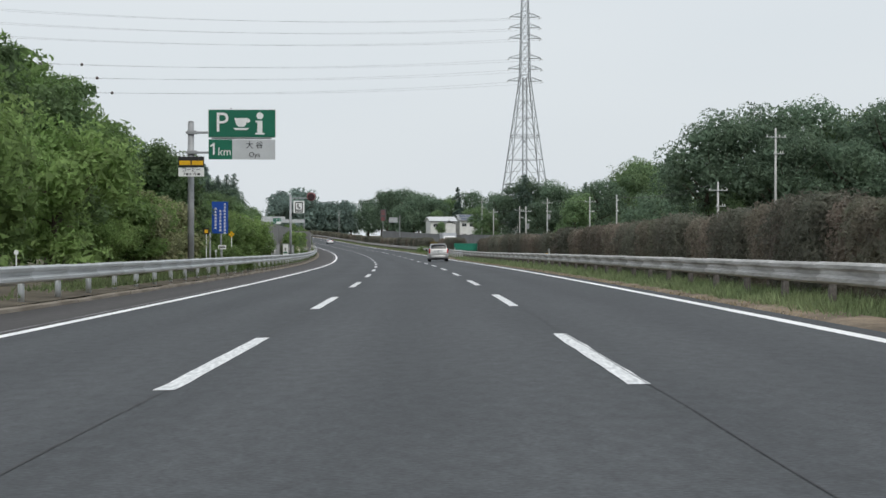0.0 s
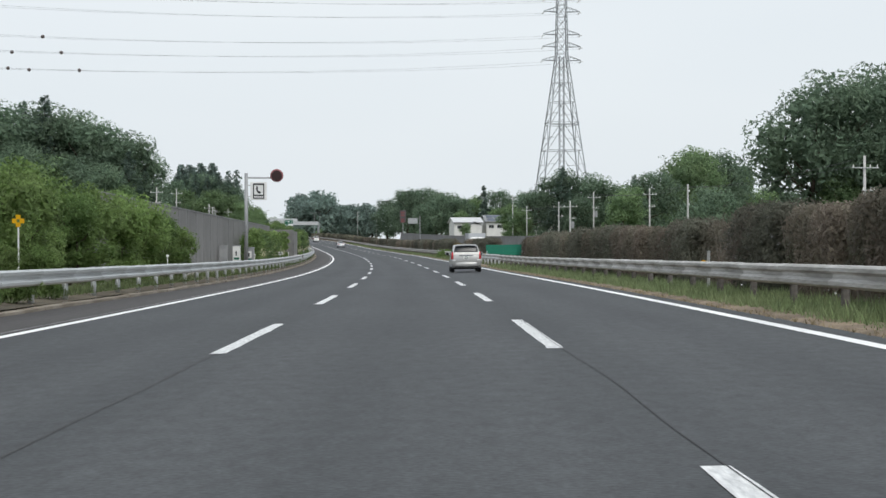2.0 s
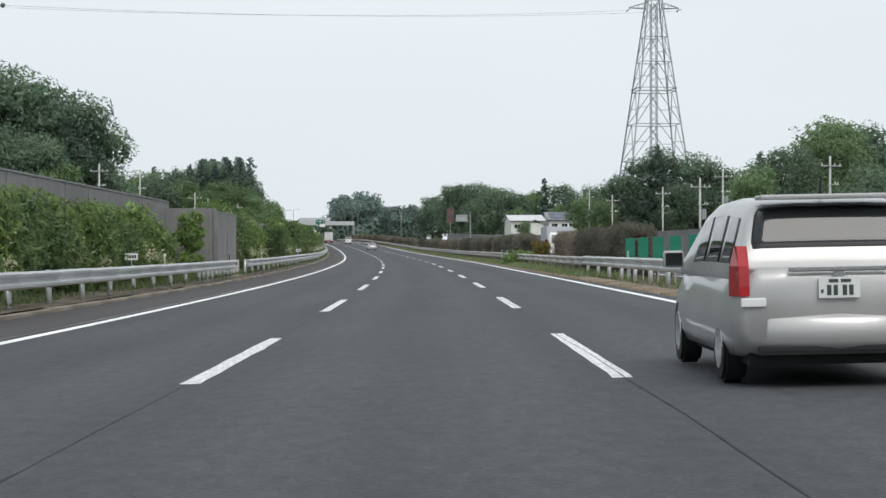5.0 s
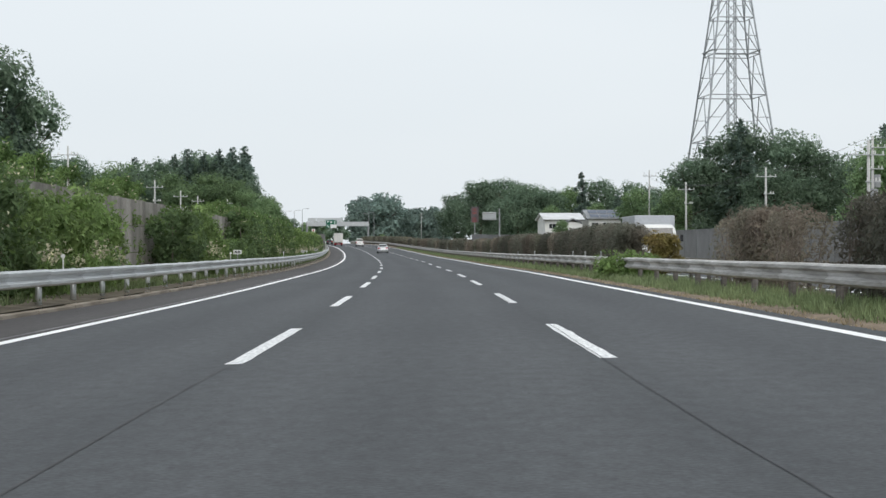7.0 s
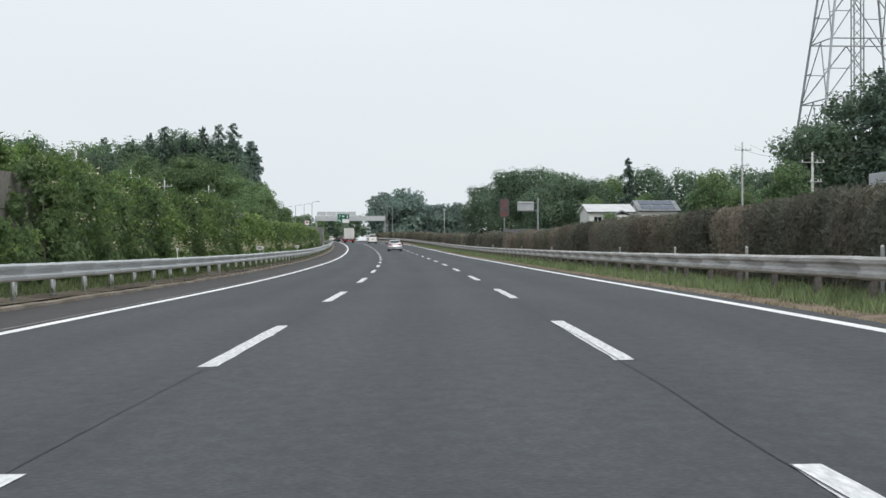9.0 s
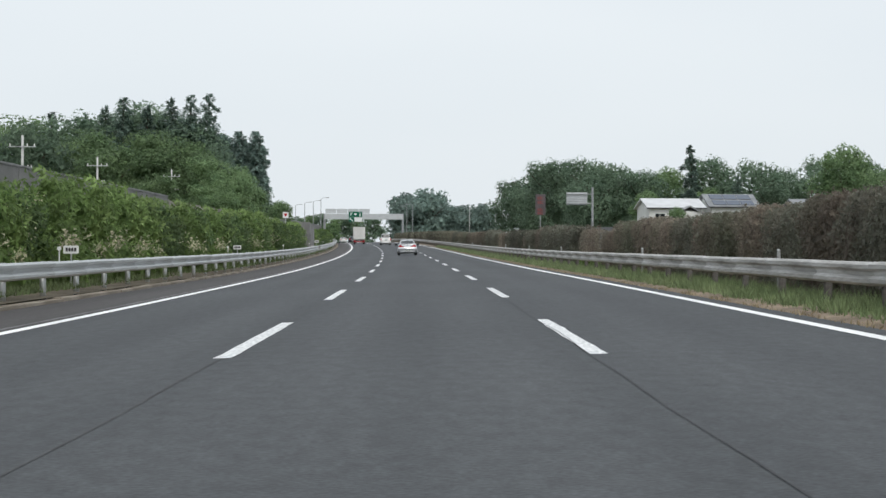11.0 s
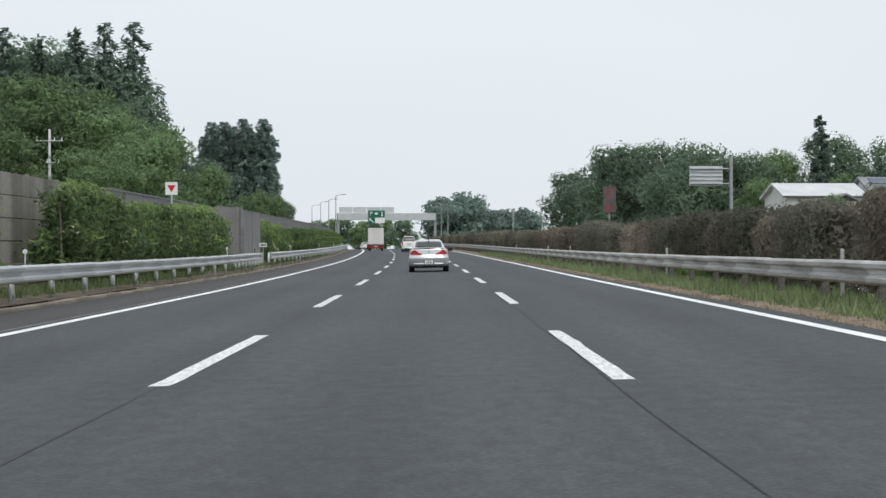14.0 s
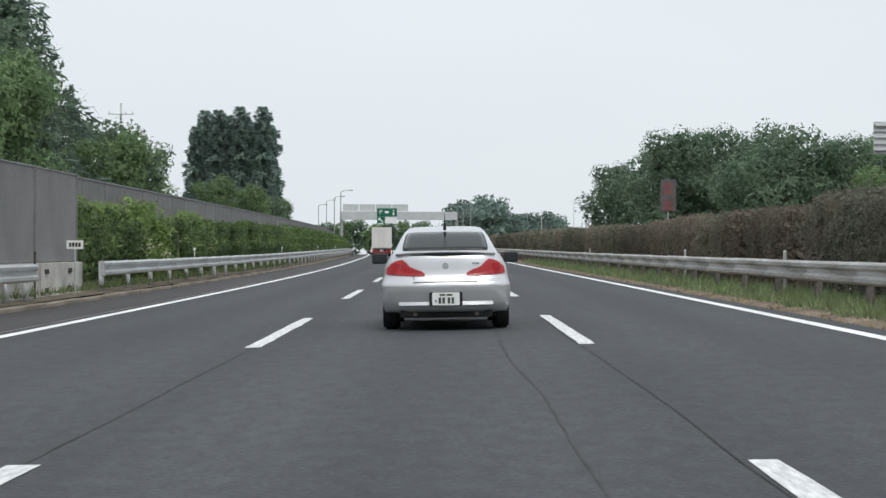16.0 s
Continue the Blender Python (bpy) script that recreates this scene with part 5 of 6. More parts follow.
bars([(0.47 + 0.11 * i, 0.55 + 0.11 * i, 4.28, 4.38) for i in range(5)], SIGN_WHITE, box_, -0.03)
part("bracket", boxes(((0.35, 0.08, 0.05), (0.15, 0.1, 5.0), 0.01), ((0.35, 0.08, 0.05), (0.15, 0.1, 4.35), 0.01)), POLE_GREY, tel)
lamp = part("lamp", tubes(((1.78, 0.18, 5.58), (1.78, 0.0, 5.58), 0.38, 0.38, 28)), RIM_RED, tel, "round lamp with a faded red rim", True)
part("lens", tubes(((1.78, 0.02, 5.58), (1.78, -0.03, 5.58), 0.315, 0.3, 28)), LAMP_DARK, lamp)
for s_, q_, w, h, m, lab in ((152.0, -10.08, 0.44, 1.47, POLE_GREY, "plain grey steel cabinet"), (152.0, -9.35, 0.42, 1.47, SIGN_WHITE, "white telephone cabinet with a dark green symbol"), (160.5, -9.22, 0.6, 1.36, POLE_GREY, "grey telephone cabinet with a pale front")):
    cab = thing("phone_cabinet", along(s_, q_), lab + " behind the guardrail", "cabinet", "roadside cabinets")
    part("body", boxes(((w, 0.4, h), (0, 0, h / 2), 0.015)), m, cab)
    part("lid", boxes(((w + 0.05, 0.46, 0.05), (0, 0, h + 0.02), 0.01)), POLE_GREY, cab)
    if q_ > -10:
        part("symbol", slab(rect(-0.15, 0.15, h - 0.62, h - 0.2), 0.008, offset=-0.212), SIGN_WHITE, cab)
        part("handset", slab(rect(-0.05, 0.03, h - 0.55, h - 0.3, 0.02), 0.006, offset=-0.22), SIGN_BLACK, cab)
        part("label_strip", slab(rect(-0.15, 0.15, h - 0.78, h - 0.66), 0.008, offset=-0.212), SIGN_GREEN, cab)

# white square sign with a red triangle above the wall
tri = thing("triangle_sign", along(464.2, -9.85), "white square sign with a red downward triangle above the hedge", "road sign")
part("post", tubes(((0, 0.05, -0.1), (0, 0.05, 3.2), 0.035, 0.035, 8)), ZINC, tri)
tp = part("panel", slab(rect(-0.24, 0.24, 3.1, 3.6, 0.02), 0.02), SIGN_WHITE, tri)
part("triangle", slab([(-0.16, 3.48), (0, 3.2), (0.16, 3.48)], 0.008, offset=-0.008), SIGN_RED, tp)

# back of a large sign on the far side, and a red lettered board
sb = thing("motorway_sign", along(529.0, 0), "back of a large motorway sign with ribs on a grey pole", "road sign")
part("pole", tubes(((23.0, 0, 0), (23.0, 0, 7.4), 0.14, 0.12, 12)), POLE_GREY, sb)
for z in (6.6, 5.5):
    part("arm", tubes(((23.1, 0, z), (20.0, 0, z), 0.05, 0.05, 8)), POLE_GREY, sb)
part("panel", slab(rect(19.95, 22.4, 5.35, 6.8), 0.03, offset=0.1), SIGN_GREY, sb)
for i in range(5):
    part("rib", boxes(((2.4, 0.07, 0.06), (21.17, 0.06, 5.5 + 0.29 * i), 0.005)), ZINC, sb)
FADED_RED = material("faded_red", (0.26, 0.07, 0.07), 0.7, vary=0.2, scale=1, fine=10)
rs = thing("red_signboard", along(698, 34.6), "tall dark signboard with red characters on a pole", "signboard")
part("pole", tubes(((0, 0.15, 0), (0, 0.15, 6.2), 0.14, 0.12, 10)), POLE_GREY, rs)
rp = part("panel", boxes(((2.1, 0.25, 4.2), (0, 0, 8.0), 0.04)), material("board_dark", (0.1, 0.085, 0.09), 0.6, vary=0.15, scale=1, fine=10), rs)
for z in (9.4, 8.5, 7.0, 6.3):
    bars([(-0.55, 0.55, z - 0.35, z - 0.2), (-0.5, 0.5, z + 0.0, z + 0.14), (-0.1, 0.1, z - 0.35, z + 0.3), (-0.6, -0.4, z - 0.3, z + 0.2)], FADED_RED, rp, -0.14)

# ---- gantry and street lamps ----
gan = thing("sign_gantry", along(735, 0, -0.65), "grey steel gantry over the carriageway with a green sign", "gantry")
for x in (-9.5, 8.0):
    part("column", tubes(((x, 0, -0.2), (x, 0, 7.1), 0.28, 0.25, 12)), POLE_GREY, gan)
part("beam", boxes(((17.6, 0.9, 1.25), (-0.75, 0, 6.45), 0.03)), SIGN_GREY, gan, "pale panelled beam")
for i in range(4):
    part("board", boxes(((2.4, 0.12, 1.05), (-8.1 + 2.5 * i, 0.2, 7.66), 0.02)), SIGN_GREY, gan)
gp = part("panel", slab(rect(-4.1, -1.1, 6.35, 7.55), 0.05, offset=-0.62), SIGN_GREEN, gan, "green service sign panel")
words("P", -3.55, 6.95, 0.95, SIGN_WHITE, gp, -0.635)
part("cup", slab([(-2.95, 7.15), (-2.85, 6.8), (-2.4, 6.8), (-2.3, 7.15)], 0.01, offset=-0.635), SIGN_WHITE, gp)
part("stem", slab(rect(-1.72, -1.5, 6.5, 7.0), 0.01, offset=-0.635), SIGN_WHITE, gp)
part("dot", slab(disc(-1.61, 7.22, 0.13), 0.01, offset=-0.635), SIGN_WHITE, gp)
ga = part("panel", slab(rect(-4.1, -2.9, 5.3, 6.25), 0.05, offset=-0.62), SIGN_GREEN, gan, "small green arrow panel")
part("arrow", slab([(-3.9, 6.1), (-3.5, 6.1), (-3.63, 5.97), (-3.1, 5.5), (-3.22, 5.38), (-3.76, 5.85), (-3.9, 5.7)], 0.01, offset=-0.635), SIGN_WHITE, ga)
part("panel", slab(rect(-2.85, -1.1, 5.3, 6.25), 0.05, offset=-0.62), SIGN_WHITE, gan, "white name panel")


def street_lamp(s, q, h, turn=0):
    ob = thing("street_lamp", along(s, q, 0, turn), "slender grey motorway lamp with a short arm", "street lamp", "street lamps near the service area")
    part("pole", tubes(((0, 0, 0), (0, 0, h - 0.3), 0.13, 0.08, 10)), POLE_GREY, ob)
    part("arm", tubes(((0, 0, h - 0.35), (0.5, 0, h - 0.05), 0.06, 0.05, 8), ((0.5, 0, h - 0.05), (1.4, 0, h), 0.05, 0.05, 8)), POLE_GREY, ob)
    part("head", boxes(((0.9, 0.3, 0.16), (1.6, 0, h), 0.04)), POLE_GREY, ob)


for s, q, h, t in ((770, -9.9, 10.8, 0), (810, -11.2, 11, 0), (850, -12.8, 11.5, 0), (900, -14.5, 12, 0), (900, 20, 11.6, 180), (860, 18.6, 11.2, 180)):
    street_lamp(s, q, h, t)


# ---- power lines ----
def pylon(m):
    ob = thing("pylon", m, "tall grey steel lattice electricity pylon with six cross arms", "pylon")
    def half(z):
        return 5.9 - 4.8 * z / 38 if z < 38 else 1.1 - 0.35 * (z - 38) / 17
    levels = [0, 7.5, 14, 19.5, 24.5, 29, 32.8, 36, 38.6, 41, 43.4, 45.8, 48.2, 50.6, 53, 55.5]
    corners = [(-1, -1), (1, -1), (1, 1), (-1, 1)]
    for cx, cy in corners:
        bm = bmesh.new()
        tube(bm, (cx * half(0), cy * half(0), 0), (cx * half(38), cy * half(38), 38), 0.14, 0.1, 5)
        tube(bm, (cx * half(38), cy * half(38), 37.9), (cx * half(55.5), cy * half(55.5), 55.5), 0.1, 0.07, 5)
        part("leg", bm, LATTICE, ob)
    for f in range(4):
        (ax, ay), (bx, by) = corners[f], corners[(f + 1) % 4]
        bm = bmesh.new()
        for z0, z1 in zip(levels, levels[1:]):
            a, b = half(z0), half(z1)
            r = 0.06 if z0 < 30 else 0.045
            mid = (z0 + z1) / 2
            c = half(mid)
            if z0 < 33:
                cx, cy = (ax + bx) / 2 * b, (ay + by) / 2 * b
                tube(bm, (ax * a, ay * a, z0), (cx, cy, z1), r, None, 4)
                tube(bm, (bx * a, by * a, z0), (cx, cy, z1), r, None, 4)
                tube(bm, (ax * c, ay * c, mid), ((ax * 3 + bx) / 4 * c, (ay * 3 + by) / 4 * c, mid), r * 0.7, None, 4)
                tube(bm, (bx * c, by * c, mid), ((bx * 3 + ax) / 4 * c, (by * 3 + ay) / 4 * c, mid), r * 0.7, None, 4)
            else:
                tube(bm, (ax * a, ay * a, z0), (bx * b, by * b, z1), r, None, 4)
                tube(bm, (bx * a, by * a, z0), (ax * b, ay * b, z1), r, None, 4)
            tube(bm, (ax * b, ay * b, z1), (bx * b, by * b, z1), r, None, 4)
        part("bracing", bm, LATTICE, ob)
    core = bmesh.new()
    for x in (-0.45, 0.45):
        for y in (-0.45, 0.45):
            tube(core, (x, y, 0), (x, y, 38), 0.07, None, 4)
    for i in range(38):
        tube(core, (-0.45, -0.45, i), (0.45, -0.45, i + 1), 0.035, None, 4)
        tube(core, (0.45, 0.45, i), (-0.45, 0.45, i + 1), 0.035, None, 4)
    part("ladder_shaft", core, LATTICE, ob)
    for i, z in enumerate((37.2, 39.9, 42.3, 46.8, 49.2, 51.6)):
        reach = 3.9 - 0.1 * i
        for side in (-1, 1):
            bm = bmesh.new()
            for y in (-0.8, 0.8):
                tube(bm, (side * 0.9, y, z), (side * reach, 0, z + 0.1), 0.06, None, 4)
                tube(bm, (side * 0.9, y, z + 1.0), (side * reach, 0, z + 0.15), 0.05, None, 4)
            for k in range(3):
                x = 0.9 + (reach - 0.9) * (k + 1) / 4
                tube(bm, (side * x, 0, z), (side * x, 0, z + 1.0 * (1 - (k + 1) / 4)), 0.04, None, 4)
            arm = part("cross_arm", bm, LATTICE, ob)
            part("insulator", tubes(((side * reach, -0.2, z - 0.1), (side * reach, -1.4, z - 0.3), 0.09, 0.09, 6), ((side * reach, 0.2, z - 0.1), (side * reach, 1.4, z - 0.3), 0.09, 0.09, 6)), PORCELAIN, arm)
    w25 = half(25) + 0.15
    part("platform", boxes(((2 * w25, 0.3, 0.08), (0, -w25, 25.0), 0), ((2 * w25, 0.3, 0.08), (0, w25, 25.0), 0), ((0.3, 2 * w25 - 0.3, 0.08), (-w25, 0, 25.0), 0), ((0.3, 2 * w25 - 0.3, 0.08), (w25, 0, 25.0), 0)), LATTICE, ob)
    return ob


PYLON_AT = along(418, 42.0, 0, 3)
pylon(PYLON_AT)


def cable(a, b, sag, r, name, label, parent=None):
    cu = bpy.data.curves.new(name, 'CURVE')
    cu.dimensions, cu.bevel_depth, cu.bevel_resolution = '3D', r, 0
    sp = cu.splines.new('POLY')
    n = 28
    sp.points.add(n)
    for i in range(n + 1):
        f = i / n
        p = Vector(a).lerp(Vector(b), f)
        sp.points[i].co = (p.x, p.y, p.z - sag * 4 * f * (1 - f), 1)
    cu.materials.append(WIRE)
    tmp = bpy.data.objects.new(name, cu)
    scene.collection.objects.link(tmp)
    me = bpy.data.meshes.new_from_object(tmp.evaluated_get(bpy.context.evaluated_depsgraph_get()))
    bpy.data.objects.remove(tmp)
    bpy.data.curves.remove(cu)
    return tagged(part(name, me, None, parent), label, "power line", "overhead power lines")


for i, z in enumerate((37.2, 39.9, 42.3, 46.8, 49.2, 51.6)):
    for side in (-1, 1):
        a = PYLON_AT @ Vector((side * (3.9 - 0.1 * i), 0, z - 0.3))
        b = Vector((a.x - 250, a.y - 190, a.z - 2))
        wire = cable(a, b, 8, 0.014, "power_line", "thin dark high-voltage line across the sky")
        if i < 3:
            for f in (0.36, 0.4):
                p = a.lerp(b, f + 0.01 * i)
                p.z -= 8 * 4 * (f + 0.01 * i) * (1 - f - 0.01 * i)
                bm = bmesh.new()
                bmesh.ops.create_icosphere(bm, subdivisions=2, radius=0.3, matrix=Matrix.Translation(p))
                part("marker_ball", bm, BALLS, wire)


def utility_pole(s, q, h, turn=0, arms=2, lamp=False):
    ob = thing("utility_pole", along(s, q, 0, turn), "grey concrete utility pole with steel cross arms and insulators", "utility pole", "utility poles")
    part("pole", tubes(((0, 0, -0.2), (0, 0, h), 0.13, 0.08, 10)), POLE_CONC, ob, smooth=True)
    for k in range(arms):
        z = h - 0.8 - 1.5 * k
        arm = part("cross_arm", boxes(((1.9 - 0.9 * k, 0.07, 0.07), (0.25 * k, -0.12, z), 0.01)), ZINC, ob)
        for x in (-0.85, 0.35, 0.85):
            part("insulator", tubes(((x * (1 - 0.55 * k) + 0.25 * k, -0.12, z + 0.03), (x * (1 - 0.55 * k) + 0.25 * k, -0.12, z + 0.22), 0.05, 0.035, 8)), PORCELAIN, arm)
    if lamp:
        part("transformer", tubes(((0.32, 0, h - 3.6), (0.32, 0, h - 2.7), 0.25, 0.25, 12)), POLE_GREY, ob)


for s, q, h, t, lamp in ((169, 30.8, 7.4, 10, False), (161, 34.5, 12.0, 8, False), (254, 33.9, 8.2, 75, False), (292, 25.6, 7.2, 15, True), (352, 32.0, 8.2, 10, False), (391, 31.6, 8.2, 5, False),
                         (431, 33.9, 11.0, 20, False), (318, 32.5, 9.0, 5, True), (280, 34, 8.5, 20, False), (399, -26.3, 8.7, 0, False), (520.5, -25.3, 9.0, 0, False), (479, -27.6, 8.7, 5, False), (583, -22.2, 11.4, 10, False),
                         (360, -30, 10.5, 5, False), (330, -31, 10, 0, True), (440, -27, 8.6, 0, False), (557, -31, 8, 10, False), (1010, 52.0, 14, 10, False), (1005, 61.0, 17, 10, False)):
    utility_pole(s, q, h, t, 2, lamp)
LP = [at(s, q, h - 0.3) for s, q, h in ((169, 30.8, 7.4), (254, 33.9, 8.2), (318, 32.5, 9.0), (352, 32.0, 8.2), (391, 31.6, 8.2), (431, 33.9, 11.0))]
for a, b in zip(LP, LP[1:]):
    for dx in (-0.8, 0.8):
        cable(a + Vector((dx, 0, 0)), b + Vector((dx, 0, 0)), 0.5, 0.012, "service_line", "thin dark service line between poles")


# ---- houses ----
def house(m, w, d, eave, ridge, label, roof_mat, panels=False, porch=False):
    """Its front wall at y = 0; the ridge runs across, so that one roof slope looks to the front."""
    ob = thing("house", m, label, "house", "houses beyond the motorway")
    part("wall", boxes(((w, d, eave), (0, d / 2, eave / 2), 0.02)), PLASTER, ob)
    o = 0.45

    def saddle(hw, y0, y1, lo, hi):
        bm = bmesh.new()
        mid = (y0 + y1) / 2
        prof = [(y0 - o, lo - 0.1), (mid, hi), (y1 + o, lo - 0.1), (y1 + o, lo - 0.3), (mid, hi - 0.2), (y0 - o, lo - 0.3)]
        a, b = ([bm.verts.new((x, y, z)) for y, z in prof] for x in (-hw - o, hw + o))
        bm.faces.new(a)
        bm.faces.new(list(reversed(b)))
        for i in range(6):
            bm.faces.new((a[i], b[i], b[(i + 1) % 6], a[(i + 1) % 6]))
        bmesh.ops.recalc_face_normals(bm, faces=bm.faces)
        return bm
    roof = part("roof", saddle(w / 2, 0, d, eave, ridge), roof_mat, ob)
    for sx in (-1, 1):
        bm = bmesh.new()
        row = [[bm.verts.new((sx * (w / 2 - k), y, z)) for y, z in ((0.02, eave - 0.12), (d - 0.02, eave - 0.12), (d / 2, ridge - 0.25))] for k in (0.004, 0.2)]
        bm.faces.new(row[0])
        bm.faces.new(row[1])
        for i in range(3):
            bm.faces.new((row[0][i], row[0][(i + 1) % 3], row[1][(i + 1) % 3], row[1][i]))
        bmesh.ops.recalc_face_normals(bm, faces=bm.faces)
        part("gable", bm, PLASTER, ob)
    part("gutter", tubes(((-w / 2 - o, -o - 0.05, eave - 0.24), (w / 2 + o, -o - 0.05, eave - 0.24), 0.07, 0.07, 6)), TRIM, ob, "dark gutter along the eave")
    if panels:
        rise = math.degrees(math.atan2(ridge - eave + 0.1, d / 2 + o))
        for i in range(3):
            for j in range(2):
                pn = part("solar_panel", boxes(((w * 0.28, (d / 2) * 0.42, 0.06), (0, 0, 0), 0.01)), SOLAR, roof)
                f = 0.27 + 0.46 * j
                pn.matrix_basis = pose(-w * 0.3 + w * 0.3 * i, -o + (d / 2 + o) * f, eave - 0.1 + (ridge - eave + 0.1) * f + 0.06, rise, 0, 0)
    if porch:
        part("porch_wall", boxes(((w * 0.42, 1.8, eave - 0.7), (w * 0.2, -0.9, (eave - 0.7) / 2), 0.02)), PLASTER, ob)
        bm = bmesh.new()
        x0, x1, lo, hi = w * 0.2 - w * 0.25, w * 0.2 + w * 0.25, eave - 0.85, eave + 0.1
        prof = [(x0, lo), ((x0 + x1) / 2, hi), (x1, lo), (x1, lo - 0.18), ((x0 + x1) / 2, hi - 0.18), (x0, lo - 0.18)]
        a, b = ([bm.verts.new((x, y, z)) for x, z in prof] for y in (-2.1, 0.3))
        bm.faces.new(a)
        bm.faces.new(list(reversed(b)))
        for i in range(6):
            bm.faces.new((a[i], b[i], b[(i + 1) % 6], a[(i + 1) % 6]))
        bmesh.ops.recalc_face_normals(bm, faces=bm.faces)
        part("porch_roof", bm, ROOF_TILE, ob, "small grey gabled porch roof")
    for x in (-w * 0.3, w * 0.05, w * 0.32):
        for z in (1.3, eave - 1.5):
            win = part("window", boxes(((1.5, 0.1, 1.1), (x, -0.02, z), 0.01)), SIGN_WHITE, ob)
            part("pane", boxes(((0.66, 0.06, 0.95), (x - 0.36, -0.05, z), 0), ((0.66, 0.06, 0.95), (x + 0.36, -0.05, z), 0)), PANE, win)
    return ob


house(along(580, 41.4, 0, 4), 7.9, 8.0, 5.9, 7.2, "white two-storey house with a pale metal roof", ROOF_PALE, False, True)
house(along(582, 50.3, 0, 4), 6.9, 8.0, 6.1, 7.9, "white house with solar panels on its grey roof", ROOF_TILE, True)
house(along(570, 61.5, 0, 4), 9.0, 8.0, 5.6, 7.0, "pale house with a grey roof behind the hedge", ROOF_TILE)


# ---- vehicles ----
PLATE_INK = material("plate_ink", (0.05, 0.075, 0.065), 0.5, vary=0.1, scale=4, fine=40)

def loft(stations, ring):
    """A closed skin through rings of points; stations: what ring() takes."""
    bm = bmesh.new()
    rows = [[bm.verts.new(v) for v in ring(*st)] for st in stations]
    n = len(rows[0])
    for a, b in zip(rows, rows[1:]):
        for i in range(n):
            bm.faces.new((a[i], a[(i + 1) % n], b[(i + 1) % n], b[i]))
    bm.faces.new(list(reversed(rows[0])))
    bm.faces.new(rows[-1])
    bmesh.ops.recalc_face_normals(bm, faces=bm.faces)
    return bm


def body_ring(y, w, zl, zh):
    h = zh - zl
    half = [(0, zl), (0.72 * w, zl), (0.93 * w, zl + 0.06 * h), (0.99 * w, zl + 0.2 * h), (w, zl + 0.42 * h), (0.985 * w, zl + 0.62 * h), (0.955 * w, zl + 0.8 * h), (0.9 * w, zl + 0.93 * h), (0.8 * w, zh), (0.45 * w, zh + 0.012)]
    return [(x, y, z) for x, z in half] + [(0, y, zh + 0.016)] + [(-x, y, z) for x, z in reversed(half[1:])]


def wheel(parent, x, y, r, w, rim=CHROME):
    bm = bmesh.new()
    tube(bm, (x - w / 2, y, r), (x + w / 2, y, r), r, None, 28)
    bmesh.ops.bevel(bm, geom=[e for e in bm.edges if abs(e.calc_face_angle(0)) > 1.2], offset=0.03, segments=2, affect='EDGES')
    ty = part("wheel", bm, RUBBER, parent, "black tyre on an alloy rim")
    out = 1 if x > 0 else -1
    rm = bmesh.new()
    tube(rm, (x + out * (w / 2 - 0.03), y, r), (x + out * (w / 2 + 0.006), y, r), r * 0.66, r * 0.62, 24)
    part("rim", rm, rim, ty)


def quad_plate(corners, thick=0.012):
    bm = bmesh.new()
    v = [Vector(c) for c in corners]
    n = (v[1] - v[0]).cross(v[3] - v[0]).normalized() * thick
    a, b = [bm.verts.new(p) for p in v], [bm.verts.new(p - n) for p in v]
    bm.faces.new(a)
    bm.faces.new(list(reversed(b)))
    for i in range(4):
        bm.faces.new((a[i], b[i], b[(i + 1) % 4], a[(i + 1) % 4]))
    bmesh.ops.recalc_face_normals(bm, faces=bm.faces)
    return bm


def plate(parent, z, y, w=0.33, h=0.165):
    pl = part("number_plate", slab(rect(-w / 2, w / 2, z - h / 2, z + h / 2, 0.01), 0.012, offset=y), SIGN_WHITE, parent, "white number plate with dark bars")
    digits = [(-0.1 + 0.052 * i + (0.02 if i > 1 else 0), -0.066 + 0.052 * i + (0.02 if i > 1 else 0), z - 0.062, z + 0.02) for i in range(4)]
    bars([(-0.085, -0.01, z + 0.042, z + 0.066), (0.01, 0.09, z + 0.042, z + 0.066), (-0.148, -0.128, z - 0.045, z - 0.015)] + digits, PLATE_INK, pl, y - 0.004)


def sheet(rows, back):
    """A thin closed shell from a grid of points and the way to its back."""
    bm = bmesh.new()
    back = Vector(back)
    f = [[bm.verts.new(v) for v in r] for r in rows]
    b = [[bm.verts.new(Vector(v) + back) for v in r] for r in rows]
    n, m = len(rows), len(rows[0])
    for i in range(n - 1):
        for j in range(m - 1):
            bm.faces.new((f[i][j], f[i][j + 1], f[i + 1][j + 1], f[i + 1][j]))
            bm.faces.new((b[i][j], b[i + 1][j], b[i + 1][j + 1], b[i][j + 1]))
    rim = [(0, j) for j in range(m)] + [(i, m - 1) for i in range(1, n)] + [(n - 1, j) for j in range(m - 2, -1, -1)] + [(i, 0) for i in range(n - 2, 0, -1)]
    for (i, j), (k, l) in zip(rim, rim[1:] + rim[:1]):
        bm.faces.new((f[i][j], b[i][j], b[k][l], f[k][l]))
    bmesh.ops.recalc_face_normals(bm, faces=bm.faces)
    return bm


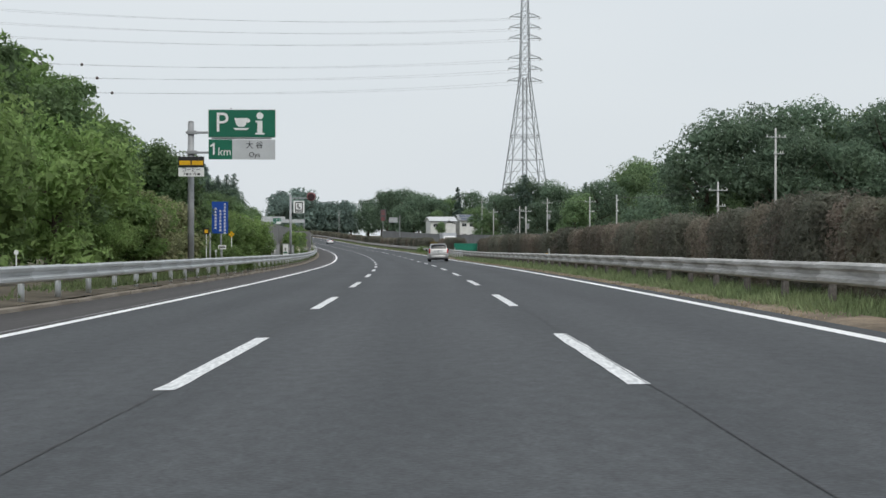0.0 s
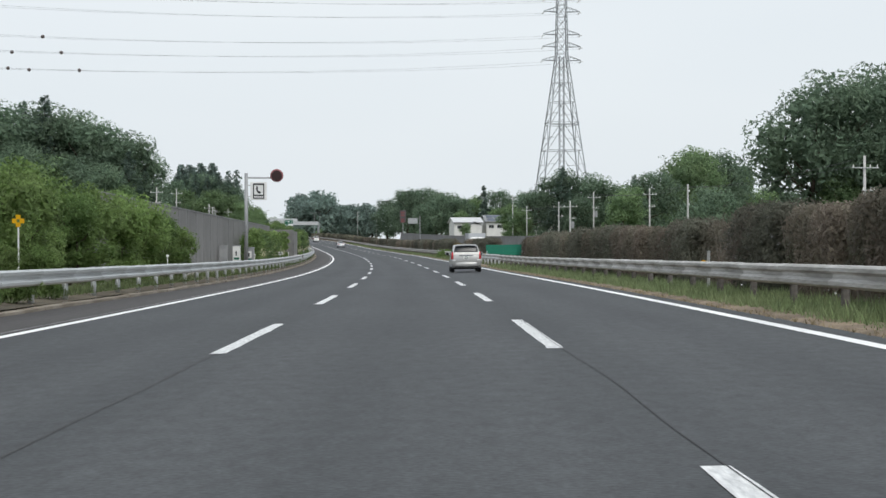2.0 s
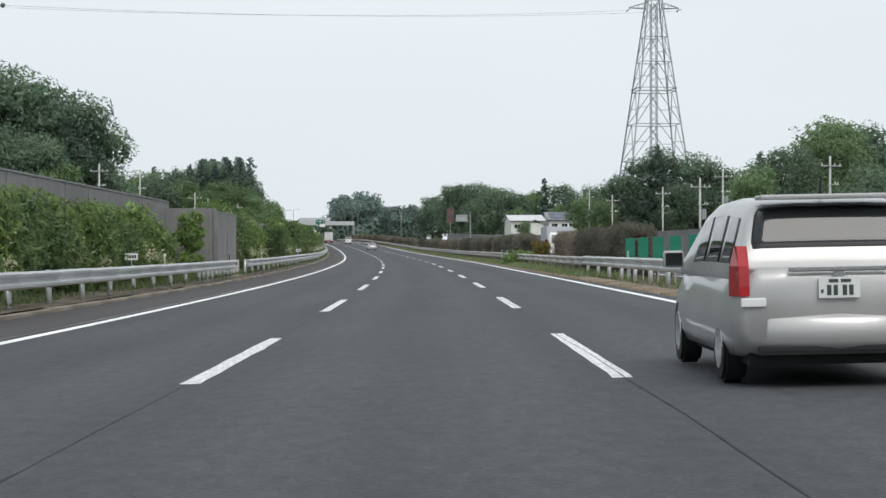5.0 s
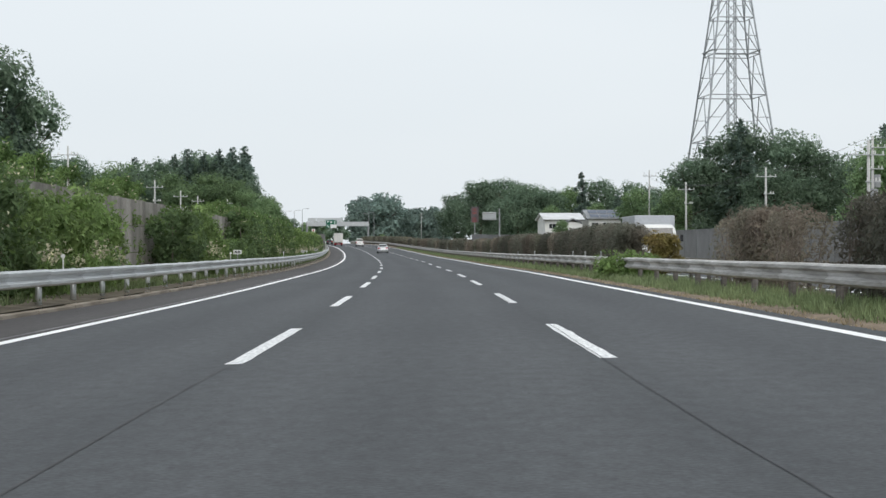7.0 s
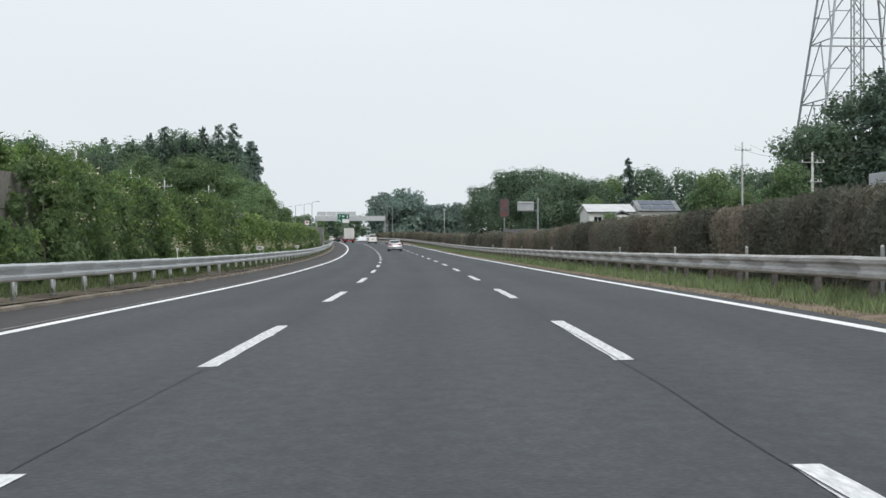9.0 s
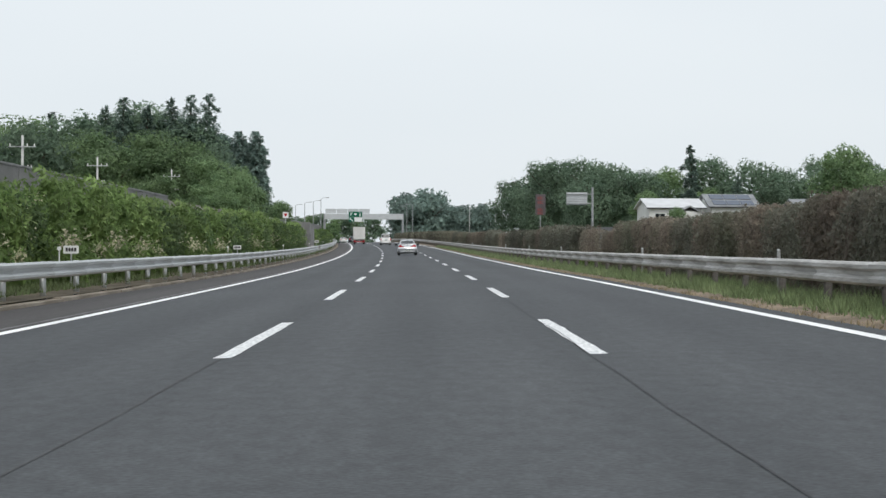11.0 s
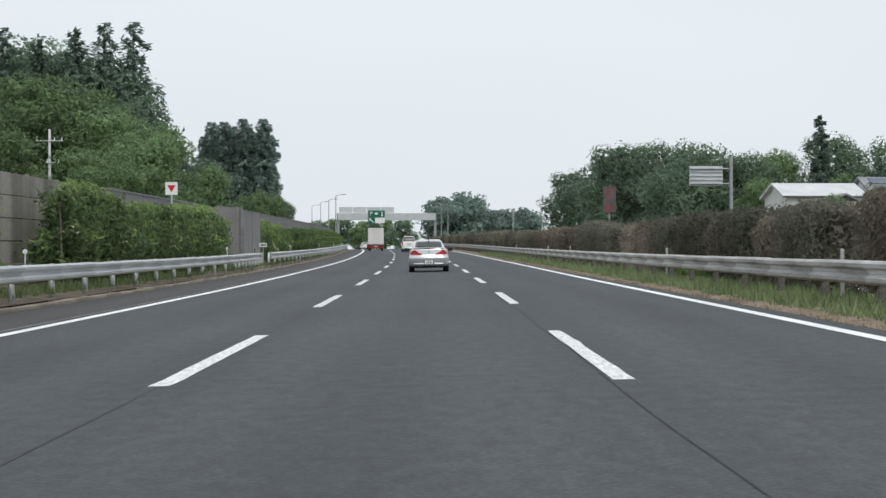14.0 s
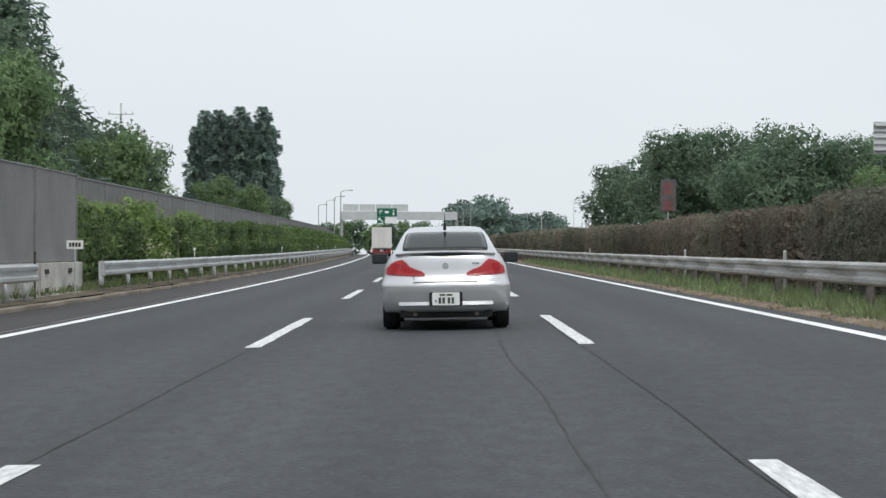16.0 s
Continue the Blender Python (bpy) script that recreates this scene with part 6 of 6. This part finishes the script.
def greenhouse(parent, paint_, ys, zs, belt, half, lean, rear, sides, front):
    """A rounded upper body over the belt line, with draped glass. rear, front: (y0, y1, half width at each); sides: y stretches."""
    def ring(y):
        top = float(np.interp(y, ys, zs))
        h = max(top - belt, 0.012)
        w = [half - lean * h * k for k in (0.0, 0.45, 0.72, 0.88, 0.95)]
        side = [(half, belt - 0.06), (half, belt), (w[1], belt + 0.45 * h), (w[2], belt + 0.72 * h), (w[3] - 0.012, belt + 0.88 * h), (w[4] * 0.93, belt + 0.95 * h), (w[4] * 0.78, belt + 0.985 * h), (w[4] * 0.42, belt + 0.998 * h)]
        return side, top

    def full(y):
        side, top = ring(y)
        return [(x, y, z) for x, z in side] + [(0, y, top)] + [(-x, y, z) for x, z in reversed(side)]

    def over(x, y, lift):
        side, top = ring(y)
        up = [(0, top)] + side[::-1]
        return (x, y, float(np.interp(abs(x), [p[0] for p in up[:-2]], [p[1] for p in up[:-2]])) + lift)
    fine = np.unique(np.concatenate([ys, np.linspace(ys[0], ys[-1], 26)]))
    part("cabin", loft([(float(y),) for y in fine], full), paint_, parent, smooth=True)
    for name, (y0, y1, w0, w1) in (("rear_window", rear), ("windscreen", front)):
        for nm, mat, lift, grow in (("window_seal", TRIM, 0.008, 0.018), (name, PANE, 0.014, 0.0)):
            rows = []
            for i in range(9):
                f = i / 8
                y = y0 - grow + (y1 - y0 + 2 * grow) * f
                w = (w0 + (w1 - w0) * f + grow) * (1 - 0.035 * (abs(2 * f - 1) ** 6))
                rows.append([over(w * (k / 8 - 1), y, lift) for k in range(17)])
            part(nm, sheet(rows, (0, 0, -0.03)), mat, parent, "dark tinted window glass" if mat is PANE else "black rubber window edge", smooth=True)
    for sx in (-1, 1):
        for y0, y1 in sides:
            rows = []
            for i in range(7):
                y = y0 + (y1 - y0) * i / 6
                h = float(np.interp(y, ys, zs)) - belt
                rows.append([(sx * (half - lean * h * k + 0.006 - 0.004 * k), y, belt + h * k) for k in (0.12, 0.45, 0.76)])
            part("side_window", sheet(rows, (-sx * 0.03, 0, 0)), PANE, parent, "dark tinted window glass", smooth=True)


def tail_y(x, z):
    """How far back a saloon's tail stands at a height: a full bumper below the boot's edge, curving forward at the sides."""
    return float(np.interp(z, (0.2, 0.3, 0.36, 0.45, 0.58, 0.64, 0.7, 0.78, 0.92, 1.0, 1.05), (0.12, 0.03, -0.02, -0.045, -0.085, -0.085, -0.03, 0.0, 0.01, 0.02, 0.05))) + 0.15 * (abs(x) / 0.86) ** 4 + 0.03 * (x / 0.86) ** 2


def sedan(m, paint_, label):
    ob = thing("sedan_car", m, label, "car", "vehicles on the motorway")
    st = [(0.2, 0.8, 0.3, 1.0), (0.34, 0.865, 0.24, 1.03), (0.6, 0.885, 0.22, 1.035), (1.0, 0.885, 0.2, 1.01), (2.4, 0.885, 0.2, 0.97), (3.5, 0.88, 0.2, 0.95), (4.2, 0.85, 0.22, 0.86), (4.6, 0.76, 0.25, 0.74), (4.75, 0.6, 0.32, 0.62)]
    part("body", loft(st, body_ring), paint_, ob, smooth=True)
    zs = (0.26, 0.31, 0.38, 0.45, 0.52, 0.58, 0.61, 0.64, 0.68, 0.73, 0.78, 0.85, 0.92, 0.98, 1.02, 1.045)

    def wide(z):
        return float(np.interp(z, (0.25, 0.34, 0.5, 0.64, 0.76, 0.9, 1.05), (0.95, 0.985, 1.01, 1.0, 0.955, 0.925, 0.85)))

    def tail_ring(x):
        return [(x * wide(z), tail_y(x, z), z) for z in zs] + [(x * 0.85, 0.45, 1.05), (x * 0.9, 0.45, 0.3)]
    part("rear_fascia", loft([(0.875 * k / 12,) for k in range(-12, 13)], tail_ring), paint_, ob, "silver boot lid and rear bumper", smooth=True)
    greenhouse(ob, paint_, (0.26, 0.45, 0.7, 0.95, 1.2, 1.5, 1.9, 2.3, 2.6, 3.0, 3.4, 3.55), (1.03, 1.095, 1.2, 1.3, 1.375, 1.43, 1.455, 1.445, 1.39, 1.24, 1.06, 1.0),
               0.98, 0.755, 0.44, (0.47, 1.12, 0.585, 0.525), ((0.95, 1.75), (1.8, 2.7)), (2.62, 3.35, 0.53, 0.62))
    for sx in (-1, 1):
        def lens_ring(x, lo, hi):
            z_ = [lo + (hi - lo) * k / 4 for k in range(5)]
            return [(sx * x * wide(z), tail_y(x, z) - 0.014, z) for z in z_] + [(sx * x * 0.9, 0.25, hi - 0.01), (sx * x * 0.9, 0.25, lo + 0.01)]
        bm = loft([(0.3, 0.752, 0.785), (0.36, 0.752, 0.82), (0.44, 0.752, 0.845), (0.52, 0.755, 0.875), (0.6, 0.758, 0.94), (0.66, 0.76, 0.975), (0.74, 0.764, 0.965), (0.81, 0.77, 0.93), (0.845, 0.775, 0.88), (0.86, 0.79, 0.86)], lens_ring)
        lamp_ = part("tail_light", bm, TAIL_RED, ob, "large red wrap-round tail light")
        part("reflector", slab(disc(sx * 0.67, 0.85, 0.075, 20), 0.012, offset=tail_y(0.7, 0.85) - 0.02), TAIL_RED, lamp_)
        part("lid_seam", boxes(((0.008, 0.012, 0.1), (sx * 0.43, tail_y(0.43, 0.7) - 0.002, 0.71), 0)), TRIM, ob)
        wheel(ob, sx * 0.765, 0.95, 0.325, 0.225)
        wheel(ob, sx * 0.765, 3.8, 0.325, 0.225)
        mir = part("mirror", boxes(((0.24, 0.12, 0.16), (sx * 0.99, 3.0, 1.0), 0.05)), TRIM, ob, "dark door mirror")
        part("mirror_glass", boxes(((0.2, 0.01, 0.12), (sx * 0.99, 2.937, 1.0), 0.004)), PANE, mir)
        part("exhaust", tubes(((sx * 0.42, 0.06, 0.23), (sx * 0.42, 0.3, 0.23), 0.03, 0.03, 14)), POST_DARK, ob, "round exhaust tip")
        part("window_clip", boxes(((0.05, 0.015, 0.025), (sx * 0.53, 0.44, 1.065), 0.004)), WHITE_PAINT, ob)
    part("spoiler", loft([(0.68 * k / 8,) for k in range(-8, 9)], lambda x: [(x, 0.0 + 0.2 * x * x, 1.075 - 0.05 * x * x), (x, 0.2 + 0.1 * x * x, 1.08 - 0.03 * x * x), (x, 0.22, 1.045), (x, 0.06 + 0.2 * x * x, 1.052 - 0.05 * x * x)]), paint_, ob, "silver lip spoiler", smooth=True)
    # solid black strip that stands for the shaded gap below the spoiler
    part("spoiler_gap", loft([(0.47 * k / 6,) for k in range(-6, 7)], lambda x: [(x, 0.018 + 0.2 * x * x, 1.05 - 0.05 * x * x - 0.02 * abs(x)), (x, 0.05 + 0.2 * x * x, 1.05 - 0.05 * x * x), (x, 0.05 + 0.2 * x * x, 1.026), (x, 0.02 + 0.2 * x * x, 1.024 + 0.02 * x * x)]), TRIM, ob, "black strip in place of the shade under the spoiler")
    part("boot_seam", boxes(((0.88, 0.012, 0.009), (0, tail_y(0, 0.665) - 0.004, 0.665), 0.002)), TRIM, ob)
    part("bumper_strip", loft([(0.64 * k / 6,) for k in range(-6, 7)], lambda x: [(x, tail_y(x, 0.36) - 0.03, 0.352), (x, tail_y(x, 0.38) - 0.012, 0.395), (x, tail_y(x, 0.38) + 0.03, 0.395), (x, tail_y(x, 0.36) + 0.03, 0.35)]), paint_, ob, "bright lower bumper strip")
    part("plate_recess", slab(rect(-0.225, 0.225, 0.34, 0.53, 0.02), 0.06, offset=-0.085), TRIM, ob)
    part("diffuser", boxes(((1.26, 0.4, 0.16), (0, 0.3, 0.255), 0.05)), RUBBER, ob, "black rear diffuser")
    part("underbody", boxes(((1.5, 3.8, 0.12), (0, 2.4, 0.24), 0.02)), RUBBER, ob)
    plate(ob, 0.437, -0.1, 0.37, 0.175)
    part("emblem", slab(disc(0, 0.885, 0.045, 20), 0.012, offset=tail_y(0, 0.885) - 0.006), CHROME, ob)
    part("badge", slab(rect(0.36, 0.46, 0.905, 0.925), 0.012, offset=tail_y(0.4, 0.91) - 0.004), CHROME, ob)
    part("antenna", tubes(((0, 1.22, 1.4), (0, 1.14, 1.49), 0.024, 0.014, 8), ((0, 1.14, 1.49), (0, 1.02, 1.62), 0.008, 0.005, 6)), TRIM, ob, "short black roof antenna")
    return ob


def wagon(m, paint_, label, name="estate_car", tall=1.58):
    ob = thing(name, m, label, "car", "vehicles on the motorway")
    k = tall - 1.58
    st = [(0.0, 0.74, 0.36, 0.86), (0.05, 0.8, 0.3, 0.95), (0.2, 0.84, 0.24, 0.99), (0.6, 0.85, 0.2, 1.0), (2.5, 0.85, 0.2, 0.98), (3.5, 0.845, 0.2, 0.95), (4.1, 0.8, 0.24, 0.82), (4.5, 0.65, 0.3, 0.64)]
    part("body", loft(st, body_ring), paint_, ob, smooth=True)
    tops = [0.93 + (z - 0.93) * (1 + k / 0.62) for z in (0.97, 1.15, 1.38, 1.47, 1.52, 1.56, 1.54, 1.47, 1.24, 0.97)]
    greenhouse(ob, paint_, (0.05, 0.16, 0.3, 0.4, 0.62, 1.5, 2.2, 2.6, 3.1, 3.6), tops,
               0.93, 0.8, 0.26, (0.16, 0.36, 0.66, 0.57), ((0.5, 1.1), (1.15, 1.95), (2.0, 2.7)), (2.65, 3.4, 0.55, 0.68))
    for sx in (-1, 1):
        part("tail_light", loft([(0.74,), (0.82,), (0.98,), (1.14,)], lambda z: [(sx * 0.71, -0.005 + 0.55 * max(0, z - 0.95), z), (sx * 0.79, 0.01 + 0.55 * max(0, z - 0.95), z), (sx * (0.845 - 0.25 * max(0, z - 0.95)), 0.2, z), (sx * 0.68, 0.3, z)]), TAIL_RED, ob, "upright red tail light")
        wheel(ob, sx * 0.74, 0.85, 0.31, 0.2)
        wheel(ob, sx * 0.74, 3.55, 0.31, 0.2)
        mir = part("mirror", boxes(((0.2, 0.11, 0.16), (sx * 0.95, 2.95, 1.02), 0.04)), paint_, ob, "door mirror")
        part("mirror_glass", boxes(((0.16, 0.01, 0.12), (sx * 0.95, 2.89, 1.02), 0.004)), PANE, mir)
    part("roof_spoiler", boxes(((1.15, 0.3, 0.04), (0, 0.36, 1.53 + k), 0.015)), paint_, ob)
    part("garnish", boxes(((0.8, 0.03, 0.045), (0, -0.012, 0.95), 0.01)), CHROME, ob)
    part("underbody", boxes(((1.4, 3.9, 0.14), (0, 2.1, 0.25), 0.02)), RUBBER, ob)
    for sx in (-1, 1):
        part("reflector", boxes(((0.2, 0.05, 0.07), (sx * 0.68, 0.0, 0.69), 0.012)), SIGN_WHITE, ob, "pale lens below the tail light")
    part("emblem", slab(disc(0, 0.9, 0.05, 20), 0.012, offset=-0.02), CHROME, ob)
    part("bumper", loft([(-0.81, 0.14, 0.46), (-0.55, -0.01, 0.46), (0, -0.06, 0.46), (0.55, -0.01, 0.46), (0.81, 0.14, 0.46)],
                        lambda x, y, z: [(x, y + 0.06, z + 0.13), (x, y, z + 0.09), (x, y - 0.01, z - 0.09), (x, y + 0.04, z - 0.16), (x, y + 0.2, z - 0.16), (x, y + 0.2, z + 0.13)]), paint_, ob, smooth=True)
    part("bumper_lip", boxes(((1.3, 0.06, 0.05), (0, 0.0, 0.315), 0.01)), TRIM, ob)
    part("wiper", boxes(((0.5, 0.02, 0.02), (0.1, 0.12, 1.06), 0.004)), TRIM, ob)
    plate(ob, 0.8, -0.035)
    part("antenna", tubes(((0, 0.7, 1.56 + k), (0, 0.62, 1.7 + k), 0.012, 0.006, 6)), TRIM, ob)
    return ob


def box_truck(m, label, cab_paint, w=2.1, bh=2.2, length=4.6, floor=0.85, box_mat=None):
    """Its tail at the origin, the cab towards +y."""
    ob = thing("box_truck", m, label, "truck", "vehicles on the motorway")
    part("cargo_box", boxes(((w, length, bh), (0, length / 2, floor + bh / 2), 0.03)), box_mat or BOX_WHITE, ob, "pale cargo box")
    for sx in (-1, 1):
        part("rear_door", boxes(((w / 2 - 0.06, 0.03, bh - 0.12), (sx * w / 4, -0.012, floor + bh / 2), 0.01)), box_mat or BOX_WHITE, ob)
        part("door_bar", tubes(((sx * 0.25, -0.04, floor + 0.1), (sx * 0.25, -0.04, floor + bh - 0.1), 0.018, 0.018, 6)), ZINC, ob)
        part("tail_light", boxes(((0.34, 0.06, 0.12), (sx * (w / 2 - 0.25), 0.02, floor - 0.2), 0.01)), TAIL_RED, ob)
        part("mudguard", boxes(((0.4, 0.03, 0.45), (sx * (w / 2 - 0.3), 0.5, 0.5), 0.005)), TRIM, ob)
        wheel(ob, sx * (w / 2 - 0.22), 1.1, 0.38, 0.3, ZINC)
        wheel(ob, sx * (w / 2 - 0.22), length + 0.9, 0.38, 0.24, ZINC)
    part("bumper", boxes(((w - 0.1, 0.1, 0.14), (0, 0.02, floor - 0.4), 0.02)), TAIL_RED, ob, "red and white rear bumper bar")
    part("chassis", boxes(((0.9, length + 1.2, 0.2), (0, length / 2 + 0.6, floor - 0.15), 0.01)), TRIM, ob)
    cab_ = part("cab", loft([(length + 0.12, w / 2 - 0.08, 0.55, 2.35), (length + 0.5, w / 2 - 0.04, 0.5, 2.45), (length + 1.2, w / 2 - 0.05, 0.45, 2.35), (length + 1.62, w / 2 - 0.12, 0.4, 1.5), (length + 1.7, w / 2 - 0.2, 0.45, 1.2)], body_ring), cab_paint, ob, smooth=True)
    bm = quad_plate([(w / 2 - 0.25, length + 1.63, 1.52), (-w / 2 + 0.25, length + 1.63, 1.52), (-w / 2 + 0.3, length + 1.27, 2.25), (w / 2 - 0.3, length + 1.27, 2.25)])
    part("windscreen", bm, PANE, cab_)
    for sx in (-1, 1):
        part("mirror", boxes(((0.16, 0.08, 0.36), (sx * (w / 2 + 0.16), length + 1.5, 1.7), 0.02)), TRIM, cab_)
        part("headlight", boxes(((0.34, 0.06, 0.18), (sx * (w / 2 - 0.35), length + 1.66, 0.8), 0.02)), CHROME, cab_)
    plate(ob, floor - 0.22, -0.02)
    return ob


def road_z(q):
    return q * CROSSFALL


sedan(along(467.1, 0.3, road_z(0.3), 0, 0.93) @ pose(0, 0, 0, 0, -1.03, 0), SILVER, "silver four-door saloon car with red tail lights in the middle lane")
wagon(along(141.8, 3.25, road_z(3.25), 0, 0.93) @ pose(0, 0, 0, 0, -1.03, 0), CHAMPAGNE, "pale silver estate car in the lane beside the median")
box_truck(along(645, -3.7, road_z(-3.7)), "white box truck in the outer lane far ahead", WHITE_PAINT)
wagon(along(610, 0.1, 0), WHITE_PAINT, "white van in the middle lane far ahead", "van", 1.85)
sedan(along(720, -3.6, road_z(-3.6)), DARK_PAINT, "dark saloon car in the outer lane far ahead")
sedan(along(800, -3.6, road_z(-3.6)), WHITE_PAINT, "white saloon car in the outer lane far ahead")
box_truck(along(295, 13.2, 0.03, 180), "grey box truck on the opposite carriageway behind the hedge", WHITE_PAINT, 2.2, 2.1, 5.5, 0.85, material("cargo_silver", (0.5, 0.52, 0.55), 0.45, 0.3, vary=0.1, scale=0.5, fine=8))
